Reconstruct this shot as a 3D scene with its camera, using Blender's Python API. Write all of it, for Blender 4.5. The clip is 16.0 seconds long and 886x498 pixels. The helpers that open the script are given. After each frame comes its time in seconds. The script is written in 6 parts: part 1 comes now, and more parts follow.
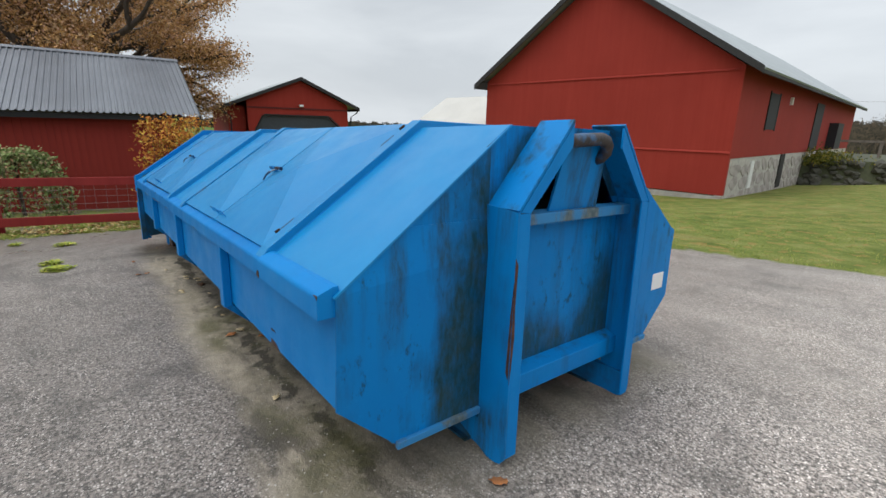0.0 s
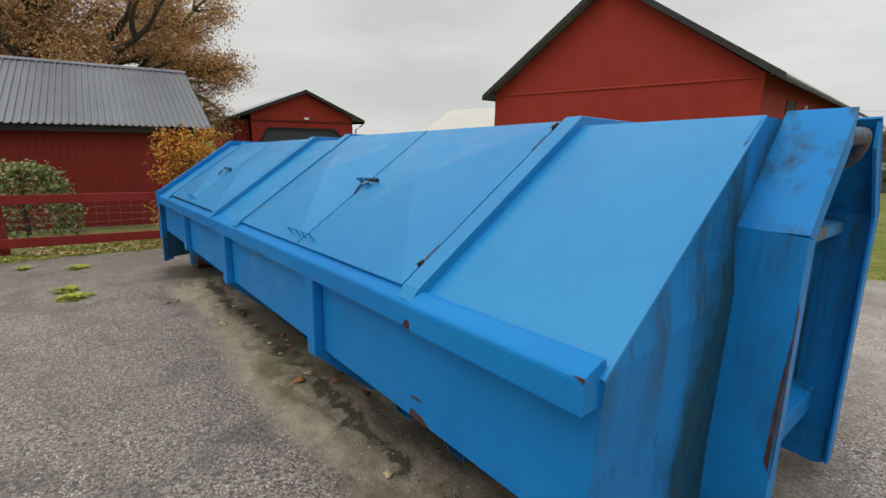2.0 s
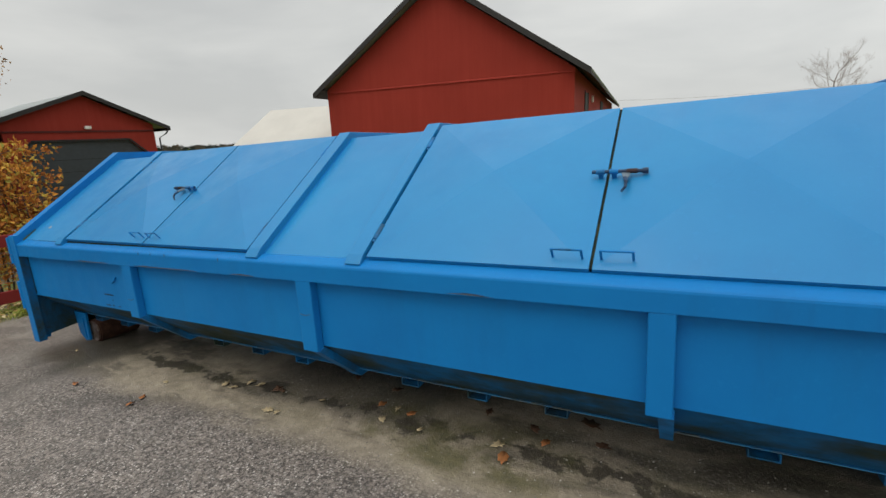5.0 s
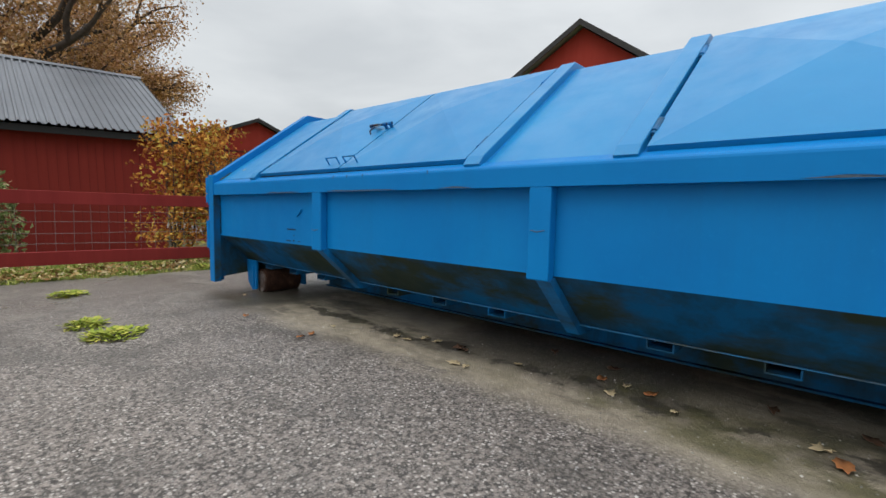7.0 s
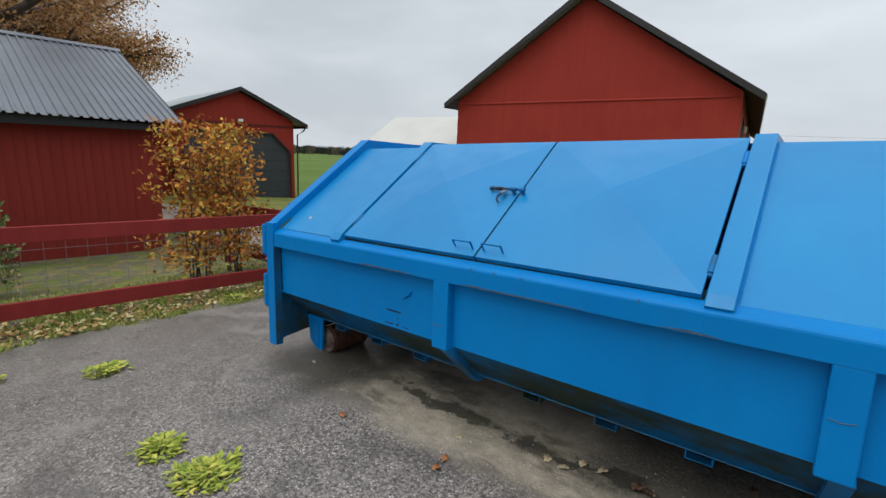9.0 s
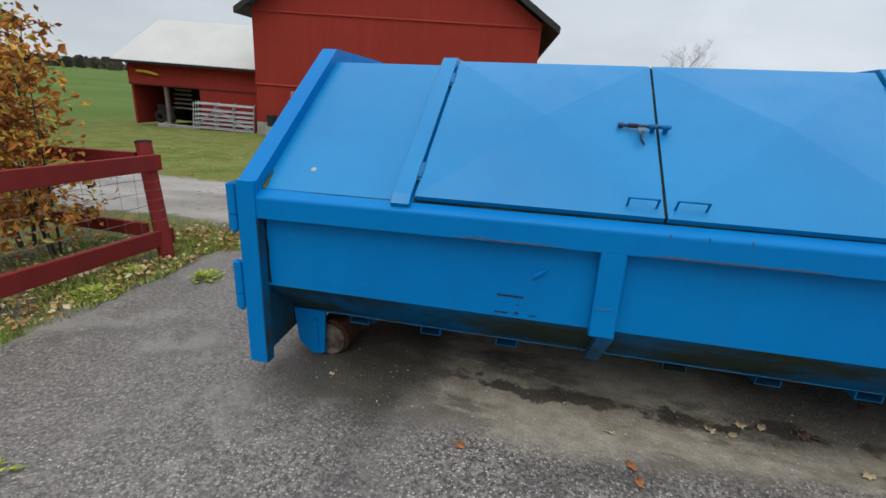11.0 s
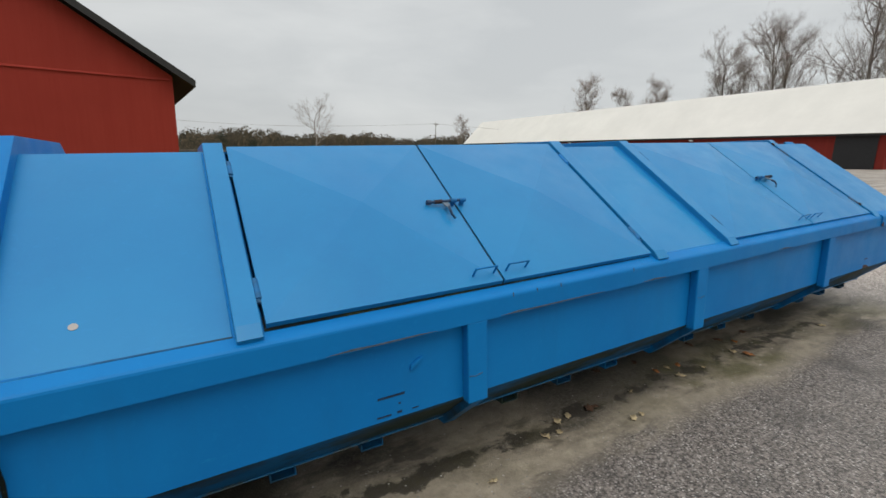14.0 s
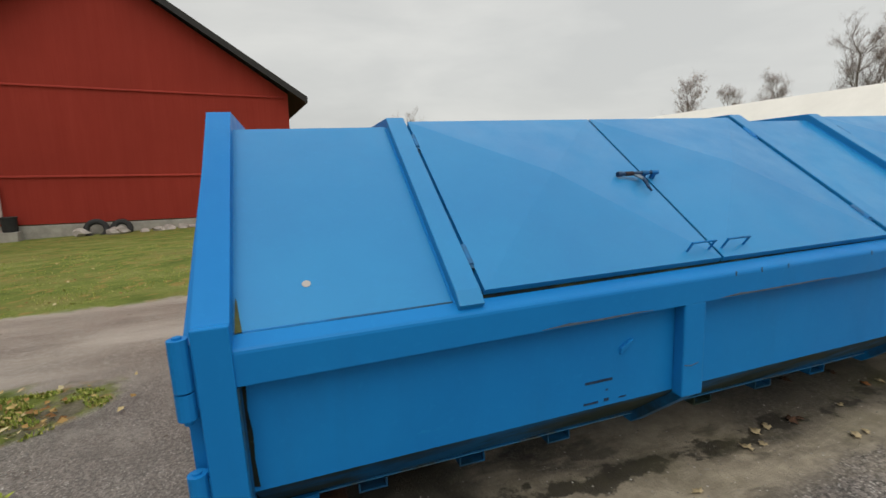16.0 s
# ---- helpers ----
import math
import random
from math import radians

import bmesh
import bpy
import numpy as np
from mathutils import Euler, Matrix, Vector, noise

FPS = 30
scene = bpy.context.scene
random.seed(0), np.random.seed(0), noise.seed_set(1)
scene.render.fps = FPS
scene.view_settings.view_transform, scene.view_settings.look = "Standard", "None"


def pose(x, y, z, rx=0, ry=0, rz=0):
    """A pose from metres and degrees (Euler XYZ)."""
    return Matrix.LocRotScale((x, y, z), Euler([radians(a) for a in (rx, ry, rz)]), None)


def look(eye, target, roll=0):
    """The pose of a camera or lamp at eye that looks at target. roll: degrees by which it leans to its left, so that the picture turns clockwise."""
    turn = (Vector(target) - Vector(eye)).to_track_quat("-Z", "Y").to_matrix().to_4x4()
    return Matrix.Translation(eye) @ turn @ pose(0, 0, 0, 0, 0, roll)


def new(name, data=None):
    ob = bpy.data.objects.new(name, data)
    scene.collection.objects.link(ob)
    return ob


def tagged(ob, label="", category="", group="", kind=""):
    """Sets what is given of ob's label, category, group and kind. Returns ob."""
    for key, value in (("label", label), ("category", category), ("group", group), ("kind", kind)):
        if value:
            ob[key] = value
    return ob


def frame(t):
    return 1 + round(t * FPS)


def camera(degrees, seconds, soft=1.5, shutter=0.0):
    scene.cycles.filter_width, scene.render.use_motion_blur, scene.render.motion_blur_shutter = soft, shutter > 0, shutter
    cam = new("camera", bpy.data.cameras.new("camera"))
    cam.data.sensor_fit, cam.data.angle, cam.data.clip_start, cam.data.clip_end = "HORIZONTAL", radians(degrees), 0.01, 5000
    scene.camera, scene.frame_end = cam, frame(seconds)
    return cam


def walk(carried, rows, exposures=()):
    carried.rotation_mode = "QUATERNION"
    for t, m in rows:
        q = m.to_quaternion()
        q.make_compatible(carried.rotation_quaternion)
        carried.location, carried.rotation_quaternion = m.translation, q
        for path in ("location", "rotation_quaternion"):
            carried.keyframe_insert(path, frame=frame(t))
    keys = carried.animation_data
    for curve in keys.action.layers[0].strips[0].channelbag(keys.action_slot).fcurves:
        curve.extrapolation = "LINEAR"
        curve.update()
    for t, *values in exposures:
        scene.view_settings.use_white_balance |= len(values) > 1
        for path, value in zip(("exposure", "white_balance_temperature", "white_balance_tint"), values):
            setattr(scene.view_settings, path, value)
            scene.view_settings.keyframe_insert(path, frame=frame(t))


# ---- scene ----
cam = camera(88.6, 16.0, shutter=0.1)
PATH = [
    (0, (7.562, -0.541, 1.721), (6.049, 0.659, 1.202), 1.4),
    (0.5, (7.394, -0.443, 1.772), (5.869, 0.782, 1.357), 1.8),
    (1, (7.241, -0.468, 1.748), (5.689, 0.723, 1.333), 2.7),
    (1.5, (6.977, -0.623, 1.698), (5.419, 0.539, 1.226), 1.7),
    (2, (6.675, -0.76, 1.648), (5.162, 0.461, 1.181), 0.9),
    (2.5, (6.369, -0.934, 1.662), (4.993, 0.444, 1.205), 1.6),
    (3, (6.105, -1.116, 1.662), (4.885, 0.403, 1.209), 1.2),
    (3.2, (5.983, -1.191, 1.674), (4.826, 0.376, 1.221), 1.3),
    (5.3, (4.503, -1.526, 1.563), (3.597, 0.189, 1.078), -2.7),
    (5.5, (4.349, -1.503, 1.489), (3.434, 0.204, 0.992), -2.4),
    (6, (4.116, -1.509, 1.059), (3.008, 0.127, 0.748), -0.3),
    (6.5, (4.067, -1.506, 0.903), (2.862, 0.079, 0.709), 1.1),
    (7, (4.028, -1.551, 0.928), (2.712, -0.068, 0.667), 1.8),
    (7.5, (3.933, -1.632, 1.191), (2.613, -0.191, 0.77), 5.0),
    (8, (3.725, -1.709, 1.444), (2.391, -0.314, 0.921), 5.7),
    (8.5, (3.388, -1.703, 1.511), (2.101, -0.245, 1.045), 5.1),
    (8.7, (3.216, -1.685, 1.514), (1.941, -0.203, 1.091), 3.7),
    (10.8, (1.413, -1.724, 1.432), (0.933, 0.11, 0.792), 3.8),
    (11, (1.268, -1.708, 1.425), (0.892, 0.141, 0.76), 4.5),
    (11.5, (0.903, -1.655, 1.428), (0.81, 0.229, 0.763), 4.6),
    (12, (0.664, -1.489, 1.45), (0.722, 0.419, 0.852), 3.4),
    (12.5, (0.505, -1.404, 1.535), (0.61, 0.531, 1.041), 2.1),
    (13, (0.434, -1.413, 1.578), (0.636, 0.532, 1.159), 1.4),
    (13.5, (0.48, -1.415, 1.565), (1.025, 0.464, 1.149), 1.2),
    (14, (0.581, -1.446, 1.558), (1.542, 0.259, 1.149), 1.2),
    (14.5, (0.628, -1.471, 1.559), (1.808, 0.096, 1.169), 1.0),
    (14.8, (0.621, -1.468, 1.552), (1.83, 0.085, 1.167), 0.9),
    (15, (0.611, -1.469, 1.558), (1.782, 0.105, 1.168), 0.7),
    (15.5, (0.441, -1.396, 1.504), (1.323, 0.36, 1.133), 0.6),
    (16, (0.219, -1.172, 1.381), (0.847, 0.691, 1.012), -0.3),
]
EXPOSURES = [(0, 0.28, 6450, 10), (1, 0.23, 6900, 10), (1.5, 0.20, 7000, 10), (3, 0.05, 7000, 10), (5.5, 0.08, 7000, 10), (6, 0.24, 6950, 10), (6.5, 0.20, 6650, 10), (7, 0.24, 6600, 10), (8, 0.15, 6250, 10), (8.5, 0.14, 6350, 10), (11, 0.09, 6250, 10), (11.5, 0.08, 6150, 10), (12.5, 0.10, 6250, 10), (13, 0.05, 6800, 10), (14.5, -0.10, 6800, 10), (15.5, -0.06, 6850, 10), (16, -0.03, 7100, 10)]
walk(cam, [(t, look(eye, target, roll)) for t, eye, target, roll in PATH], EXPOSURES)

# ---------------------------------------------------------------- world and light
world = bpy.data.worlds.new("overcast")
scene.world = world
world.use_nodes = True
wn, wl = world.node_tree.nodes, world.node_tree.links
wn.clear()


def wnode(kind, **kw):
    n = wn.new(kind)
    for k, v in kw.items():
        n.inputs[k].default_value = v
    return n


w_out = wn.new("ShaderNodeOutputWorld")
w_bg = wnode("ShaderNodeBackground", Strength=1.0)
w_sky = wn.new("ShaderNodeTexSky")
w_sky.sky_type = "NISHITA"
w_sky.sun_disc = False
w_sky.sun_elevation, w_sky.sun_rotation = radians(38), radians(200)
w_sky.air_density, w_sky.dust_density = 1.0, 4.0
w_tc = wn.new("ShaderNodeTexCoord")
w_map = wn.new("ShaderNodeMapping")
w_map.inputs["Scale"].default_value = (1.0, 1.0, 3.2)
w_noise = wnode("ShaderNodeTexNoise", Scale=2.3, Detail=6.0, Roughness=0.52, Distortion=0.25)
w_ramp = wn.new("ShaderNodeValToRGB")
w_ramp.color_ramp.elements[0].position, w_ramp.color_ramp.elements[0].color = 0.36, (0.60, 0.64, 0.675, 1)
w_ramp.color_ramp.elements[1].position, w_ramp.color_ramp.elements[1].color = 0.68, (0.745, 0.785, 0.815, 1)
w_dim = wn.new("ShaderNodeMix")
w_dim.data_type, w_dim.blend_type = "RGBA", "MULTIPLY"
w_dim.inputs["Factor"].default_value = 1.0
w_dim.inputs[7].default_value = (0.09, 0.09, 0.09, 1)
w_mix = wn.new("ShaderNodeMix")
w_mix.data_type = "RGBA"
w_mix.inputs["Factor"].default_value = 0.08
w_sep = wn.new("ShaderNodeSeparateXYZ")
w_up = wn.new("ShaderNodeMapRange")
w_up.interpolation_type = "SMOOTHSTEP"
for k_, v_ in (("From Min", 0.30), ("From Max", 0.85), ("To Min", 1.0), ("To Max", 1.95)):
    w_up.inputs[k_].default_value = v_
wl.new(w_tc.outputs["Generated"], w_sep.inputs[0])
wl.new(w_sep.outputs[2], w_up.inputs["Value"])
w_side = wn.new("ShaderNodeMath")
w_side.operation = "MULTIPLY_ADD"
w_side.inputs[1].default_value, w_side.inputs[2].default_value = 0.10, 0.98
wl.new(w_sep.outputs[0], w_side.inputs[0])
w_mul = wn.new("ShaderNodeMath")
w_mul.operation = "MULTIPLY"
wl.new(w_up.outputs["Result"], w_mul.inputs[0])
wl.new(w_side.outputs[0], w_mul.inputs[1])
wl.new(w_mul.outputs[0], w_bg.inputs["Strength"])
wl.new(w_tc.outputs["Generated"], w_map.inputs["Vector"])
wl.new(w_map.outputs["Vector"], w_noise.inputs["Vector"])
wl.new(w_noise.outputs["Fac"], w_ramp.inputs["Fac"])
wl.new(w_sky.outputs["Color"], w_dim.inputs[6])
wl.new(w_ramp.outputs["Color"], w_mix.inputs[6])
wl.new(w_dim.outputs[2], w_mix.inputs[7])
wl.new(w_mix.outputs[2], w_bg.inputs["Color"])
wl.new(w_bg.outputs["Background"], w_out.inputs["Surface"])

sun = new("sun", bpy.data.lights.new("sun", "SUN"))
sun.data.energy, sun.data.angle, sun.data.color = 1.0, radians(40), (1.0, 0.97, 0.93)
sun.matrix_world = look((-3, -6.5, 15), (0, 0, 0))

# ---------------------------------------------------------------- materials


class Mat:
    """A node material with a Principled shader, to be extended step by step."""

    def __init__(self, name, rough=0.6, metal=0.0, spec=0.5):
        self.m = bpy.data.materials.new(name)
        self.m.use_nodes = True
        self.n, self.l = self.m.node_tree.nodes, self.m.node_tree.links
        self.p = self.n["Principled BSDF"]
        self.p.inputs["Roughness"].default_value = rough
        self.p.inputs["Metallic"].default_value = metal
        self.p.inputs["Specular IOR Level"].default_value = spec
        self.tc = self.n.new("ShaderNodeTexCoord")
        self.bump_from = None

    def vec(self, where="Object", scale=(1, 1, 1), offset=(0, 0, 0)):
        mp = self.n.new("ShaderNodeMapping")
        mp.inputs["Scale"].default_value = scale
        mp.inputs["Location"].default_value = offset
        if where == "Position":
            g = self.n.new("ShaderNodeNewGeometry")
            self.l.new(g.outputs["Position"], mp.inputs["Vector"])
        else:
            self.l.new(self.tc.outputs[where], mp.inputs["Vector"])
        return mp.outputs["Vector"]

    def noise(self, scale, detail=4.0, rough=0.55, vec=None, stretch=(1, 1, 1), where="Object", distort=0.0):
        t = self.n.new("ShaderNodeTexNoise")
        t.inputs["Scale"].default_value = scale
        t.inputs["Detail"].default_value = detail
        t.inputs["Roughness"].default_value = rough
        t.inputs["Distortion"].default_value = distort
        self.l.new(vec or self.vec(where, stretch), t.inputs["Vector"])
        return t.outputs["Fac"]

    def voronoi(self, scale, where="Object", feature="F1", out="Distance", stretch=(1, 1, 1)):
        t = self.n.new("ShaderNodeTexVoronoi")
        t.feature = feature
        t.inputs["Scale"].default_value = scale
        self.l.new(self.vec(where, stretch), t.inputs["Vector"])
        return t.outputs[out]

    def ramp(self, fac, stops):
        r = self.n.new("ShaderNodeValToRGB")
        while len(r.color_ramp.elements) < len(stops):
            r.color_ramp.elements.new(0.5)
        for e, (pos, col) in zip(r.color_ramp.elements, stops):
            e.position = pos
            e.color = (*col, 1) if isinstance(col, tuple) else (col, col, col, 1)
        self.l.new(fac, r.inputs["Fac"])
        return r.outputs["Color"]

    def math(self, op, a, b=None, c=None, clamp=False):
        t = self.n.new("ShaderNodeMath")
        t.operation, t.use_clamp = op, clamp
        for i, v in enumerate((a, b, c)):
            if v is None:
                continue
            if isinstance(v, (int, float)):
                t.inputs[i].default_value = v
            else:
                self.l.new(v, t.inputs[i])
        return t.outputs[0]

    def mix(self, fac, a, b, mode="MIX"):
        t = self.n.new("ShaderNodeMix")
        t.data_type, t.blend_type = "RGBA", mode
        for i, v in ((0, fac), (6, a), (7, b)):
            if isinstance(v, (int, float)):
                t.inputs[i].default_value = v
            elif isinstance(v, tuple):
                t.inputs[i].default_value = (*v, 1)
            else:
                self.l.new(v, t.inputs[i])
        return t.outputs[2]

    def rand(self):
        return self.n.new("ShaderNodeObjectInfo").outputs["Random"]

    def island(self):
        return self.n.new("ShaderNodeNewGeometry").outputs["Random Per Island"]

    def axes(self, where="Object"):
        s = self.n.new("ShaderNodeSeparateXYZ")
        self.l.new(self.vec(where), s.inputs[0])
        return s.outputs

    def color(self, c):
        if isinstance(c, tuple):
            self.p.inputs["Base Color"].default_value = (*c, 1)
        else:
            self.l.new(c, self.p.inputs["Base Color"])
        return self

    def rough(self, r):
        self.l.new(r, self.p.inputs["Roughness"])
        return self

    def spec(self, v):
        self.l.new(v, self.p.inputs["Specular IOR Level"])
        return self

    def bump(self, height, strength=0.3, distance=0.01):
        b = self.n.new("ShaderNodeBump")
        b.inputs["Strength"].default_value = strength
        b.inputs["Distance"].default_value = distance
        self.l.new(height, b.inputs["Height"])
        if self.bump_from:
            self.l.new(self.bump_from, b.inputs["Normal"])
        self.bump_from = b.outputs["Normal"]
        self.l.new(self.bump_from, self.p.inputs["Normal"])
        return self


BLUE, BLUE_PALE = (0.001, 0.157, 0.448), (0.002, 0.190, 0.498)
# same paint for the roof, with the sky's reflection mixed into the colour
SKYLIT, SKYLIT_PALE = (0.003, 0.177, 0.422), (0.006, 0.212, 0.468)


def blue_paint(name, streak=0.0, moss=0.0, rough=0.40, patch=0.0, spec=0.13, skylit=False, shade_tint=0.0):
    """Worn blue container paint; streak: dark vertical run-off marks; moss: green growth; undersides also get a dark
    blue shade tint.
    """
    k = Mat(name, rough, 0.0, spec)
    c = k.mix(k.ramp(k.noise(1.1, 5, 0.6), [(0.35, 0.0), (0.7, 1.0)]), SKYLIT if skylit else BLUE, SKYLIT_PALE if skylit else BLUE_PALE)
    c = k.mix(k.ramp(k.noise(38, 3, 0.6), [(0.60, 0.0), (0.80, 0.25)]), c, (0.01, 0.24, 0.56))
    c = k.mix(k.ramp(k.noise(3.2, 6, 0.7, stretch=(1.0, 1.0, 0.35)), [(0.52, 0.0), (0.78, 0.22)]), c, (0.003, 0.12, 0.34))
    rub = k.noise(16, 6, 0.75, stretch=(0.25, 0.6, 1.0))
    c = k.mix(k.ramp(rub, [(0.66, 0.0), (0.74, 0.35)]), c, (0.012, 0.26, 0.52))
    if streak:
        runs = k.noise(9.0, 5, 0.62, stretch=(1.0, 1.0, 0.09))
        where = k.noise(1.7, 3, 0.5)
        f = k.math("MULTIPLY", k.ramp(runs, [(0.47, 0.0), (0.64, 1.0)]), k.ramp(where, [(0.42, 0.0), (0.60, 1.0)]))
        fine = k.ramp(k.noise(60, 4, 0.7, stretch=(1, 1, 0.3)), [(0.35, 0.45), (0.65, 1.0)])
        f = k.math("MULTIPLY", k.math("MULTIPLY", f, fine), streak)
        c = k.mix(f, c, (0.022, 0.042, 0.035))
    if patch:
        # run-off stains: beside the two posts, along the sloping plates and at the foot of the recess
        _, y, z = k.axes()
        a = k.math("ABSOLUTE", k.math("SUBTRACT", y, 1.27))
        rag = k.math("SUBTRACT", k.noise(4.6, 6, 0.68, stretch=(1.0, 1.0, 0.20)), 0.5)
        blob = k.math("SUBTRACT", k.noise(2.6, 6, 0.66, stretch=(1.0, 1.0, 0.6)), 0.5)
        ragged = k.math("ADD", k.math("MULTIPLY", rag, 0.60), k.math("MULTIPLY", blob, 0.70))
        reach = k.math("ADD", 0.755, k.math("MULTIPLY", k.math("SUBTRACT", 1.20, z), 0.20))
        out = k.ramp(k.math("SUBTRACT", k.math("ADD", reach, ragged), a), [(0.0, 0.0), (0.22, 1.0)])
        out = k.math("MULTIPLY", out, k.math("GREATER_THAN", a, 0.5))
        # a stain also follows the sloping plate up to the ridge
        along = k.math("SUBTRACT", k.math("SUBTRACT", a, k.math("MULTIPLY", k.math("SUBTRACT", 1.205, z), 0.842)), 0.508)
        seam = k.math("MULTIPLY", k.ramp(k.math("SUBTRACT", k.math("ADD", 0.085, k.math("MULTIPLY", ragged, 0.6)), along), [(0.0, 0.0), (0.10, 0.9)]), k.math("GREATER_THAN", z, 1.205))
        foot = k.math("SUBTRACT", k.math("ADD", k.math("ADD", 0.66, k.math("MULTIPLY", k.math("MAXIMUM", k.math("SUBTRACT", a, 0.12), 0.0), 1.0)), k.math("MULTIPLY", ragged, 0.9)), z)
        inn = k.math("MULTIPLY", k.ramp(foot, [(0.0, 0.0), (0.24, 0.9)]), k.math("LESS_THAN", a, 0.5))
        thin = k.ramp(k.noise(26, 6, 0.72, stretch=(1, 1, 0.35)), [(0.30, 0.66), (0.58, 1.0)])
        f = k.math("MULTIPLY", k.math("MULTIPLY", k.math("MAXIMUM", seam, k.math("MAXIMUM", out, inn)), thin), patch)
        c = k.mix(f, c, k.ramp(k.noise(9, 5, 0.6), [(0.35, (0.006, 0.038, 0.048)), (0.70, (0.024, 0.044, 0.034))]))
        specks = k.math("MULTIPLY", k.ramp(k.noise(17, 6, 0.75, stretch=(1, 1, 0.5)), [(0.56, 0.0), (0.64, 0.85)]), k.ramp(k.noise(2.2, 3, 0.5), [(0.40, 0.0), (0.54, 1.0)]))
        c = k.mix(specks, c, (0.012, 0.050, 0.075))
    if shade_tint:
        # shade under the container, painted in as a dark blue tint
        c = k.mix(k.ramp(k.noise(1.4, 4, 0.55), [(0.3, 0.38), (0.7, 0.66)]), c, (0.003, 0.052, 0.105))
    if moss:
        f = k.ramp(k.noise(2.6, 6, 0.65, stretch=(0.6, 1.0, 1.0)), [(0.46 - shade_tint, 0.0), (0.62 - shade_tint, 1.0)])
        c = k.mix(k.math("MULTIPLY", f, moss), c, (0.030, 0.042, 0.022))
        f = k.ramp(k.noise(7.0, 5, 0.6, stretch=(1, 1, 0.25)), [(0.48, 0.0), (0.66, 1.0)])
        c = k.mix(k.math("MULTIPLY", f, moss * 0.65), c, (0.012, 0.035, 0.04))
    chips = k.ramp(k.noise(31, 5, 0.62), [(0.80, 0.0), (0.82, 1.0)])
    c = k.mix(k.math("MULTIPLY", chips, 0.8), c, (0.02, 0.05, 0.09))
    k.color(c)
    k.rough(k.ramp(k.noise(5, 4, 0.6), [(0.3, rough - 0.06), (0.75, rough + 0.16)]))
    k.bump(k.noise(2.0, 2, 0.5), 0.16, 0.03)
    k.bump(k.noise(140, 2, 0.5), 0.05, 0.002)
    return k.m


M_BLUE = blue_paint("blue_paint", streak=0.08)
M_BLUE_ROOF = blue_paint("blue_paint_roof", streak=0.0, rough=0.34, spec=0.34, skylit=True)
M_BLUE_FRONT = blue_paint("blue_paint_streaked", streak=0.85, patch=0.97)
M_BLUE_RUN = blue_paint("blue_paint_run_stained", streak=1.0)
M_BLUE_LOW = blue_paint("blue_paint_mossy", streak=0.5, moss=0.75, rough=0.5, spec=0.2)
# real moss, plus the painted shade of the underside
M_BLUE_MOSS_SHADE = blue_paint("blue_paint_mossy_shaded", streak=0.6, moss=0.95, rough=0.6, spec=0.12, shade_tint=0.04)


def rust_mat():
    k = Mat("rusty_steel", 0.75, 0.35)
    k.color(k.ramp(k.noise(14, 6, 0.65), [(0.3, (0.030, 0.014, 0.010)), (0.55, (0.080, 0.034, 0.020)), (0.75, (0.15, 0.080, 0.048))]))
    k.bump(k.noise(60, 4, 0.6), 0.4, 0.004)
    return k.m


def bare_steel():
    k = Mat("worn_roller_steel", 0.45, 0.7)
    k.color(k.ramp(k.noise(18, 5, 0.6), [(0.35, (0.12, 0.07, 0.05)), (0.6, (0.30, 0.25, 0.22)), (0.8, (0.42, 0.38, 0.36))]))
    k.bump(k.noise(80, 3, 0.5), 0.2, 0.002)
    return k.m


def hook_mat():
    k = Mat("worn_hook_bar", 0.55, 0.2)
    f = k.ramp(k.noise(9, 5, 0.6), [(0.34, 0.0), (0.48, 1.0)])
    k.color(k.mix(f, (0.02, 0.10, 0.22), k.ramp(k.noise(25, 5, 0.6), [(0.3, (0.014, 0.012, 0.013)), (0.6, (0.042, 0.030, 0.027)), (0.78, (0.12, 0.075, 0.06))])))
    k.bump(k.noise(50, 4, 0.6), 0.35, 0.004)
    return k.m


def cross_mat():
    k = Mat("scuffed_crossbar_paint", 0.6, 0.1)
    f = k.ramp(k.noise(6, 5, 0.65, stretch=(1, 1.4, 0.5)), [(0.48, 0.0), (0.62, 0.9)])
    grime = k.ramp(k.noise(30, 4, 0.6), [(0.3, (0.04, 0.065, 0.06)), (0.7, (0.16, 0.17, 0.14))])
    k.color(k.mix(f, (0.02, 0.19, 0.42), grime))
    k.bump(k.noise(70, 3, 0.6), 0.25, 0.003)
    return k.m


def grime_mat():
    """Damp dirt and moss packed into a joint, with pale crumbs; also the painted shade of the hook hollow."""
    k = Mat("joint_grime_and_hollow_shade", 0.9, 0.0, 0.15)
    c = k.ramp(k.noise(9, 5, 0.6), [(0.35, (0.006, 0.010, 0.012)), (0.55, (0.016, 0.022, 0.012)), (0.72, (0.050, 0.055, 0.022))])
    k.color(k.mix(k.ramp(k.noise(55, 4, 0.7), [(0.66, 0.0), (0.72, 0.8)]), c, (0.30, 0.27, 0.19)))
    k.bump(k.noise(80, 4, 0.6), 0.5, 0.004)
    return k.m


M_GRIME_SHADE = grime_mat()
M_RUST, M_ROLLER, M_HOOK, M_CROSS = rust_mat(), bare_steel(), hook_mat(), cross_mat()


def dark_metal():
    k = Mat("dark_latch_steel", 0.5, 0.5)
    k.color(k.ramp(k.noise(40, 4, 0.6), [(0.35, (0.014, 0.032, 0.07)), (0.6, (0.020, 0.060, 0.13)), (0.78, (0.045, 0.035, 0.045))]))
    return k.m


M_LATCH = dark_metal()


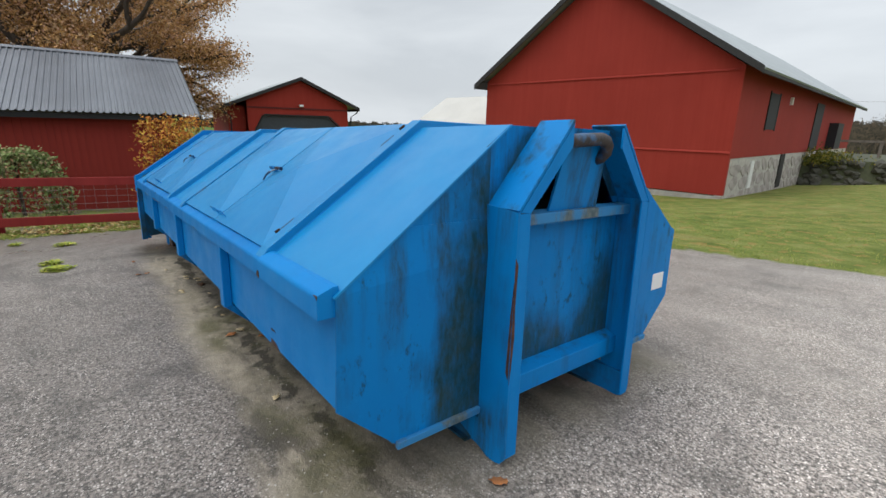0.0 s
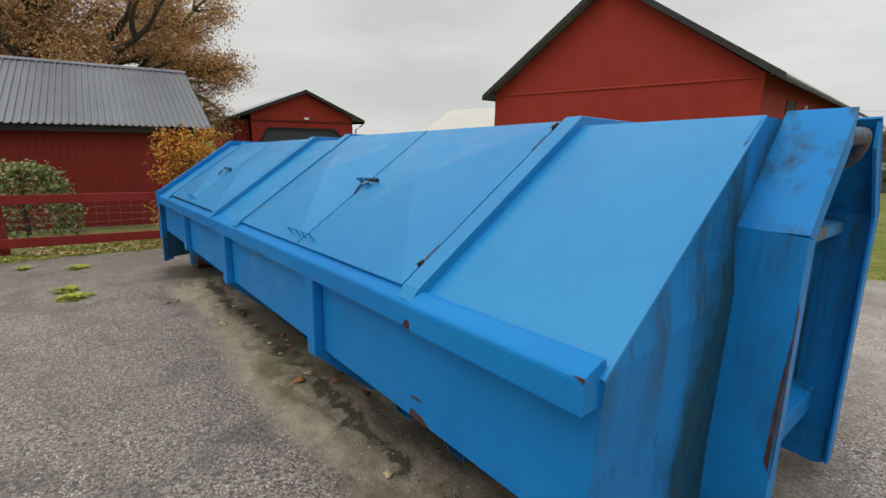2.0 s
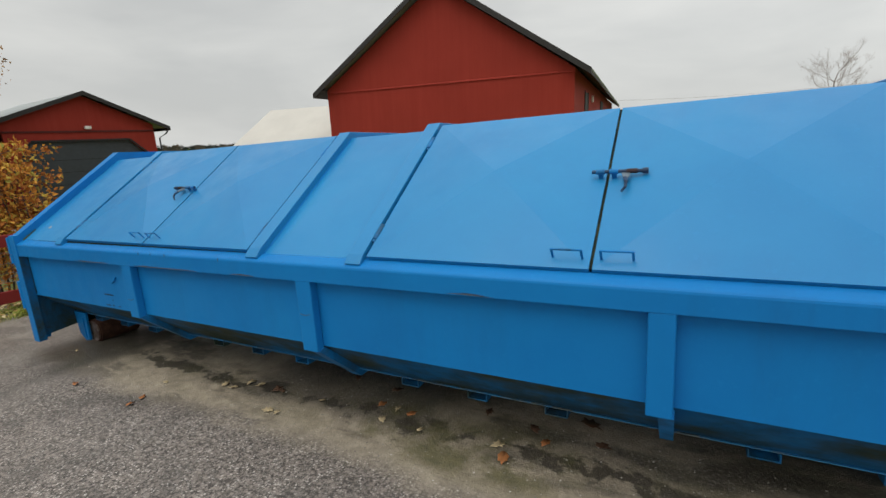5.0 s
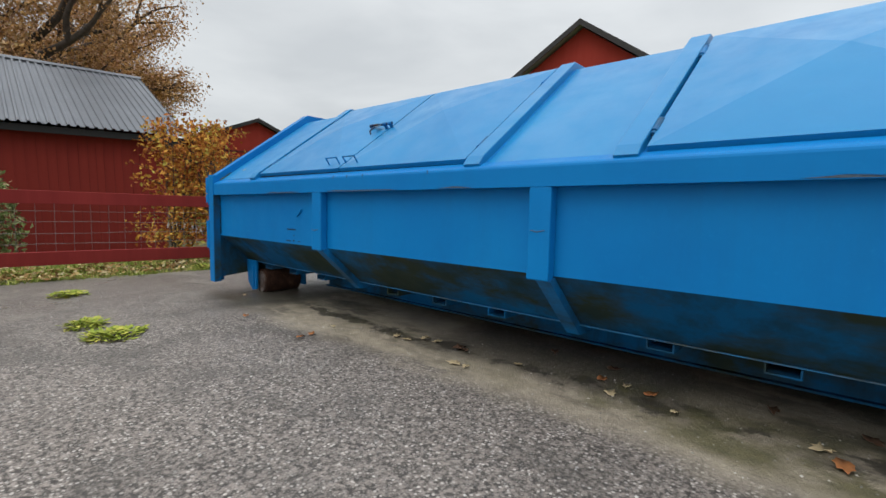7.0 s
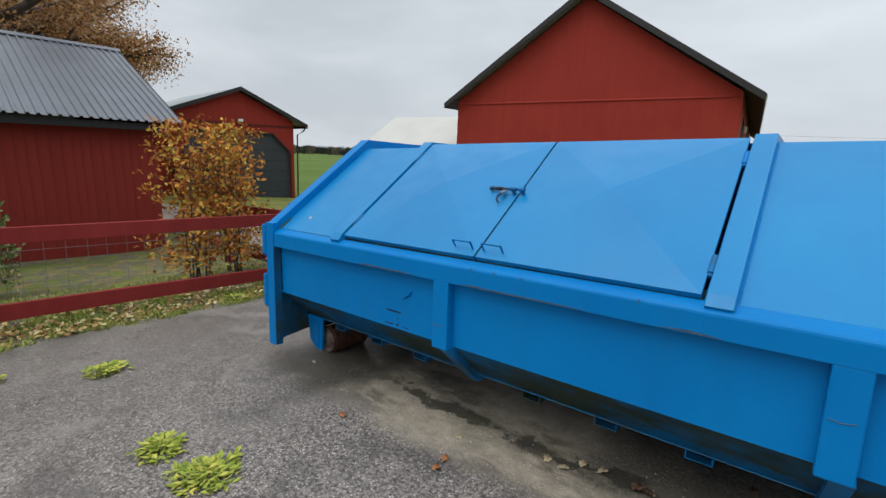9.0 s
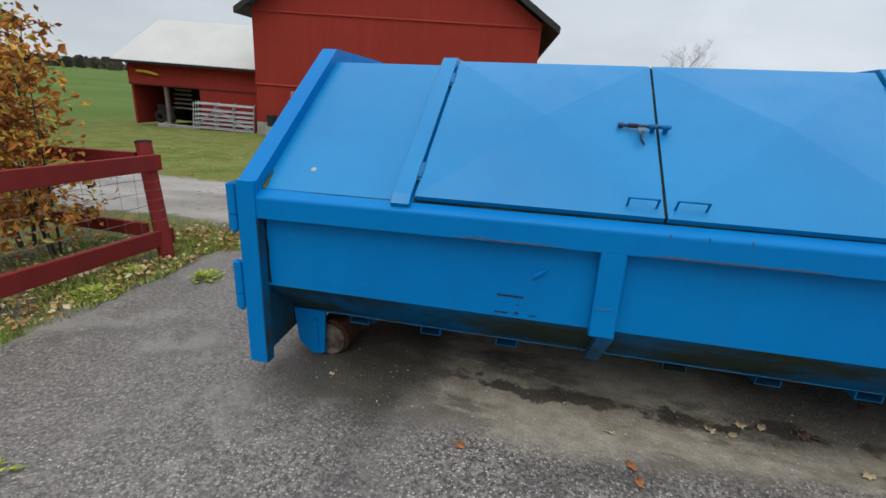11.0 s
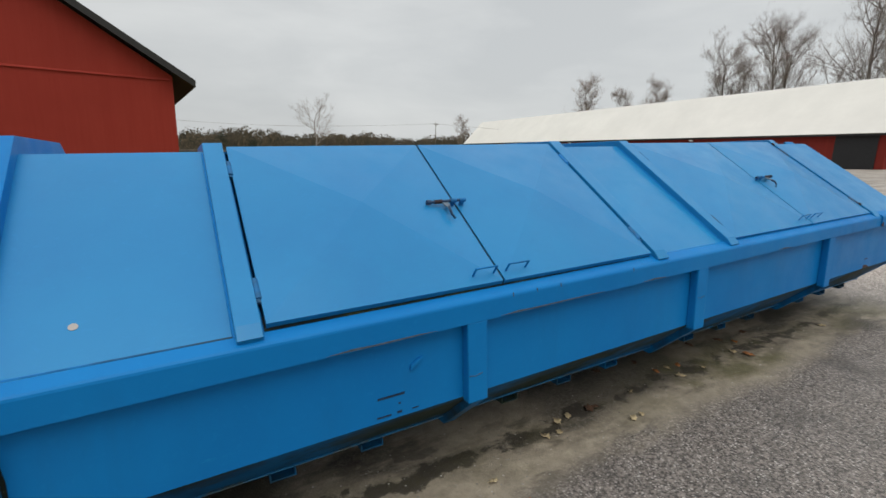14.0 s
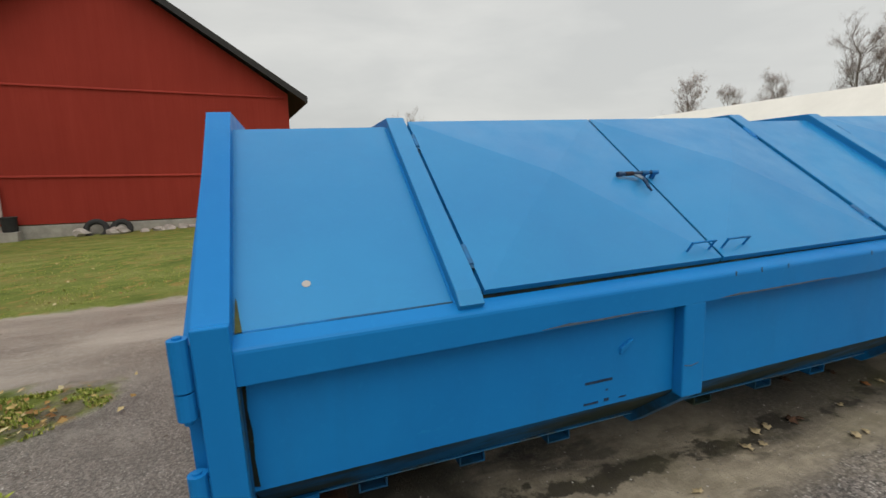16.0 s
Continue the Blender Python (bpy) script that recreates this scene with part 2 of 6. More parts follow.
def plain(name, col, rough=0.6, metal=0.0, vary=0.25, scale=6.0, bump=0.15, dist=0.004):
    k = Mat(name, rough, metal)
    lo = tuple(max(0.0, v * (1 - vary)) for v in col)
    hi = tuple(min(1.0, v * (1 + vary)) for v in col)
    a = k.ramp(k.noise(scale, 6, 0.6), [(0.3, lo), (0.7, hi)])
    k.color(k.mix(k.ramp(k.noise(scale * 9, 3, 0.6), [(0.45, 0.0), (0.8, 0.35)]), a, lo))
    k.bump(k.noise(scale * 12, 3, 0.6), bump, dist)
    return k.m


def red_boards(name, pitch=0.0, axis=0, deep=(0.19, 0.019, 0.014), light=(0.26, 0.032, 0.021)):
    """Falu red paint on boards; pitch: board width for fine relief, axis: which object axis runs across the boards."""
    k = Mat(name, 0.82, 0.0, 0.25)
    stretch = (1.0, 1.0, 0.06)
    a = k.ramp(k.noise(5.0, 6, 0.65, stretch=stretch), [(0.3, deep), (0.7, light)])
    a = k.mix(k.ramp(k.noise(0.45, 4, 0.55), [(0.35, 0.0), (0.75, 0.55)]), a, tuple(v * 0.80 for v in deep))
    a = k.mix(k.math("MULTIPLY", k.rand(), 0.25), a, tuple(v * 0.8 for v in deep))
    k.color(a)
    if pitch:
        w = k.math("PINGPONG", k.math("DIVIDE", k.axes()[axis], pitch), 0.5)
        k.bump(k.ramp(w, [(0.0, 0.0), (0.10, 1.0)]), 0.22, 0.010)
    k.bump(k.noise(30, 4, 0.6, stretch=stretch), 0.3, 0.005)
    return k.m


M_SCRAPE = plain("bare_scraped_steel", (0.050, 0.082, 0.120), 0.6, 0.0, 0.35, 40)
M_SLEEVE = plain("dark_red_rust", (0.032, 0.015, 0.018), 0.7, 0.2, 0.4, 60)
M_LUG_PALE = plain("worn_zinc", (0.115, 0.165, 0.215), 0.5, 0.2, 0.3, 50)
M_RED = red_boards("falu_red_boards")
M_RED_BARN = red_boards("falu_red_barn_boards", pitch=0.22, axis=0, deep=(0.285, 0.029, 0.019), light=(0.320, 0.038, 0.025))
M_RED_BARN_SIDE = red_boards("falu_red_barn_side_boards", pitch=0.22, axis=1, deep=(0.285, 0.029, 0.019), light=(0.320, 0.038, 0.025))
M_RED_FENCE = red_boards("fence_red_paint", deep=(0.19, 0.018, 0.016), light=(0.27, 0.03, 0.025))
M_TRIM_RED = plain("dark_red_trim", (0.085, 0.010, 0.008), 0.8)
M_BLACK = plain("black_painted_wood", (0.012, 0.012, 0.014), 0.7)
M_TAR = plain("dark_verge_board", (0.022, 0.021, 0.021), 0.75)
M_FELT = plain("grey_green_metal_roof", (0.30, 0.33, 0.335), 0.5, 0.3, 0.18, 0.6)
M_WHITE_ROOF = plain("pale_sheet_roof", (0.73, 0.71, 0.665), 0.6, 0.0, 0.06, 0.25, 0.05)
M_PALE_ROOF = plain("weathered_pale_roof", (0.50, 0.485, 0.445), 0.6, 0.0, 0.08, 0.5, 0.05)
M_SHEET = plain("dark_grey_corrugated_sheet", (0.145, 0.155, 0.175), 0.40, 0.35, 0.14, 0.9, 0.03)
M_DOOR_GREY = plain("dark_grey_garage_door", (0.035, 0.045, 0.055), 0.55, 0.0, 0.15)
M_GALV = plain("galvanised_steel", (0.40, 0.415, 0.42), 0.5, 0.5, 0.18, 12)
M_CONCRETE = plain("weathered_concrete", (0.34, 0.32, 0.29), 0.9, 0.0, 0.25, 3.0, 0.4)
M_STONE = plain("grey_field_stone", (0.33, 0.295, 0.27), 0.88, 0.0, 0.4, 2.2, 0.5, 0.02)
M_MORTAR = plain("lime_mortar", (0.44, 0.415, 0.37), 0.95, 0.0, 0.2, 5.0, 0.4)
M_DARK = plain("dark_opening_shade", (0.02, 0.018, 0.016), 0.9)
M_WIRE = plain("thin_galvanised_wire", (0.20, 0.18, 0.17), 0.5, 0.6, 0.2, 20)
M_WHITE = plain("white_plastic", (0.72, 0.72, 0.70), 0.5, 0.0, 0.06)
M_YELLOW = plain("yellow_enamel", (0.62, 0.40, 0.02), 0.5, 0.0, 0.1)
M_BARN_DARK = plain("dark_brown_boards", (0.050, 0.034, 0.026), 0.85, 0.0, 0.3, 5.0, 0.3)
M_RUBBER = plain("black_rubber", (0.018, 0.018, 0.019), 0.8)
M_TIMBER = plain("grey_weathered_timber", (0.17, 0.145, 0.12), 0.85, 0.0, 0.3, 4.0, 0.4)
M_BARK = plain("grey_brown_bark", (0.075, 0.058, 0.045), 0.95, 0.0, 0.45, 5.0, 0.6, 0.03)
# bark of the far trees, its colour lightened for haze
M_BARK_HAZE = plain("hazed_grey_bark", (0.26, 0.225, 0.21), 0.95, 0.0, 0.35, 3.0, 0.5, 0.03)


def leaf_mat(name, stops, rough=0.75, spec=0.12):
    k = Mat(name, rough, 0.0, spec)
    k.color(k.ramp(k.island(), stops))
    return k.m


M_LEAF_OAK = leaf_mat("brown_ochre_tree_leaves", [(0.0, (0.20, 0.115, 0.05)), (0.35, (0.40, 0.22, 0.085)), (0.6, (0.56, 0.33, 0.12)), (0.8, (0.55, 0.34, 0.24)), (1.0, (0.46, 0.33, 0.15))])
M_LEAF_BEECH = leaf_mat("orange_yellow_beech_leaves", [(0.0, (0.22, 0.075, 0.025)), (0.35, (0.43, 0.155, 0.035)), (0.65, (0.55, 0.255, 0.045)), (0.87, (0.58, 0.38, 0.07)), (1.0, (0.34, 0.32, 0.07))])
M_LEAF_BUSH = leaf_mat("dull_green_bush_leaves", [(0.0, (0.09, 0.13, 0.04)), (0.5, (0.20, 0.26, 0.09)), (0.8, (0.30, 0.31, 0.15)), (1.0, (0.40, 0.25, 0.15))])
M_NEEDLE = leaf_mat("spruce_needles", [(0.0, (0.022, 0.030, 0.024)), (0.6, (0.036, 0.048, 0.036)), (1.0, (0.060, 0.070, 0.048))])
# far twigs, haze likewise mixed into their colours
M_TWIG = leaf_mat("hazed_bare_twigs", [(0.0, (0.20, 0.16, 0.15)), (0.6, (0.27, 0.21, 0.195)), (1.0, (0.34, 0.25, 0.22))])
M_FOREST = leaf_mat("distant_forest", [(0.0, (0.055, 0.050, 0.040)), (0.45, (0.088, 0.075, 0.057)), (0.75, (0.125, 0.100, 0.072)), (1.0, (0.165, 0.125, 0.085))])
M_CONIFER = leaf_mat("distant_conifers", [(0.0, (0.018, 0.024, 0.018)), (0.6, (0.030, 0.037, 0.027)), (1.0, (0.048, 0.052, 0.036))])
M_GRASS = leaf_mat("grass_blades", [(0.0, (0.14, 0.20, 0.035)), (0.5, (0.27, 0.34, 0.065)), (0.8, (0.40, 0.39, 0.11)), (1.0, (0.48, 0.40, 0.18))])
M_WEED = leaf_mat("yellow_green_weed_leaves", [(0.0, (0.16, 0.22, 0.03)), (0.6, (0.32, 0.37, 0.06)), (1.0, (0.52, 0.47, 0.10))])
M_FALLEN = leaf_mat("fallen_leaves", [(0.0, (0.16, 0.075, 0.03)), (0.4, (0.34, 0.205, 0.075)), (0.75, (0.47, 0.35, 0.15)), (1.0, (0.52, 0.44, 0.27))])
M_LEAF_PALE = plain("pale_dry_leaf", (0.50, 0.40, 0.24), 0.8, 0.0, 0.3, 25)
M_LEAF_ORANGE = plain("orange_dry_leaf", (0.36, 0.14, 0.045), 0.8, 0.0, 0.35, 25)
M_LEAF_BROWN = plain("dark_brown_dry_leaf", (0.11, 0.055, 0.03), 0.85, 0.0, 0.35, 25)
M_CHIP = leaf_mat("loose_stone_chips", [(0.0, (0.10, 0.095, 0.09)), (0.6, (0.28, 0.265, 0.25)), (1.0, (0.55, 0.53, 0.50))])


def ground_mat():
    """Worn yard asphalt, gravel drive, lawns and verge in one sheet, parted by where they lie."""
    k = Mat("yard_ground", 0.9, 0.0, 0.6)
    P = "Position"
    x, y, _ = k.axes(P)
    wob = k.math("SUBTRACT", k.noise(2.2, 5, 0.6, where=P), 0.5)
    wob2 = k.math("SUBTRACT", k.noise(0.35, 4, 0.5, where=P), 0.5)
    # asphalt with exposed pale stones
    base = k.ramp(k.noise(0.8, 6, 0.6, where=P), [(0.3, (0.120, 0.104, 0.085)), (0.7, (0.235, 0.208, 0.176))])
    fine = k.ramp(k.noise(55, 5, 0.7, where=P), [(0.43, (0.012, 0.009, 0.009)), (0.62, (0.43, 0.37, 0.33))])
    asph = k.mix(0.74, base, fine)
    st = k.voronoi(74, P)
    stc = k.voronoi(74, P, out="Color")
    pick = k.ramp(stc, [(0.40, 0.0), (0.50, 1.0)])
    dot = k.math("MULTIPLY", k.ramp(st, [(0.30, 1.0), (0.42, 0.0)]), pick)
    stone = k.ramp(stc, [(0.44, (0.17, 0.138, 0.122)), (0.58, (0.37, 0.315, 0.280)), (0.74, (0.78, 0.72, 0.665))])
    asph = k.mix(k.math("MULTIPLY", dot, k.ramp(k.noise(7, 4, 0.6, where=P), [(0.32, 0.45), (0.62, 0.90)])), asph, stone)
    st2 = k.voronoi(120, P)
    pick2 = k.ramp(k.voronoi(120, P, out="Color"), [(0.50, 0.0), (0.66, 1.0)])
    asph = k.mix(k.math("MULTIPLY", k.math("MULTIPLY", k.ramp(st2, [(0.28, 0.8), (0.46, 0.0)]), pick2), 0.8), asph, (0.46, 0.43, 0.39))
    asph = k.mix(1.0, asph, k.ramp(k.math("DIVIDE", k.math("ADD", x, k.math("MULTIPLY", wob2, 1.6)), 10.0), [(0.08, 0.84), (0.24, 0.83), (0.42, 0.79), (0.60, 0.97), (0.76, 1.74)]), "MULTIPLY")
    asph = k.mix(k.ramp(k.noise(1.9, 6, 0.65, where=P), [(0.51, 0.0), (0.64, 0.55)]), asph, (0.055, 0.050, 0.044))
    # along the container: soil under it, dried silt beside it, a chain of wet drip marks, moss
    mid = k.noise(2.4, 5, 0.6, where=P)
    yb = k.math("ABSOLUTE", k.math("SUBTRACT", k.math("ADD", y, k.math("MULTIPLY", wob, 0.30)), 1.27))
    yb = k.math("MULTIPLY", k.math("SUBTRACT", yb, 0.4), 0.5)
    xn = k.math("DIVIDE", k.math("ADD", k.math("ADD", x, 0.5), k.math("MULTIPLY", wob, 0.5)), 8.0)
    inx = k.ramp(xn, [(0.05, 0.0), (0.09, 1.0), (0.80, 1.0), (0.88, 0.0)])
    front = k.ramp(xn, [(0.155, 0.0), (0.18, 1.0)])
    zone = k.math("MULTIPLY", k.ramp(yb, [(0.42, 1.0), (0.475, 0.0)]), inx)
    soil = k.ramp(k.noise(6, 5, 0.65, where=P), [(0.3, (0.045, 0.040, 0.029)), (0.7, (0.125, 0.108, 0.078))])
    asph = k.mix(k.math("MULTIPLY", zone, 0.70), asph, soil)
    inner = k.math("MAXIMUM", k.ramp(yb, [(0.30, 0.12), (0.38, 1.0)]), k.ramp(k.math("DIVIDE", k.math("ADD", x, k.math("MULTIPLY", wob, 0.8)), 8.0), [(0.27, 1.0), (0.31, 0.10), (0.43, 0.10), (0.475, 0.9), (0.66, 0.9)]))
    silt_in = k.math("MULTIPLY", k.math("MULTIPLY", k.math("MULTIPLY", k.ramp(yb, [(0.45, 1.0), (0.52, 0.0)]), inner), inx), front)
    silt = k.math("MULTIPLY", silt_in, k.ramp(k.noise(1.35, 5, 0.6, where=P, stretch=(0.7, 2.2, 1)), [(0.37, 0.0), (0.47, 0.90)]))
    asph = k.mix(silt, asph, k.ramp(k.noise(11, 6, 0.72, where=P), [(0.3, (0.22, 0.190, 0.146)), (0.7, (0.44, 0.380, 0.292))]))
    blots = k.math("MULTIPLY", silt_in, k.ramp(k.noise(2.2, 6, 0.62, where=P, stretch=(0.7, 1.5, 1)), [(0.54, 0.0), (0.59, 0.60)]))
    asph = k.mix(blots, asph, (0.036, 0.031, 0.025))
    off = k.math("ADD", k.math("SUBTRACT", y, 0.26), k.math("ADD", k.math("MULTIPLY", k.math("SUBTRACT", mid, 0.5), 0.42), k.math("MULTIPLY", wob2, 0.10)))
    wide = k.math("ADD", 0.026, k.math("ADD", k.math("MULTIPLY", k.math("SUBTRACT", k.noise(6.5, 6, 0.68, where=P), 0.46), 0.48), k.math("MULTIPLY", k.math("SUBTRACT", k.noise(1.3, 3, 0.5, where=P, stretch=(1, 0.2, 1)), 0.46), 0.14)))
    drip = k.math("MULTIPLY", k.math("MULTIPLY", k.ramp(k.math("SUBTRACT", wide, k.math("ABSOLUTE", off)), [(0.0, 0.0), (0.035, 0.88)]), inx), front)
    asph = k.mix(drip, asph, (0.034, 0.029, 0.022))
    near = k.math("MULTIPLY", k.math("MULTIPLY", k.ramp(yb, [(0.44, 0.9), (0.53, 0.0)]), inx), k.math("SUBTRACT", 1.0, front))
    asph = k.mix(near, asph, k.ramp(k.noise(9, 5, 0.65, where=P), [(0.3, (0.024, 0.023, 0.016)), (0.75, (0.070, 0.062, 0.046))]))
    fore = k.math("MULTIPLY", k.math("MULTIPLY", k.ramp(yb, [(0.43, 1.0), (0.50, 0.0)]), k.ramp(xn, [(0.64, 0.0), (0.71, 1.0), (0.81, 1.0), (0.86, 0.0)])), k.ramp(mid, [(0.42, 0.0), (0.58, 0.42)]))
    asph = k.mix(fore, asph, k.ramp(k.noise(9, 5, 0.65, where=P), [(0.3, (0.020, 0.018, 0.014)), (0.75, (0.085, 0.075, 0.058))]))
    mossx = k.ramp(k.math("DIVIDE", x, 8.0), [(0.36, 0.30), (0.42, 1.0), (0.52, 1.0), (0.60, 0.35), (0.72, 0.8)])
    mossf = k.math("MULTIPLY", k.math("MULTIPLY", k.math("MULTIPLY", k.ramp(yb, [(0.22, 0.3), (0.29, 1.0), (0.40, 0.9), (0.47, 0.0)]), inx), mossx), k.ramp(k.noise(3.1, 6, 0.7, where=P), [(0.45, 0.0), (0.58, 0.85)]))
    asph = k.mix(mossf, asph, k.ramp(k.noise(20, 4, 0.6, where=P), [(0.3, (0.050, 0.050, 0.018)), (0.7, (0.13, 0.120, 0.048))]))
    # damp tarmac at the rear, dirtier
    rear = k.ramp(k.math("DIVIDE", k.math("ADD", k.math("ADD", x, 1.9), k.math("MULTIPLY", wob, 0.6)), 3.4), [(0.45, 1.0), (0.95, 0.0)])
    asph = k.mix(k.math("MULTIPLY", rear, 0.38), asph, k.ramp(k.noise(3.4, 7, 0.7, where=P), [(0.3, (0.075, 0.068, 0.060)), (0.5, (0.145, 0.130, 0.113)), (0.7, (0.215, 0.195, 0.170))]))
    asph = k.mix(k.math("MULTIPLY", rear, k.ramp(k.noise(1.6, 5, 0.65, where=P), [(0.55, 0.0), (0.63, 0.7)])), asph, (0.26, 0.235, 0.205))
    # gravel drive
    grav = k.ramp(k.noise(1.3, 6, 0.6, where=P, stretch=(0.35, 1.5, 1)), [(0.3, (0.125, 0.105, 0.086)), (0.5, (0.25, 0.215, 0.18)), (0.7, (0.43, 0.38, 0.33))])
    gst = k.voronoi(45, P, out="Color")
    grav = k.mix(k.ramp(gst, [(0.55, 0.0), (0.9, 0.55)]), grav, (0.40, 0.37, 0.34))
    ym = k.math("ADD", y, k.math("MULTIPLY", wob2, 0.9))
    drive = k.math("MULTIPLY", k.ramp(k.math("DIVIDE", ym, 10.0), [(0.21, 0.0), (0.28, 1.0)]), k.ramp(k.math("DIVIDE", k.math("ADD", x, 6.0), 20.0), [(0.18, 1.0), (0.40, 0.35)]))
    far = k.ramp(k.math("DIVIDE", k.math("ADD", x, k.math("MULTIPLY", wob2, 3.0)), 40.0), [(0.20, 0.0), (0.42, 0.85)])
    asph = k.mix(k.math("MAXIMUM", drive, far), asph, grav)
    # grass
    g = k.ramp(k.noise(1.6, 6, 0.6, where=P), [(0.3, (0.095, 0.132, 0.030)), (0.50, (0.178, 0.212, 0.052)), (0.70, (0.275, 0.275, 0.095))])
    g = k.mix(k.ramp(k.noise(28, 5, 0.7, where=P), [(0.35, 0.5), (0.62, 0.0)]), g, (0.05, 0.065, 0.016))
    g = k.mix(k.ramp(k.noise(0.45, 5, 0.6, where=P, stretch=(0.6, 1.6, 1)), [(0.52, 0.0), (0.70, 0.6)]), g, (0.21, 0.165, 0.065))
    bare = k.math("MULTIPLY", k.ramp(k.math("DIVIDE", k.math("ADD", y, 0.0), 10.0), [(0.30, 1.0), (0.42, 0.0)]), k.ramp(k.noise(3.3, 6, 0.7, where=P), [(0.44, 0.0), (0.56, 0.9)]))
    g = k.mix(bare, g, k.ramp(k.noise(18, 5, 0.7, where=P), [(0.3, (0.075, 0.062, 0.045)), (0.7, (0.20, 0.175, 0.14))]))
    lv = k.voronoi(9.0, P, out="Color")
    g = k.mix(k.ramp(lv, [(0.78, 0.0), (0.80, 0.6)]), g, (0.30, 0.19, 0.07))
    # field far off
    field = k.ramp(k.math("DIVIDE", k.math("ADD", k.math("MULTIPLY", x, -1.0), k.math("MULTIPLY", y, 0.25)), 100.0), [(0.24, 0.0), (0.32, 1.0)])
    g = k.mix(field, g, k.ramp(k.noise(0.05, 4, 0.5, where=P), [(0.35, (0.080, 0.128, 0.026)), (0.65, (0.110, 0.155, 0.040))]))
    # masks: verge by the fence, tongue past its end post, lawn before the barn, island of the turning place
    xe = k.math("ADD", x, k.math("MULTIPLY", wob, 0.55))
    ye = k.math("ADD", y, k.math("MULTIPLY", wob, 0.55))
    verge = k.math("MULTIPLY", k.ramp(k.math("DIVIDE", k.math("ADD", xe, 2.6), 2.0), [(0.50, 1.0), (0.56, 0.0)]), k.ramp(k.math("DIVIDE", k.math("ADD", ye, k.math("MULTIPLY", x, 0.05)), 4.0), [(0.585, 1.0), (0.63, 0.0)]))
    tx = k.math("DIVIDE", k.math("ADD", xe, 1.85), 0.95)
    ty = k.math("DIVIDE", k.math("SUBTRACT", k.math("SUBTRACT", ye, 1.95), k.math("MULTIPLY", k.math("ADD", x, 1.85), 0.25)), 0.50)
    tongue = k.ramp(k.math("MULTIPLY", 0.5, k.math("SQRT", k.math("ADD", k.math("MULTIPLY", tx, tx), k.math("MULTIPLY", ty, ty)))), [(0.44, 1.0), (0.51, 0.0)])
    edge = k.math("ADD", 4.75, k.math("MULTIPLY", k.math("MAXIMUM", k.math("ADD", x, 1.6), 0.0), 0.27))
    lawn = k.math("MULTIPLY", k.ramp(k.math("SUBTRACT", k.math("ADD", y, k.math("MULTIPLY", wob, 0.8)), edge), [(0.0, 0.0), (0.18, 1.0)]), k.ramp(k.math("DIVIDE", k.math("ADD", x, k.math("MULTIPLY", y, -0.10)), 60.0), [(0.30, 1.0), (0.33, 0.0)]))
    west = k.ramp(k.math("DIVIDE", k.math("ADD", x, 20.0), 20.0), [(0.30, 1.0), (0.34, 0.0)])
    west = k.math("MULTIPLY", west, k.ramp(k.math("ABSOLUTE", k.math("SUBTRACT", y, 4.0)), [(0.99, 0.2), (1.0, 1.0)]))
    ix = k.math("DIVIDE", k.math("SUBTRACT", x, 32.0), 11.5)
    iy = k.math("DIVIDE", k.math("SUBTRACT", y, -0.4), 6.7)
    isle = k.ramp(k.math("SQRT", k.math("ADD", k.math("MULTIPLY", ix, ix), k.math("MULTIPLY", iy, iy))), [(0.96, 1.0), (1.0, 0.0)])
    out = k.math("SQRT", k.math("ADD", k.math("MULTIPLY", x, x), k.math("MULTIPLY", y, y)))
    away = k.ramp(k.math("DIVIDE", out, 100.0), [(0.62, 0.0), (0.66, 1.0)])
    green = k.math("MAXIMUM", k.math("MAXIMUM", k.math("MAXIMUM", verge, tongue), k.math("MAXIMUM", lawn, west)), k.math("MAXIMUM", isle, away))
    k.color(k.mix(green, asph, g))
    wet = k.ramp(k.noise(1.1, 5, 0.6, where=P), [(0.35, 0.42), (0.7, 0.72)])
    wet = k.math("MULTIPLY", wet, k.math("SUBTRACT", 1.0, k.math("MULTIPLY", rear, 0.38)))
    k.rough(k.math("MAXIMUM", wet, k.math("MULTIPLY", green, 0.95)))
    k.spec(k.math("SUBTRACT", 0.50, k.math("MULTIPLY", green, 0.42)))
    k.bump(k.math("MULTIPLY", dot, 1.0), 0.5, 0.004)
    k.bump(k.noise(55, 5, 0.7, where=P), 0.75, 0.008)
    k.bump(k.math("MULTIPLY", green, k.noise(35, 4, 0.7, where=P)), 0.8, 0.03)
    return k.m


M_GROUND = ground_mat()

# ---------------------------------------------------------------- mesh helpers


def sat(v, r):
    return r * math.tanh(v / r)


def step01(v):
    v = min(1.0, max(0.0, v))
    return v * v * (3 - 2 * v)


def height(x, y):
    """The yard climbs gently along the container and falls away towards the barn."""
    dip = 0.31 * step01((y - 6.5) / 10) * step01((5.0 - x) / 6)
    dip += 0.27 * step01((-2.5 - x) / 2.6) * step01((2.9 - y) / 1.6)
    return -0.012 + 0.006 * sat(x, 8) + 0.035 * sat(x, 55) - 0.0273 * sat(y, 45) - dip


def mesh_ob(name, bm, material, parent=None, label="", smooth=False):
    bmesh.ops.recalc_face_normals(bm, faces=bm.faces)
    me = bpy.data.meshes.new(name)
    bm.to_mesh(me)
    bm.free()
    if smooth:
        for p in me.polygons:
            p.use_smooth = True
    for m in material if isinstance(material, (list, tuple)) else [material]:
        me.materials.append(m)
    ob = new(name, me)
    if parent:
        ob.parent = parent
    if label:
        ob["label"] = label
    return ob


def part(name, bm, material, parent, label="", smooth=False):
    return mesh_ob(name, bm, material, parent, label, smooth)


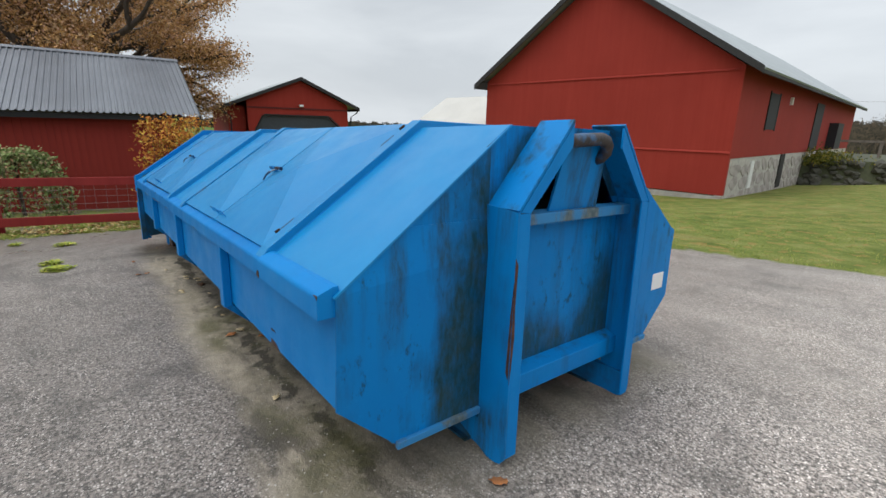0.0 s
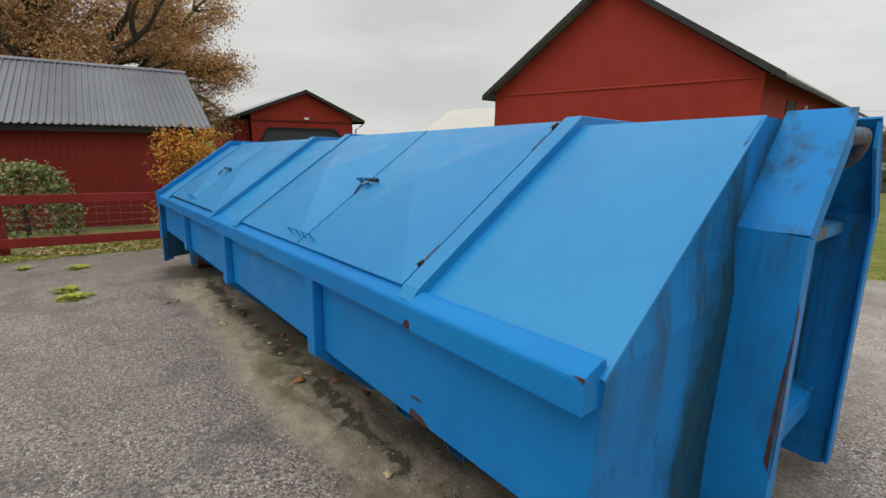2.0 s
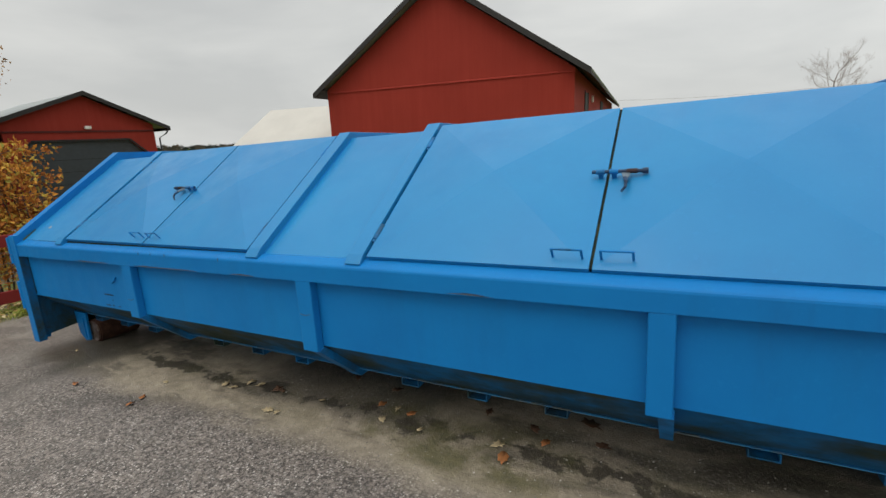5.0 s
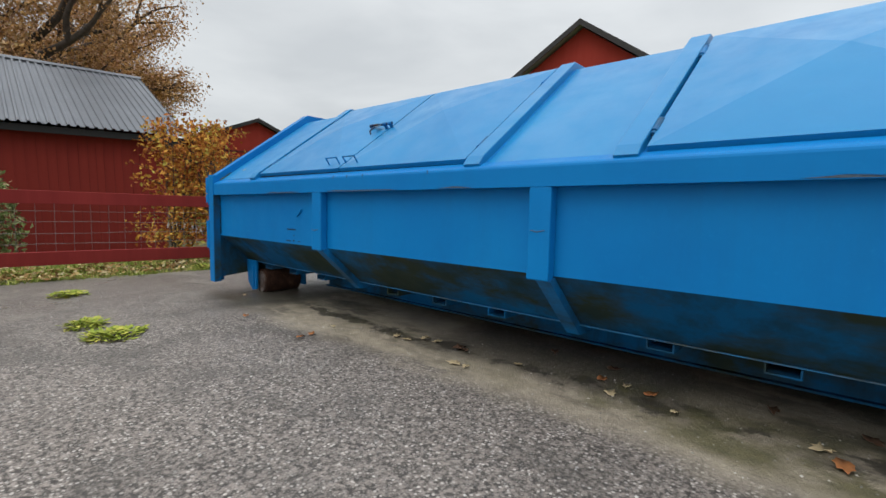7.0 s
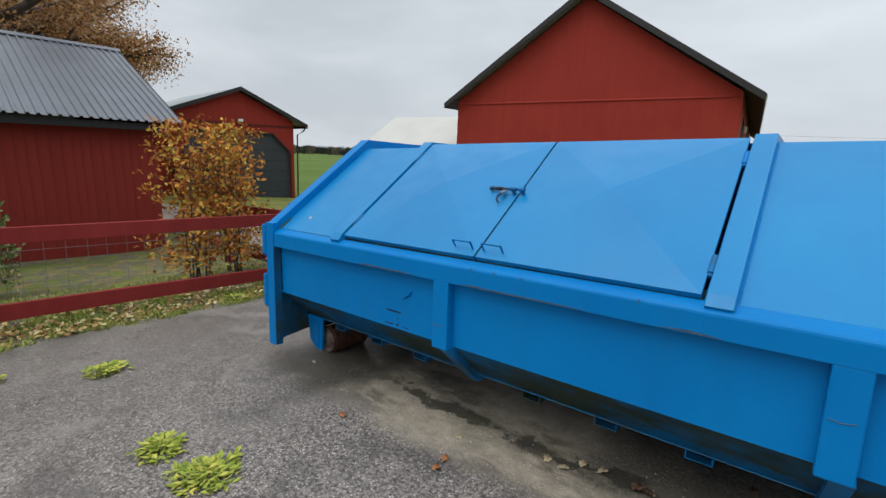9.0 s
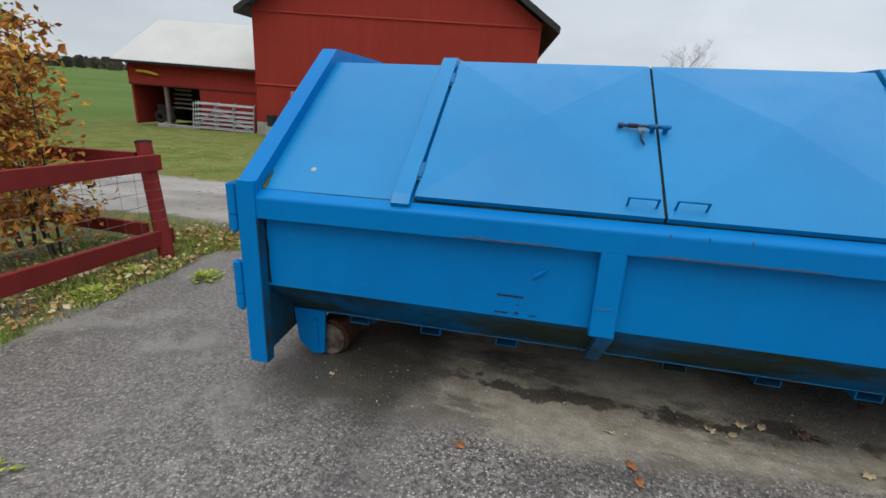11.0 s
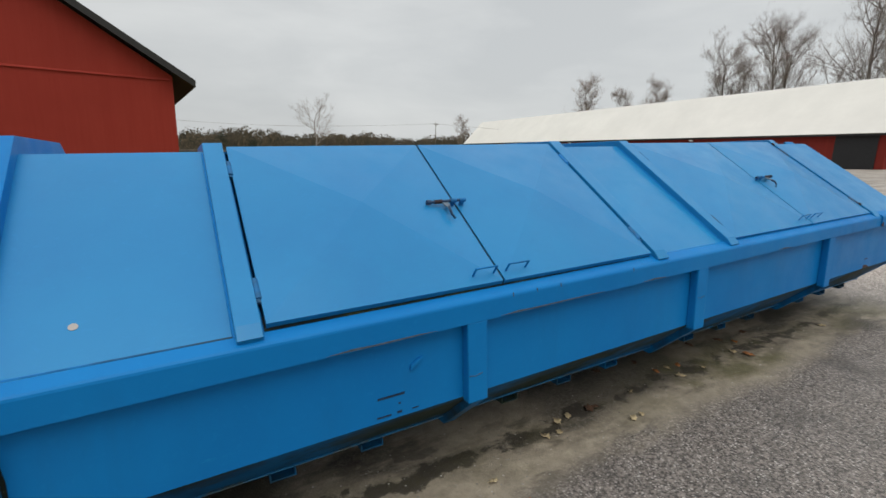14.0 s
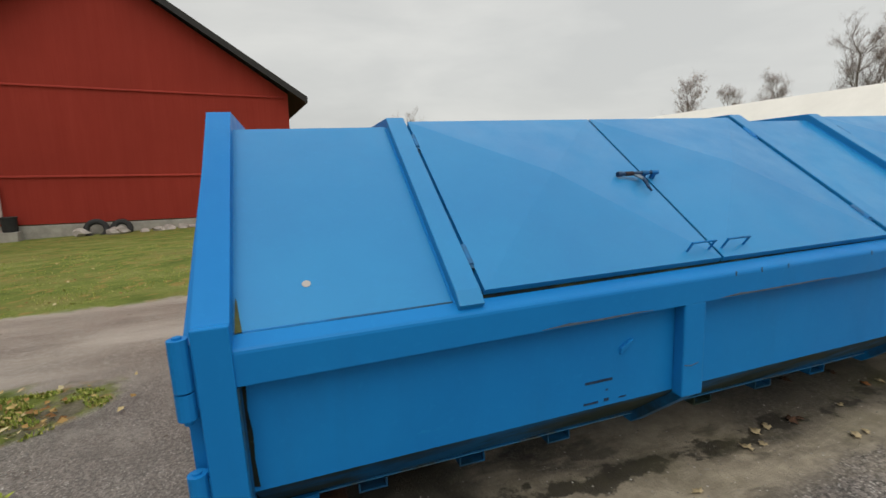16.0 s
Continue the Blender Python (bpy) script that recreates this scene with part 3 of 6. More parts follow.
def thing(name, label, category, m=None, group="", kind=""):
    ob = new(name)
    ob.empty_display_size = 0.2
    if m is not None:
        ob.matrix_world = m
    return tagged(ob, label, category, group, kind)


def tri_ob(name, verts, faces, material, parent=None, label="", smooth=False):
    me = bpy.data.meshes.new(name)
    me.from_pydata([tuple(map(float, v)) for v in verts], [], [tuple(map(int, f)) for f in faces])
    me.validate()
    if smooth:
        for p in me.polygons:
            p.use_smooth = True
    me.materials.append(material)
    ob = new(name, me)
    if parent:
        ob.parent = parent
    if label:
        ob["label"] = label
    return ob


def add_box(bm, lo, hi, bevel=0.0, m=None):
    """A box between two corners, its edges rounded a little."""
    vs = [bm.verts.new((x, y, z)) for x in (lo[0], hi[0]) for y in (lo[1], hi[1]) for z in (lo[2], hi[2])]
    fs = [bm.faces.new([vs[i] for i in f]) for f in ((0, 1, 3, 2), (4, 6, 7, 5), (0, 4, 5, 1), (2, 3, 7, 6), (0, 2, 6, 4), (1, 5, 7, 3))]
    if m is not None:
        bmesh.ops.transform(bm, matrix=m, verts=vs)
    if bevel:
        bmesh.ops.recalc_face_normals(bm, faces=fs)
        es = list({e for f in fs for e in f.edges})
        bmesh.ops.bevel(bm, geom=es, offset=bevel, segments=2, affect="EDGES", profile=0.5)
    return bm


def box(lo, hi, bevel=0.0, m=None):
    return add_box(bmesh.new(), lo, hi, bevel, m)


def add_prism(bm, pts, way, bevel=0.0):
    """A flat outline of 3D points pushed along way."""
    way = Vector(way)
    a = [bm.verts.new(p) for p in pts]
    b = [bm.verts.new(Vector(p) + way) for p in pts]
    n = len(pts)
    fs = [bm.faces.new(a), bm.faces.new(b[::-1])]
    fs += [bm.faces.new((a[i], b[i], b[(i + 1) % n], a[(i + 1) % n])) for i in range(n)]
    if bevel:
        bmesh.ops.recalc_face_normals(bm, faces=fs)
        es = list({e for f in fs for e in f.edges})
        bmesh.ops.bevel(bm, geom=es, offset=bevel, segments=2, affect="EDGES", profile=0.5)
    return bm


def prism(pts, way, bevel=0.0):
    return add_prism(bmesh.new(), pts, way, bevel)


def add_tube(bm, path, r, sides=10, r_end=None):
    """A round bar along a path of points."""
    rings, n = [], len(path)
    path = [Vector(p) for p in path]
    for i, p in enumerate(path):
        t = (path[min(i + 1, n - 1)] - path[max(i - 1, 0)]).normalized()
        u = t.cross(Vector((0, 0, 1)) if abs(t.z) < 0.9 else Vector((1, 0, 0))).normalized()
        w = t.cross(u)
        rr = r if r_end is None else r + (r_end - r) * i / max(1, n - 1)
        rings.append([bm.verts.new(p + rr * (math.cos(2 * math.pi * k / sides) * u + math.sin(2 * math.pi * k / sides) * w)) for k in range(sides)])
    for a, b in zip(rings, rings[1:]):
        for k in range(sides):
            bm.faces.new((a[k], a[(k + 1) % sides], b[(k + 1) % sides], b[k]))
    bm.faces.new(rings[0][::-1])
    bm.faces.new(rings[-1])
    return bm


def tube(path, r, sides=10, r_end=None):
    return add_tube(bmesh.new(), path, r, sides, r_end)


# ---------------------------------------------------------------- ground


def build_ground():
    def axis(near, far):
        a = list(np.arange(-near, near + 0.001, 0.5))
        step, v = 0.6, near
        while v < far:
            v += step
            step *= 1.28
            a = [-v, *a, v]
        return a

    xs, ys = axis(12, 2600), axis(12, 2600)
    verts, faces = [], []
    for j, yv in enumerate(ys):
        for i, xv in enumerate(xs):
            bumpy = 0.012 * noise.noise((xv * 0.7, yv * 0.7, 3.1)) if max(abs(xv), abs(yv)) < 14 else 0.0
            inside = -1.2 < xv < 7.5 and -2.5 < yv < 3.2
            verts.append((xv, yv, height(xv, yv) + (0.0 if inside else bumpy)))
    n = len(xs)
    for j in range(len(ys) - 1):
        for i in range(n - 1):
            faces.append((j * n + i, j * n + i + 1, (j + 1) * n + i + 1, (j + 1) * n + i))
    ob = tri_ob("ground", verts, faces, M_GROUND, smooth=True)
    tagged(ob, "worn speckled asphalt yard with gravel drive, verge and lawns", "ground", kind="structure")


build_ground()

# ---------------------------------------------------------------- the container
TILT = Matrix(((0.99939, 0.00048, -0.03497, 0), (0.00048, 0.99963, 0.02727, 0), (0.03497, -0.02727, 0.99902, 0), (0, 0, 0, 1)))
LEN, WID, WALL = 6.21, 2.54, 0.045
EAVE, CHINE, FLOOR, TOP = 0.95, 0.490, 0.255, 1.540
RIDGE = 0.876
CHINE_REAR, CHINE_FRONT = 0.482, 0.500
MID = WID / 2
SL = Vector((0, RIDGE - 0.04, 0.604))
SLEN = SL.length
SU = SL.normalized()
SN = Vector((0, -SU.z, SU.y))


def on_roof(x, s, h=0.0):
    """A point of the sloping roof: along the container, up the slope from its lower edge, above the sheet."""
    return Vector((x, 0.049, 0.939)) + SU * s + SN * h


def rail_low(x):
    """Height of the eave rail's lower edge, which rises a little along the container."""
    return 0.818 + 0.0070 * x


def loft(a, b, bevel=0.0):
    """A bar between two outlines with the same number of points."""
    bm = bmesh.new()
    va, vb = [bm.verts.new(p) for p in a], [bm.verts.new(p) for p in b]
    n = len(a)
    fs = [bm.faces.new(va), bm.faces.new(vb[::-1])]
    fs += [bm.faces.new((va[i], vb[i], vb[(i + 1) % n], va[(i + 1) % n])) for i in range(n)]
    if bevel:
        bmesh.ops.recalc_face_normals(bm, faces=fs)
        bmesh.ops.bevel(bm, geom=list({e for f in fs for e in f.edges}), offset=bevel, segments=2, affect="EDGES", profile=0.5)
    return bm


def rail_outline(x, y, top):
    """The folded rail in section: a face, a rounded fold and a sloping ledge."""
    low = rail_low(x)
    pts = [(y, low), (y, top - 0.016), (y + 0.002, top - 0.008), (y + 0.007, top - 0.002), (y + 0.013, top + 0.002), (0.044, top + 0.021), (0.062, top + 0.022), (0.062, low)]
    return [(x, a, z) for a, z in pts]


def flip(bm):
    """Mirror to the other long side."""
    for v in bm.verts:
        v.co.y = WID - v.co.y
    return bm


def slope_slab(x0, x1, s0, s1, h0, h1, bevel=0.0):
    a = [on_roof(x0, s0, h0), on_roof(x0, s1, h0), on_roof(x0, s1, h1), on_roof(x0, s0, h1)]
    return prism(a, (x1 - x0, 0, 0), bevel)


def bar_over_roof(x0, x1, h, foot=-0.05, reach=0.0, toe=None):
    """A flat raised bar that runs up the slope, over the top and down again."""
    lo = [on_roof(0, foot, -0.02), on_roof(0, SLEN + reach, -0.02)]
    hi = [on_roof(0, foot, h if toe is None else toe), on_roof(0, foot + 0.05, h), on_roof(0, SLEN + h * 0.33 + reach, h)]
    left_lo = [Vector((0, p.y, p.z)) for p in lo]
    left_hi = [Vector((0, p.y, p.z)) for p in hi]
    mirror = [Vector((0, WID - p.y, p.z)) for p in left_hi[::-1]]
    mirror_lo = [Vector((0, WID - p.y, p.z)) for p in left_lo[::-1]]
    outline = left_hi + mirror + mirror_lo[::-1] + left_lo[::-1]
    return prism([Vector((x0, q.y, q.z)) for q in outline], (x1 - x0, 0, 0))


def u_handle(cx, s):
    """Lid handle: a thin rod between two thin upright legs."""
    a, b = cx - 0.053, cx + 0.053
    bm = bmesh.new()
    for x in (a, b):
        add_prism(bm, [on_roof(x - 0.004, s, 0.02), on_roof(x + 0.004, s, 0.02), on_roof(x + 0.004, s, 0.083), on_roof(x - 0.004, s, 0.083)], SU * 0.005)
    add_tube(bm, [on_roof(a - 0.004, s + 0.0025, 0.081), on_roof(cx, s + 0.0025, 0.081), on_roof(b + 0.004, s + 0.0025, 0.081)], 0.0042, 8)
    return bm


def hinge(x, s, side):
    """Barrel hinge on a lid's outer edge with its strap and pin head."""
    bm = bmesh.new()
    add_tube(bm, [on_roof(x, s - 0.045, 0.028), on_roof(x, s + 0.045, 0.028)], 0.014, 10)
    add_prism(bm, [on_roof(x, s - 0.03, 0.012), on_roof(x + side * 0.035, s - 0.03, 0.012), on_roof(x + side * 0.035, s + 0.03, 0.012), on_roof(x, s + 0.03, 0.012)], SN * 0.012)
    add_tube(bm, [on_roof(x, s - 0.062, 0.028), on_roof(x, s - 0.045, 0.028)], 0.009, 8)
    return bm


def lid(x0, x1, s0=0.012, s1=None):
    """A sheet-steel lid, creased from corner to corner so that its middle stands a little proud."""
    s1 = SLEN - 0.004 if s1 is None else s1
    t, edge = 0.024, 0.009
    bm = bmesh.new()
    c = [(x0, s0), (x1, s0), (x1, s1), (x0, s1)]
    low = [bm.verts.new(on_roof(x, s, edge)) for x, s in c]
    up = [bm.verts.new(on_roof(x, s, edge + t)) for x, s in c]
    mid = bm.verts.new(on_roof((x0 + x1) / 2, (s0 + s1) / 2, edge + t + 0.055))
    bm.faces.new(low[::-1])
    for i in range(4):
        j = (i + 1) % 4
        bm.faces.new((low[i], low[j], up[j], up[i]))
        bm.faces.new((up[i], up[j], mid))
    return bm


def build_container():
    root = thing("waste_container", "long blue painted steel hook-lift waste container with closed sloping lids", "container", TILT)
    # shell ---------------------------------------------------------------
    prof = [(WALL, EAVE - 0.02), (WALL, CHINE), (0.30, FLOOR), (WID - 0.30, FLOOR), (WID - WALL, CHINE), (WID - WALL, EAVE - 0.02)]
    for near in (True, False):
        f = (lambda b: b) if near else flip
        part("side_wall", f(prism([(0.09, WALL, CHINE_REAR), (LEN + (0.008 if near else 0.002), WALL, CHINE_FRONT), (LEN + (0.030 if near else 0.002), WALL, EAVE - 0.01), (0.09, WALL, EAVE - 0.01)], (0, 0.006, 0))), M_BLUE, root)
        part("chine_panel", f(loft(*[[(x, WALL, z), (x, 0.30, FLOOR), (x, 0.306, FLOOR + 0.006), (x, WALL + 0.006, z + 0.006)] for x, z in ((0.09, CHINE_REAR), (LEN + 0.002, CHINE_FRONT))])), M_BLUE_MOSS_SHADE, root, "mossy blue steel lower panel with shade in its colour")
        part("floor_lip", f(box((0.09, 0.290, FLOOR - 0.005), (LEN, 0.300, FLOOR - 0.001))), M_CROSS, root, "pale worn lip along the floor edge")
        part("eave_rail", f(loft(rail_outline(0.088, -0.004, 0.920), rail_outline(5.562 if near else LEN - 0.01, -0.006, 0.940))), M_BLUE, root, "blue folded eave rail with scraped paint")
        if near:
            part("eave_rail", loft(rail_outline(5.566, -0.016, 0.945), rail_outline(6.232, -0.018, 0.951)), M_BLUE, root)
            part("rust_patch", prism([(5.552, -0.0185, rail_low(5.56) + 0.01), (5.585, -0.0185, rail_low(5.56) - 0.002), (5.588, -0.0185, rail_low(5.56) + 0.026), (5.57, -0.0185, rail_low(5.56) + 0.034)], (0, 0.003, 0)), M_RUST, root, "rusted joint of the eave rail")
            part("rust_patch", prism([(6.205, -0.0195, 0.948), (6.233, -0.0195, 0.950), (6.2335, -0.0195, 0.935), (6.222, -0.0195, 0.944)], (0, 0.003, 0)), M_RUST, root)
        for xr, w in ((1.56, 0.098), (3.108, 0.098), (4.70, 0.086)):
            bm = box((xr, -0.004, 0.472), (xr + w, WALL, rail_low(xr) + 0.002), 0.006)
            part("side_rib", f(bm), M_BLUE, root)
            gx = xr + 0.040
            gp = [(gx, 0.004, 0.474), (gx, 0.30, 0.205), (gx, 0.42, 0.205), (gx, 0.42, 0.25), (gx, 0.30, FLOOR), (gx, WALL, CHINE - 0.004)]
            part("gusset", f(prism(gp, (w - 0.035, 0, 0))), M_BLUE_LOW, root)
    part("floor_pan", box((0.05, 0.30, FLOOR - 0.006), (LEN, WID - 0.30, FLOOR + 0.002)), M_BLUE_MOSS_SHADE, root)
    # front wall with its profile, and the shallow sill along its foot
    ys = 0.049 + (1.15 - 0.939) / (SU.z / SU.y)
    low = [(0.046, 0.936), (WALL - 0.002, CHINE), (0.298, FLOOR - 0.002), (WID - 0.298, FLOOR - 0.002), (WID - WALL + 0.002, CHINE), (WID - 0.046, 0.936), (WID - ys, 1.15), (ys, 1.15)]
    bm = prism([(LEN + 0.003 + 0.026 * max(0.0, 1 - abs(z - 0.95) / 0.55) * (y < 0.1), y, z) for y, z in low], (0.007, 0, 0))
    wing = [(ys, 1.15), (0.80, 1.15), (1.075, 1.50), (1.075, TOP + 0.003), (RIDGE, TOP + 0.003)]
    add_prism(bm, [(LEN, y, z) for y, z in wing], (0.008, 0, 0))
    add_prism(bm, [(LEN, WID - y, z) for y, z in wing], (0.008, 0, 0))
    add_prism(bm, [(LEN, y, z) for y, z in ((1.075, 1.50), (WID - 1.075, 1.50), (WID - 1.075, TOP + 0.003), (1.075, TOP + 0.003))], (0.008, 0, 0))
    part("front_wall", bm, M_BLUE_FRONT, root, "streaked blue front wall with dark run-off stains")
    # hollow behind the hook bar: its depth is shaded by near-black colour
    bm = box((LEN - 0.50, 0.60, 1.13), (LEN - 0.001, WID - 0.60, 1.142))
    add_box(bm, (LEN - 0.51, 0.90, 1.142), (LEN - 0.50, WID - 0.90, 1.50))
    part("hook_recess", bm, M_GRIME_SHADE, root, "dark hollow behind the hook bar, coloured for shade")
    for y0, y1 in ((0.30, 0.755), (WID - 0.755, WID - 0.30)):
        part("sill", box((LEN + 0.008, y0, FLOOR - 0.022), (LEN + 0.030, y1, FLOOR + 0.010), 0.003), M_CROSS, root)
    # rear frame: posts, sloping beams, and the pair of doors behind it
    bm = bar_over_roof(0.0, 0.090, 0.054, foot=-0.035, reach=0.035)
    for v in bm.verts:
        v.co.x -= 0.020 * max(0.0, v.co.z - 0.95) / 0.65
    part("rear_frame", bm, M_BLUE, root)
    for near in (True, False):
        f = (lambda b: b) if near else flip
        bm = bmesh.new()
        add_box(bm, (0.0, -0.012, 0.085), (0.09, 0.02, 0.985), 0.004)
        add_box(bm, (0.0, 0.02, 0.085), (0.012, 0.10, 0.95))
        part("rear_post", f(bm), M_BLUE, root)
        part("post_flange", f(box((0.0905, -0.010, 0.088), (0.0945, WALL - 0.001, 0.815))), M_BLUE_MOSS_SHADE, root, "mossy stained inner face of the rear post")
        edge = [(0.0945, 0.50), (0.110, 0.495), (0.105, 0.58), (0.108, 0.66), (0.102, 0.73), (0.105, 0.80), (0.0945, 0.815)]
        part("moss_stain", f(prism([(x, WALL - 0.0025, z) for x, z in edge], (0, 0.002, 0))), M_GRIME_SHADE, root, "dark moss along the corner of the side wall")
        bm = prism([(0.014, 0.02, 0.51), (0.014, 0.06, 0.50), (0.014, 0.30, 0.27), (0.014, 0.75, 0.27), (0.014, 0.75, 0.12), (0.014, 0.40, 0.12), (0.014, 0.30, 0.15), (0.014, 0.02, 0.12)], (0.06, 0, 0))
        part("rear_sill", f(bm), M_BLUE_MOSS_SHADE, root)
        dp = [(-0.045, 0.06, 0.30), (-0.045, 0.06, 0.88), (-0.045, RIDGE + 0.03, TOP - 0.06), (-0.045, MID - 0.005, TOP - 0.06), (-0.045, MID - 0.005, 0.30)]
        door = part("rear_door", f(prism(dp, (0.043, 0, 0))), M_BLUE, root)
        for z0, z1 in ((0.755, 0.965), (0.37, 0.60)):
            bm = bmesh.new()
            add_tube(bm, [(-0.030, 0.004, z0), (-0.030, 0.004, z0 + 0.07)], 0.024, 14)
            add_tube(bm, [(-0.030, 0.004, z0 + 0.075), (-0.030, 0.004, z1)], 0.024, 14)
            add_box(bm, (-0.045, 0.004, z0 + 0.02), (0.004, 0.055, z1 - 0.02))
            add_tube(bm, [(-0.030, 0.004, z0 - 0.016), (-0.030, 0.004, z1 + 0.006)], 0.011, 10)
            part("hinge", f(bm), M_BLUE, door, smooth=False)
    bm = bmesh.new()
    add_tube(bm, [(0.0, 1.02, 1.57), (0.0, 1.02, 1.612)], 0.028, 12)
    add_box(bm, (-0.04, 0.97, 1.585), (0.06, 1.20, 1.600), 0.003)
    add_box(bm, (-0.03, 0.99, 1.53), (0.03, 1.05, 1.595), 0.004)
    part("door_catch", bm, M_BLUE_LOW, root)
    # roof: fixed plates, bars, lids --------------------------------------------
    for x0, x1 in ((0.058, 0.79), (2.76, 3.515), (5.48, LEN)):
        bm = slope_slab(x0, x1 + (0.011 if x1 > 6 else 0.0), -0.012, SLEN, -0.004, 0.004)
        for v in bm.verts:
            if v.co.x > LEN:
                v.co.x += 0.026 * max(0.0, 1 - (v.co.z - 0.93) / 0.60)
        part("roof_plate", bm, M_BLUE_ROOF, root)
        part("weld_seam", tube([on_roof(x0 + 0.005, 0.004, 0.003), on_roof(x1 - 0.005, 0.004, 0.003)], 0.004, 6), M_BLUE_LOW, root)
    part("roof_plate", flip(slope_slab(0.058, LEN, -0.012, SLEN, -0.004, 0.004)), M_BLUE_ROOF, root)
    part("top_plate", box((0.050, RIDGE + 0.004, TOP - 0.004), (LEN, WID - RIDGE + 0.002, TOP + 0.004)), M_BLUE_ROOF, root)
    for x0, x1 in ((0.802, 2.745), (3.53, 5.465)):
        part("lid_frame", slope_slab((x0 + x1) / 2 - 0.04, (x0 + x1) / 2 + 0.04, 0.02, SLEN, -0.006, 0.012), M_BLUE_LOW, root)
        part("lid_gutter", slope_slab(x0 - 0.004, x1 + 0.004, 0.0, 0.06, -0.010, 0.0075), M_GRIME_SHADE, root, "dirt-filled joint below the lids")
    for x0, x1 in ((0.705, 0.795), (2.755, 2.852), (3.425, 3.520), (5.475, 5.568)):
        bm = bar_over_roof(x0 + 0.004, x1 - 0.004, 0.042, foot=-0.034, toe=0.030)
        bmesh.ops.recalc_face_normals(bm, faces=bm.faces)
        bmesh.ops.bevel(bm, geom=[e for e in bm.edges if abs(e.verts[0].co.x - e.verts[1].co.x) < 0.001], offset=0.004, segments=2, affect="EDGES", profile=0.5)
        part("roof_bar", bm, M_BLUE_ROOF, root)
        for xw in (x0 + 0.001, x1 - 0.001):
            part("weld_seam", tube([on_roof(xw, 0.0, 0.003), on_roof(xw, SLEN - 0.02, 0.003)], 0.006, 6), M_BLUE, root)
    for x0, xs, x1 in ((0.806, 1.776, 2.742), (3.532, 4.508, 5.462)):
        part("lid_joint", slope_slab(xs - 0.0055, xs + 0.0055, 0.02, SLEN - 0.006, 0.002, 0.026), M_GRIME_SHADE, root, "grimy joint between two lids")
        for a, b, sgn in ((x0, xs - 0.006, 1), (xs + 0.006, x1, -1)):
            ld = part("lid", lid(a, b), M_BLUE_ROOF, root, "creased sheet-steel lid")
            hx = xs - sgn * 0.086
            part("handle", u_handle(hx, 0.055), M_BLUE_RUN, ld, "thin blue rod handle")
            ex = a if sgn > 0 else b
            for s in (0.165, 0.86):
                part("hinge", hinge(ex - sgn * 0.008, s, sgn), M_LATCH if ex > 5 else M_BLUE_LOW, ld)
            if sgn > 0:
                bm = bmesh.new()
                s = 0.507
                left, right = xs - 0.17, xs + 0.045
                if xs > 3:
                    left, right = xs - 0.06, xs + 0.155
                way = 1 if xs < 3 else -1
                tip = left if way > 0 else right
                add_tube(bm, [on_roof(left, s, 0.066), on_roof(right, s, 0.066)], 0.0075, 12)
                add_tube(bm, [on_roof(tip, s, 0.066), on_roof(tip + way * 0.022, s, 0.066)], 0.0115, 12)
                latch = part("latch", bm, M_LATCH, ld, "dark steel sliding bolt")
                part("sleeve", tube([on_roof(tip + way * 0.040, s, 0.066), on_roof(tip + way * 0.080, s, 0.066)], 0.0100, 12), M_SLEEVE, latch, "rusty sleeve of the bolt")
                for hx2 in (xs - way * 0.026, xs + way * 0.026):
                    bm = tube([on_roof(hx2 - 0.017, s, 0.066), on_roof(hx2 + 0.017, s, 0.066)], 0.0105, 12)
                    add_prism(bm, [on_roof(hx2 - 0.009, s - 0.006, 0.03), on_roof(hx2 + 0.009, s - 0.006, 0.03), on_roof(hx2 + 0.009, s + 0.006, 0.03), on_roof(hx2 - 0.009, s + 0.006, 0.03)], SN * 0.032)
                    part("collar", bm, M_BLUE_LOW, latch, "blue bolt collar")
                hx3 = xs - way * 0.072
                lug = [(-0.017, 0.004), (0.019, 0.004), (0.010, -0.036), (0.000, -0.062), (-0.010, -0.060), (-0.016, -0.034)]
                part("bolt_lug", prism([on_roof(hx3 + a * way, s + b, 0.058 - 0.25 * b) for a, b in lug], SN * 0.006, 0.0015), M_LUG_PALE, latch, "worn pale locking lug")
                hook = [(-0.002, -0.050, 0.074), (-0.008, -0.075, 0.076), (-0.006, -0.098, 0.068), (0.008, -0.112, 0.056)]
                part("lug_hook", tube([on_roof(hx3 + a * way, s + b, h) for a, b, h in hook], 0.0075, 10, 0.005), M_LATCH, latch, "dark bent hook of the locking lug")
    for s0, s1 in ((0.100, 0.126), (0.96, 0.995)):
        part("rust_patch", prism([on_roof(5.462, s0, 0.03), on_roof(5.474, s0 + 0.01, 0.03), on_roof(5.474, s1, 0.03), on_roof(5.464, s1 - 0.012, 0.03)], SN * 0.019), M_RUST, root, "rusted spot beside the roof bar")
    part("moss_tuft", prism([on_roof(0.094, 0.0, 0.004), on_roof(0.112, 0.002, 0.004), on_roof(0.104, 0.06, 0.004), on_roof(0.098, 0.11, 0.004), on_roof(0.094, 0.12, 0.004)], SN * 0.006), plain("moss", (0.07, 0.075, 0.02), 0.95, 0.0, 0.4, 30), root, "strip of moss in the corner of the rear frame")
    # under the floor --------------------------------------------------------
    for i in range(15):
        if i in (3, 7, 11):
            continue
        x = 0.398 + i * 0.3868
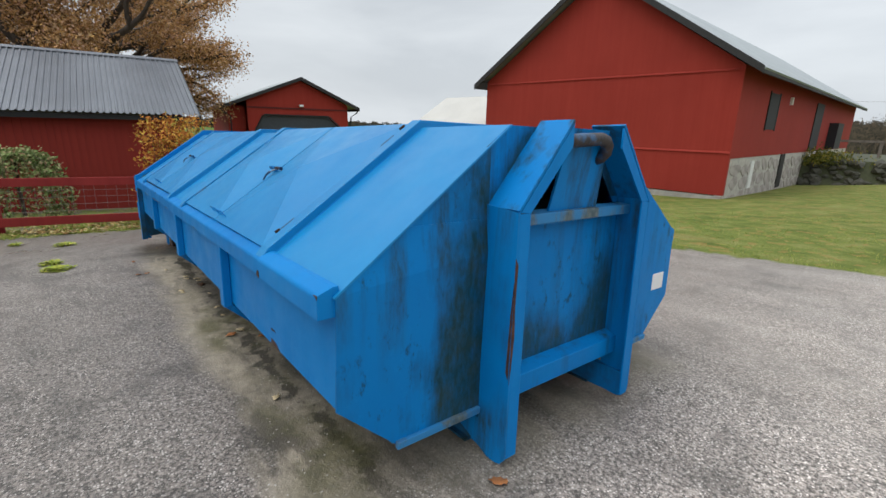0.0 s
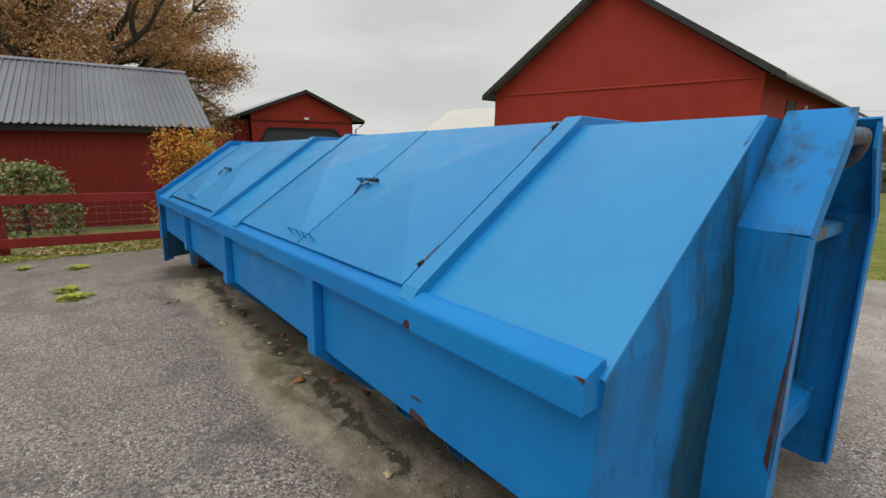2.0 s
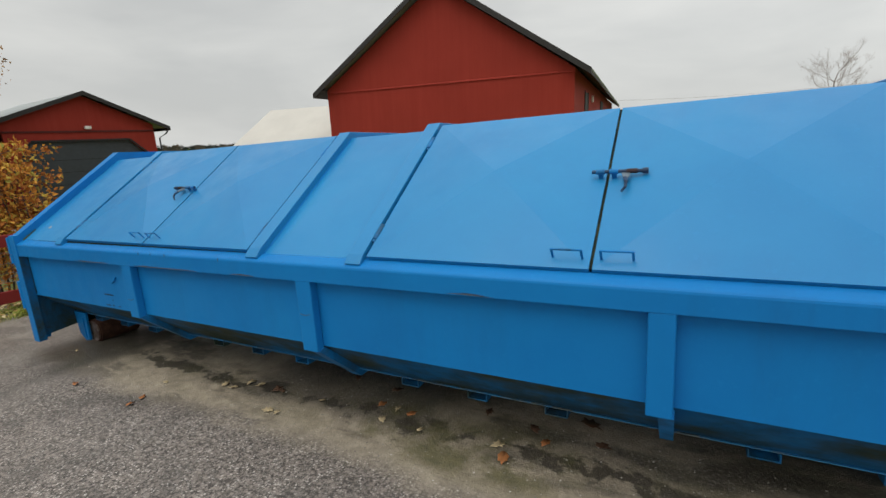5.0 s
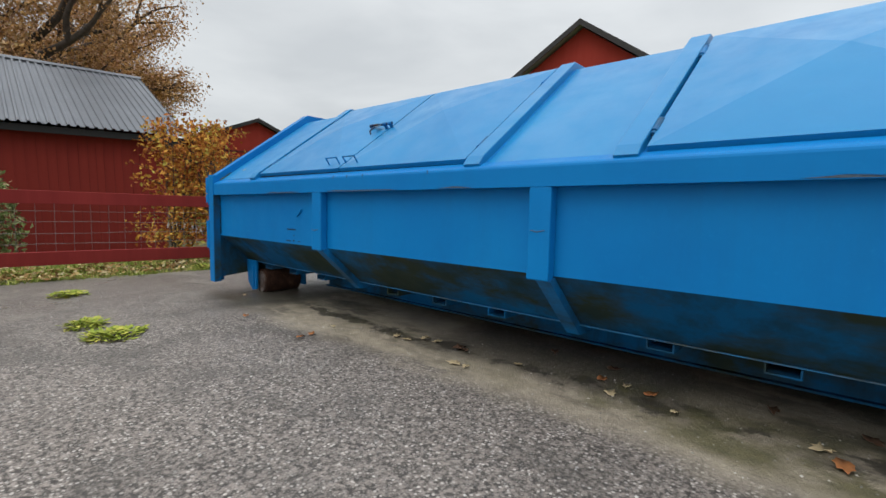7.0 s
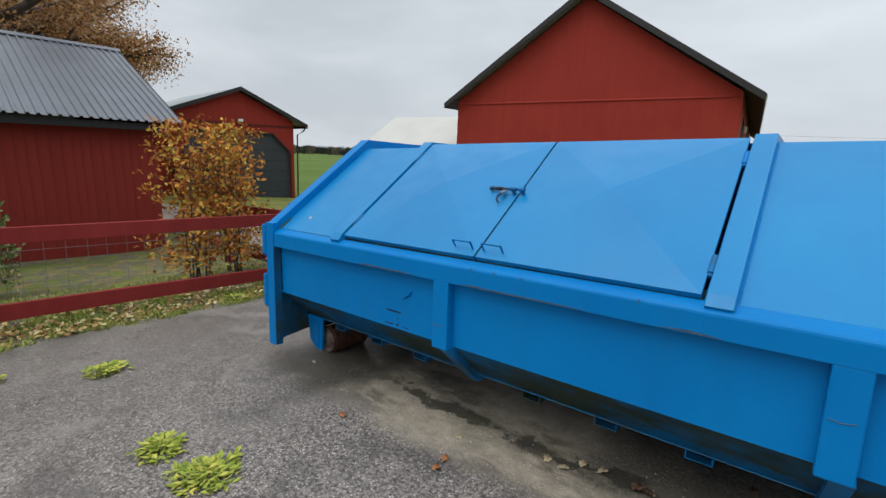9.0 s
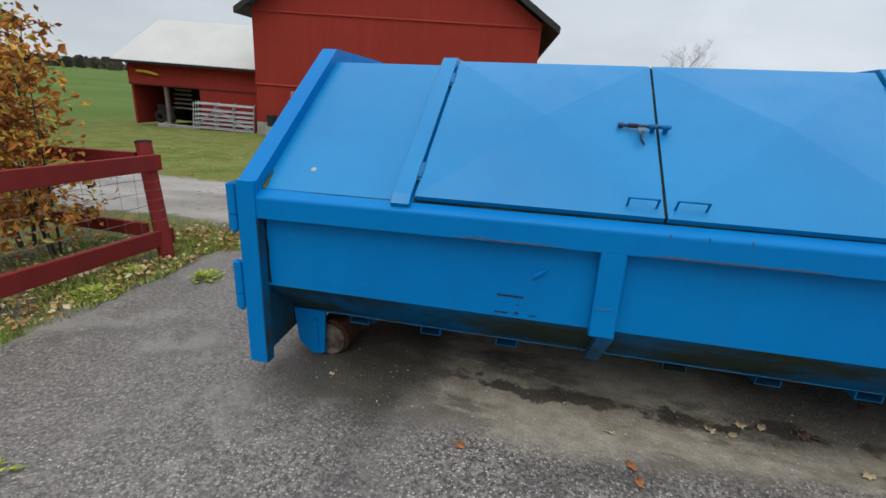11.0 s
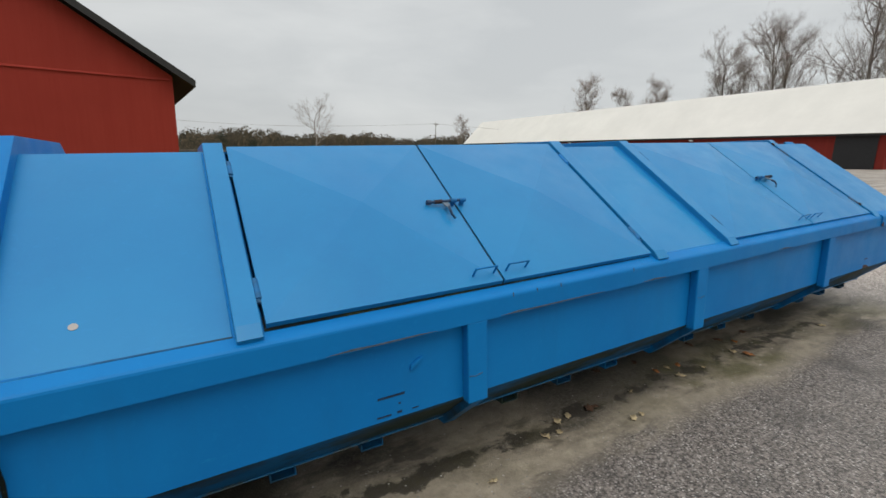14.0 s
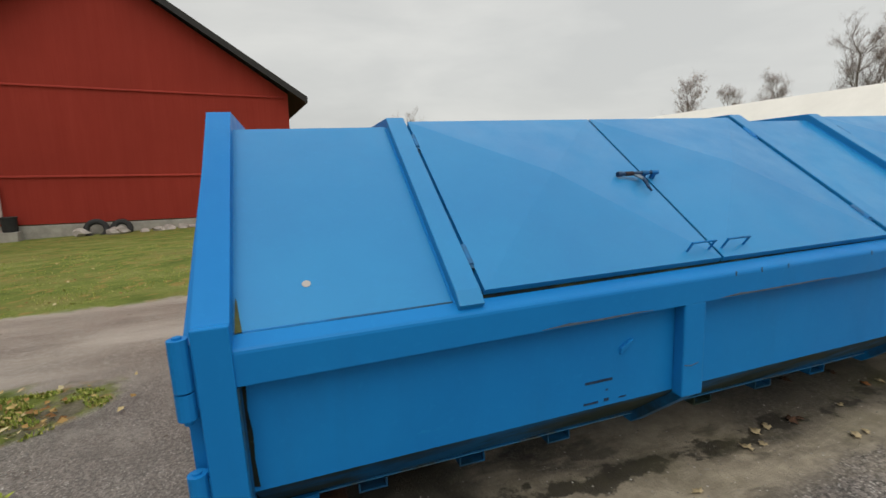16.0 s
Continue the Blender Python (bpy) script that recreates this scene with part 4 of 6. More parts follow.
        prof = [(0, 0.212), (0.105, 0.212), (0.105, FLOOR - 0.008), (0.099, FLOOR - 0.008), (0.099, 0.218), (0.006, 0.218), (0.006, FLOOR - 0.008), (0, FLOOR - 0.008)]
        part("cross_member", prism([(x + a, 0.286, z) for a, z in prof], (0, WID - 0.572, 0)), M_BLUE_MOSS_SHADE, root)
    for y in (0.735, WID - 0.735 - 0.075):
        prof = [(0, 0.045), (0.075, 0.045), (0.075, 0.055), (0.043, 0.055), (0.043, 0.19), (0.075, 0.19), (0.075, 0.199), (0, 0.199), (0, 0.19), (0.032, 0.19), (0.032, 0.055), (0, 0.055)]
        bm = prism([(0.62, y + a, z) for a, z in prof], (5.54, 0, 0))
        part("runner_rail", bm, M_BLUE_MOSS_SHADE, root)
    for near in (True, False):
        f = (lambda b: b) if near else flip
        bm = tube([(0.262, 0.315, 0.083), (0.262, 0.64, 0.083)], 0.106, 28)
        bmesh.ops.bevel(bm, geom=[e for e in bm.edges if abs(e.verts[0].co.y - e.verts[1].co.y) < 0.001], offset=0.008, segments=2, affect="EDGES")
        rl = part("roller", f(bm), M_RUST, root, "rusty worn steel rear roller", smooth=False)
        part("rim", f(tube([(0.262, 0.305, 0.083), (0.262, 0.315, 0.083)], 0.09, 28)), M_ROLLER, rl)
        bm = prism([(0.080, 0.27, 0.262), (0.262, 0.27, 0.262), (0.250, 0.27, 0.012), (0.185, 0.27, 0.0), (0.105, 0.27, 0.065)], (0, 0.02, 0), 0.003)
        add_box(bm, (0.19, 0.262, 0.03), (0.22, 0.272, 0.21), 0.002)
        part("roller_bracket", f(bm), M_BLUE, root)
        part("stiffener", f(box((0.09, 0.675, 0.11), (0.30, 1.20, FLOOR - 0.008), 0.004)), M_BLUE_LOW, root)
        part("roller_bracket", f(box((0.12, 0.65, 0.03), (0.40, 0.67, 0.235), 0.004)), M_BLUE_LOW, root)
    # front frame -------------------------------------------------------------
    X0, X1 = LEN + 0.008, 6.40
    for near in (True, False):
        f = (lambda b: b) if near else flip
        side = [(X1, 0.76, 1.197), (X1, 0.76, 0.10), (X1 - 0.008, 0.76, 0.065), (X1 - 0.03, 0.76, 0.040), (X1 - 0.06, 0.76, 0.030), (X1 - 0.11, 0.76, 0.030), (6.02, 0.76, 0.135), (6.02, 0.76, 0.198), (X0, 0.76, 0.198), (X0, 0.76, 1.212)]
        post = part("front_post", f(prism(side, (0, 0.012, 0))), M_BLUE_RUN, root, "blue steel post with rust along its front edge")
        bm = box((X1 - 0.012, 0.772, 0.075), (X1, 0.836, 1.19), 0.003)
        part("flange", f(bm), M_BLUE, post)
        ln = 0.48
        sv = Vector((0, 0.31, 0.368)).normalized()
        nrm = Vector((0, -sv.z, sv.y))
        a, b = Vector((X0, 0.762, 1.205)), Vector((X0, 0.762, 1.205)) + sv * ln
        part("sloping_plate", f(prism([a, b, b - nrm * 0.012, a - nrm * 0.012], (X1 - X0, 0, 0))), M_BLUE_RUN, post)
        a2 = Vector((X1 - 0.012, 0.775, 1.195))
        in1 = Vector((X1 - 0.012, 0.836, 1.19))
        bm = prism([a2, a2 + sv * (ln - 0.01), a2 + sv * (ln - 0.01) + Vector((0, 0, -0.095)), in1], (0.011, 0, 0))
        part("flange", f(bm), M_BLUE, post)
        bm = box((6.03, 0.772, 0.045), (X1 - 0.03, 0.795, 0.195), 0.004)
        part("foot_plate", f(bm), M_BLUE_LOW, post)
    # rust worn through on the near post's edge
    part("rust_streak", prism([(X1 + 0.001, 0.7585, 0.45), (X1 + 0.001, 0.7585, 1.01), (X1 + 0.001, 0.775, 0.98), (X1 + 0.001, 0.770, 0.80), (X1 + 0.001, 0.776, 0.66), (X1 + 0.001, 0.764, 0.50)], (0.0015, 0, 0)), M_RUST, root, "rust streak on the post edge")
    part("rust_streak", prism([(X1 - 0.02, 0.757, 0.50), (X1 - 0.006, 0.757, 0.47), (X1 + 0.0, 0.757, 0.9), (X1 - 0.010, 0.757, 0.76)], (0, 0.0025, 0)), M_RUST, root)
    part("recess_panel", box((X0, 0.775, FLOOR), (X0 + 0.010, WID - 0.775, 1.15)), M_BLUE_FRONT, root)
    hp = [(X0 + 0.045, 1.09, 1.14), (X0 + 0.045, WID - 1.07, 1.14), (X1 - 0.075, WID - 1.10, TOP + 0.002), (X1 - 0.075, 1.15, TOP + 0.002)]
    part("hook_backing", prism(hp, (0.012, 0, 0)), M_BLUE_RUN, root, "stained backing plate behind the hook bar")
    part("crossbar", prism([(X0 + 0.012, 0.775, 1.115), (X0 + 0.085, 0.775, 1.115), (X0 + 0.085, 0.775, 1.165), (X0 + 0.012, 0.775, 1.172)], (0, WID - 1.55, 0), 0.004), M_CROSS, root, "scuffed and rusty crossbar")
    part("crossbar", prism([(X0 + 0.01, 0.775, 0.295), (X0 + 0.085, 0.775, 0.295), (X0 + 0.085, 0.775, 0.395), (X0 + 0.010, 0.775, 0.42)], (0, WID - 1.55, 0), 0.004), M_BLUE_RUN, root)
    hx = X1 - 0.030
    arc = [(hx - 0.01, 1.02, 1.478), (hx, 1.12, 1.486), (hx + 0.004, 1.24, 1.494), (hx + 0.002, 1.32, 1.498), (hx - 0.002, 1.362, 1.490), (hx - 0.010, 1.392, 1.468), (hx - 0.022, 1.403, 1.440), (hx - 0.045, 1.402, 1.415), (hx - 0.075, 1.398, 1.405)]
    part("hook_bar", tube(arc, 0.030, 16), M_HOOK, root, "worn round hook bar with flaking paint and rust", smooth=True)
    # white notice plate on the far flank of the front wall
    part("notice_plate", box((LEN + 0.009, 2.285, 0.555), (LEN + 0.012, 2.425, 0.665)), M_WHITE, root, "blank white notice plate")
    # small marks: scrapes and a dent patch along the side
    for nm, lo, hi in (("scrape", (1.176, WALL - 0.0015, 0.579), (1.29, WALL + 0.001, 0.588)), ("scrape", (1.17, WALL - 0.0015, 0.502), (1.23, WALL + 0.001, 0.509)), ("scrape", (1.255, WALL - 0.0015, 0.503), (1.275, WALL + 0.001, 0.513)), ("scrape", (1.32, WALL - 0.0015, 0.503), (1.35, WALL + 0.001, 0.508)), ("scrape", (1.262, WALL - 0.0015, 0.542), (1.272, WALL + 0.001, 0.549))):
        part(nm, box(lo, hi), M_LATCH, root)
    part("scrape", prism([(5.50, WALL - 0.0015, 0.500), (5.62, WALL - 0.0015, 0.500), (5.57, WALL - 0.0015, 0.522), (5.51, WALL - 0.0015, 0.528)], (0, 0.002, 0)), M_RUST, root)
    part("scrape", prism([(5.51, WALL - 0.0015, 0.572), (5.58, WALL - 0.0015, 0.577), (5.56, WALL - 0.0015, 0.583), (5.515, WALL - 0.0015, 0.581)], (0, 0.002, 0)), M_RUST, root)
    for x0, x1 in ((0.98, 1.42), (1.72, 2.35), (3.95, 4.1), (2.62, 2.8)):
        e = rail_low(x0) + 0.004
        part("scrape", prism([(x0, -0.0065, e), (x0 + 0.21, -0.0065, e - 0.001), (x1, -0.0065, e + 0.003), (x1 - 0.08, -0.0065, e + 0.007), (x0 + 0.17, -0.0065, e + 0.005), (x0 + 0.10, -0.0065, e + 0.008)], (0, 0.003, 0)), M_SCRAPE, root, "scraped bare patch on the eave rail")
    bm = prism([(1.315, WALL - 0.012, 0.672), (1.36, WALL - 0.012, 0.70), (1.372, WALL - 0.012, 0.722), (1.35, WALL - 0.012, 0.715), (1.318, WALL - 0.012, 0.695)], (0, 0.014, 0), 0.003)
    part("welded_patch", bm, M_BLUE, root)
    bm = bmesh.new()
    c = on_roof(0.287, 0.147, 0.0045)
    add_tube(bm, [c, c + SN * 0.0012], 0.013, 12)
    part("paint_chip", bm, M_CHIP, root)
    part("scratch", tube([on_roof(1.10, 0.66, 0.053), on_roof(1.115, 0.62, 0.056), on_roof(1.15, 0.585, 0.060)], 0.0014, 5), M_LATCH, root, "thin dark scratch on a lid")
    for cx, cz, cr in ((1.585, 0.60, 0.0018), (3.14, 0.67, 0.0016)):
        part("weld_crack", tube([(cx - 0.02, -0.005, cz), (cx + 0.01, -0.0052, cz - 0.006), (cx + 0.045, -0.005, cz + 0.002)], cr, 5), M_SCRAPE, root, "fine crack across the rib")
    for tx in (1.79, 1.92, 2.06, 2.55):
        part("nick", box((tx, -0.0063, 0.908), (tx + 0.003, -0.003, 0.926)), M_SCRAPE, root)


build_container()

# ---------------------------------------------------------------- buildings


def gable_wall_pts(w, zb, ze, za, y=0.0):
    return [(0, y, zb), (w, y, zb), (w, y, ze), (w / 2, y, za), (0, y, ze)]


def roof_slab(x_eave, z_eave, x_top, z_top, y0, y1, t, bm=None):
    """A roof side: from its eave to the ridge, between two gables, t thick."""
    n = Vector((z_eave - z_top, 0, x_top - x_eave)).normalized()
    if n.z < 0:
        n = -n
    a, b = Vector((x_eave, y0, z_eave)), Vector((x_top, y0, z_top))
    return add_prism(bm or bmesh.new(), [a, b, b + n * t, a + n * t], (0, y1 - y0, 0))


def build_barn():
    """Big red barn; x runs along its gable, y along its length."""
    m = pose(-12.5, 17.3, 0, 0, 0, math.degrees(math.atan2(0.089, 0.996)))
    barn = thing("barn", "large red painted wooden barn with a grey metal roof", "barn", m)
    W, ze, za, mid = 13.72, 3.93, 8.40, 6.86
    x0, x1, yf, yb = 0.55, 13.02, 0.5, 33.0
    slope = (za - ze) / mid
    wz = ze + slope * x0 - 0.12
    front = [(x0, yf, -0.62), (x1, yf, -0.62), (x1, yf, wz), (mid, yf, za - 0.14), (x0, yf, wz)]
    part("wall", prism(front, (0, 0.18, 0)), M_RED_BARN, barn)
    part("wall", prism([(x0, yb, -1.4), (x1, yb, -1.4), (x1, yb, wz), (mid, yb, za - 0.14), (x0, yb, wz)], (0, -0.18, 0)), M_RED_BARN, barn)
    part("wall", box((x0, yf + 0.18, -1.3), (x0 + 0.18, yb - 0.18, wz)), M_RED_BARN_SIDE, barn)
    # right side: stone base in its near half, boards above
    part("wall", box((x1 - 0.18, yf + 0.18, 0.80), (x1, yb - 0.18, wz)), M_RED_BARN_SIDE, barn)
    sb = part("stone_base", box((x1 - 0.30, yf + 0.02, -1.5), (x1 - 0.02, yb - 0.18, 0.80)), M_MORTAR, barn, "grey fieldstone base in pale mortar")
    rng = random.Random(5)
    stone_meshes = []
    for k in range(9):
        n = rng.randint(6, 8)
        rr = [rng.uniform(0.72, 1.12) for _ in range(n)]
        ring = [(0.0, 0.40 * rr[i] * math.cos(2 * math.pi * i / n), 0.30 * rr[i] * math.sin(2 * math.pi * i / n)) for i in range(n)]
        bm = prism(ring, (0.055, 0, 0), 0.016)
        bmesh.ops.recalc_face_normals(bm, faces=bm.faces)
        me = bpy.data.meshes.new("stone")
        bm.to_mesh(me)
        bm.free()
        me.materials.append(M_STONE)
        stone_meshes.append(me)
    for row in range(3):
        y = yf + 0.40 + 0.3 * (row % 2)
        while y < 14.6:
            w = rng.uniform(0.8, 1.75)
            st = new("stone", rng.choice(stone_meshes))
            st.parent = sb
            st.location = (x1 - 0.055 + rng.uniform(-0.005, 0.012), y + w * 0.4, -0.88 + row * 0.62 + rng.uniform(-0.10, 0.10))
            st.rotation_euler = (rng.uniform(-0.25, 0.25), 0, 0)
            st.scale = (1, w * 1.25, rng.uniform(0.95, 1.3) if row < 2 else 0.9)
            y += w * 0.92
    part("plinth", box((x0 - 0.02, yf - 0.06, -1.5), (x1 - 0.02, yf + 0.10, -0.66)), M_CONCRETE, barn, "low weathered concrete plinth")
    for z in (4.03, 1.03):
        a = (x0 + 0.005, x1 - 0.005) if z < 2 else (x0 + 0.1, x1 - 0.1)
        part("drip_board", prism([(a[0], yf, z - 0.035), (a[0], yf - 0.045, z - 0.035), (a[0], yf - 0.03, z + 0.005), (a[0], yf, z + 0.035)], (a[1] - a[0], 0, 0)), M_RED_BARN, barn)
    # roof sides, verge boards, eave boards
    part("roof", roof_slab(0, ze, mid, za, 0.02, yb + 0.4, 0.07), M_FELT, barn)
    part("roof", roof_slab(W, ze, mid, za, 0.02, yb + 0.4, 0.07), M_FELT, barn)
    for xe in (0, W):
        n = 1 if xe == 0 else -1
        bm = prism([(xe, 0, ze - 0.14), (mid, 0, za - 0.14), (mid, 0, za + 0.12), (xe, 0, ze + 0.12)], (0, 0.05, 0))
        part("verge_board", bm, M_TAR, barn)
        part("eave_board", box((xe, 0.05, ze - 0.12) if n > 0 else (xe - 0.04, 0.05, ze - 0.12), (xe + 0.04, yb, ze + 0.03) if n > 0 else (xe, yb, ze + 0.03)), M_TAR, barn)
        part("soffit", roof_slab(xe + n * 0.04, ze - 0.10, xe + n * (x0 + 0.05 if n > 0 else 0.7), ze - 0.10 + slope * (0.52 if n > 0 else 0.66), 0.06, yb, 0.02), M_BLACK, barn)
    # openings of the right side
    win = part("window", box((x1 - 0.02, 4.75, 1.95), (x1 + 0.03, 6.35, 3.48)), M_BLACK, barn, "dark shuttered window")
    part("window_frame", box((x1 + 0.005, 4.65, 1.90), (x1 + 0.045, 4.75, 3.54)), M_BLACK, win)
    part("window_frame", box((x1 + 0.005, 6.35, 1.90), (x1 + 0.045, 6.45, 3.54)), M_BLACK, win)
    part("barn_door", box((x1 - 0.02, 15.6, 0.85), (x1 + 0.05, 18.0, 3.6)), M_BLACK, barn, "dark tall barn door")
    part("barn_door", box((x1 - 0.02, 21.5, 0.9), (x1 + 0.5, 24.0, 2.6)), M_BLACK, barn, "dark low entrance hatch")
    lamp = part("wall_lamp", box((x1, 8.55, 3.15), (x1 + 0.12, 8.73, 3.5), 0.02), M_WHITE, barn, "small white wall lamp")
    part("cellar_window", box((x1 - 0.04, 3.65, -0.55), (x1 + 0.03, 4.15, 0.62)), M_WHITE, sb)
    part("cellar_door", box((x1 - 0.03, 9.0, -0.9), (x1 + 0.03, 9.9, 0.79)), M_DARK, sb)
    # light-framed screen door leaning on the gable
    scr = thing("screen_gate", "pale framed wire screen gate leaning on the red barn wall", "gate", m @ pose(2.26, yf - 0.2, -1.12, -3))
    for lo, hi in (((0, 0, 0), (0.07, 0.05, 1.92)), ((1.27, 0, 0), (1.34, 0.05, 1.92)), ((0.07, 0, 1.85), (1.27, 0.05, 1.92)), ((0.07, 0, 0.30), (1.27, 0.05, 0.36))):
        part("frame_bar", box(lo, hi, 0.006), plain_cache("pinkish_frame", (0.36, 0.28, 0.265)), scr)
    bm = bmesh.new()
    for i in range(15):
        add_box(bm, (0.07, 0.022, 0.40 + i * 0.097), (1.27, 0.028, 0.406 + i * 0.097))
    for i in range(16):
        add_box(bm, (0.10 + i * 0.075, 0.020, 0.36), (0.105 + i * 0.075, 0.026, 1.85))
    part("wire_mesh", bm, M_WIRE, scr)
    for a in (1.40, 3.80):
        blk = mesh_ob("concrete_block", box((-0.24, -0.22, -0.30), (0.24, 0.22, 0.25), 0.015), M_CONCRETE)
        blk.matrix_world = m @ pose(a, yf - 0.32, -1.05)
        tagged(blk, "pale concrete block carrying a bucket by the barn", "block", "blocks by the barn")
        pot = thing("bucket", "dark plastic bucket on a block against the barn plinth", "bucket", m @ pose(a, yf - 0.32, -0.80), group="buckets by the barn")
        part("tub", tube([(0, 0, 0), (0, 0, 0.02), (0, 0, 0.48)], 0.19, 14, 0.22), M_RUBBER, pot)
        part("tub_rim", tube([(0, 0, 0.46), (0, 0, 0.50)], 0.24, 14), M_RUBBER, pot)
    for a, r in ((6.2, 0.30), (6.95, 0.26)):
        ty = mesh_ob("old_tyre", torus_bm(r, 0.10), M_RUBBER)
        ty.matrix_world = m @ pose(a, yf - 0.45, -0.86, 70, 10, 0)
        tagged(ty, "old black tyre leaning at the barn wall", "tyre", "tyres by the barn")
    rng = random.Random(8)
    for i in range(9):
        a = rng.uniform(5.4, 11.5)
        st = mesh_ob("loose_stone", rock_bm(rng, rng.uniform(0.14, 0.30)), M_STONE)
        st.matrix_world = m @ pose(a, yf - rng.uniform(0.3, 0.8), -0.95, 0, 0, rng.uniform(0, 360))
        tagged(st, "grey stone lying along the barn wall", "stone", "stones by the barn")


CACHE = {}


def plain_cache(name, col):
    if name not in CACHE:
        CACHE[name] = plain(name, col, 0.7)
    return CACHE[name]


def torus_bm(R, r, nu=22, nv=9):
    bm = bmesh.new()
    rings = [[bm.verts.new(((R + r * math.cos(v)) * math.cos(u), (R + r * math.cos(v)) * math.sin(u), r * math.sin(v))) for v in [2 * math.pi * j / nv for j in range(nv)]] for u in [2 * math.pi * i / nu for i in range(nu)]]
    for i in range(nu):
        for j in range(nv):
            a, b = rings[i], rings[(i + 1) % nu]
            bm.faces.new((a[j], b[j], b[(j + 1) % nv], a[(j + 1) % nv]))
    return bm


def rock_bm(rng, r):
    bm = bmesh.new()
    bmesh.ops.create_icosphere(bm, subdivisions=2, radius=r)
    o = rng.uniform(0, 50)
    for v in bm.verts:
        v.co *= 1 + 0.45 * noise.noise(v.co * (1.6 / r) + Vector((o, o, o)))
        v.co.z *= 0.65
    return bm


def build_lean_to():
    """Low cowshed with a pale roof that runs on from the barn's corner."""
    m = pose(-12.5, 17.3, 0, 0, 0, math.degrees(math.atan2(0.089, 0.996)))
    sh = thing("cowshed", "low red cowshed with pale roof and open dark bay", "shed", m)
    x0, x1, y0, y1 = -6.75, 0.53, 1.55, 8.0
    ze, zr, yr = 1.56, 3.74, 4.75
    part("roof", prism([(-7.2, 1.15, ze), (-7.2, yr, zr), (-7.2, yr, zr + 0.06), (-7.2, 1.15, ze + 0.06)], (7.72, 0, 0)), M_PALE_ROOF, sh)
    part("roof", prism([(-7.2, 8.35, ze), (-7.2, yr, zr), (-7.2, yr, zr + 0.06), (-7.2, 8.35, ze + 0.06)], (7.72, 0, 0)), M_PALE_ROOF, sh)
    part("eave_board", box((-7.2, 1.12, ze - 0.06), (x1 - 0.01, 1.15, ze + 0.03)), M_BLACK, sh)
    part("wall", box((x0, y0, 0.55), (x1 - 0.01, y0 + 0.12, 1.62)), M_RED_BARN, sh)
    part("wall", box((-3.0, y0, -1.4), (x1 - 0.01, y0 + 0.12, 0.55)), M_RED_BARN, sh)
    part("drip_board", box((x0, y0 - 0.03, 0.50), (x1 - 0.01, y0, 0.56)), M_TRIM_RED, sh)
    part("wall", prism([(x0, y0 + 0.12, -1.4), (x0, y1, -1.4), (x0, y1, 1.7), (x0, yr, 3.55), (x0, y0 + 0.12, 1.7)], (0.12, 0, 0)), M_RED_BARN_SIDE, sh)
    part("wall", box((x0, y1, -1.4), (x1 - 0.01, y1 + 0.12, 1.6)), M_RED_BARN, sh)
    # bay lining is near-black: the shade inside is put into its colour
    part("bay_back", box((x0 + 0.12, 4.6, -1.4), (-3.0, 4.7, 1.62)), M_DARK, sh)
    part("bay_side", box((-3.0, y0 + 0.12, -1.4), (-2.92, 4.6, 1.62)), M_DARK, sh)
    for i in range(5):
        part("slat", box((-4.9, 2.2, -0.55 + i * 0.22), (-3.9, 2.24, -0.47 + i * 0.22)), M_TIMBER, sh)
    part("bay_post", box((-4.95, 1.62, -1.4), (-4.8, 1.77, 0.55)), M_TIMBER, sh)
    part("threshold", box((-5.2, 1.2, -1.45), (-2.9, 1.6, -1.28)), M_CONCRETE, sh)
    cart = thing("farm_trailer", "dark farm trailer parked in the open bay", "trailer", m @ pose(-5.9, 2.2, -1.33))
    part("bed", prism([(0, 0, 0.55), (0.9, 0, 0.5), (1.0, 0, 0.85), (0, 0, 0.9)], (0, 1.6, 0), 0.01), M_RUBBER, cart)
    for xx in (0.2, 0.75):
        w = part("wheel", torus_bm(0.22, 0.09), M_RUBBER, cart)
        w.matrix_local = pose(xx, -0.08, 0.30, 90)
    tp = mesh_ob("yellow_tarp", prism([(0, 0, 0), (0.6, 0, -0.03), (1.15, 0, -0.12), (1.2, 0, -0.03), (0.65, 0, 0.09), (0.1, 0, 0.10)], (0, 0.08, 0), 0.01), M_YELLOW)
    tp.matrix_world = m @ pose(-6.2, 1.40, 1.10)
    tagged(tp, "crumpled yellow tarpaulin strip under the cowshed eave", "tarpaulin")
    # stacked field gates
    for k, (off, ln) in enumerate(((0.0, 3.1), (0.10, 3.0), (0.2, 2.9))):
        gt = thing("field_gate", "galvanised tubular field gate leaning in a stack", "gate", m @ pose(-2.95 + 0.06 * k, 0.75 + off, -1.34 + 0.03 * k, -8, 0, 0), group="stacked field gates")
        for z in (0.10, 0.32, 0.52, 0.72, 0.94, 1.22):
            part("rail", tube([(0.02, 0, z), (ln - 0.02, 0, z)], 0.024, 8), M_GALV, gt)
        for xx in (0.0, ln * 0.36, ln * 0.66, ln):
            part("upright", tube([(xx, 0.0, 0.02), (xx, 0.0, 1.30)], 0.026, 8), M_GALV, gt)
        part("brace", tube([(ln * 0.36, -0.01, 1.0), (ln * 0.95, -0.01, 0.12)], 0.02, 8), M_GALV, gt)
        part("brace", tube([(ln * 0.36, -0.01, 1.0), (0.06, -0.01, 0.15)], 0.02, 8), M_GALV, gt)


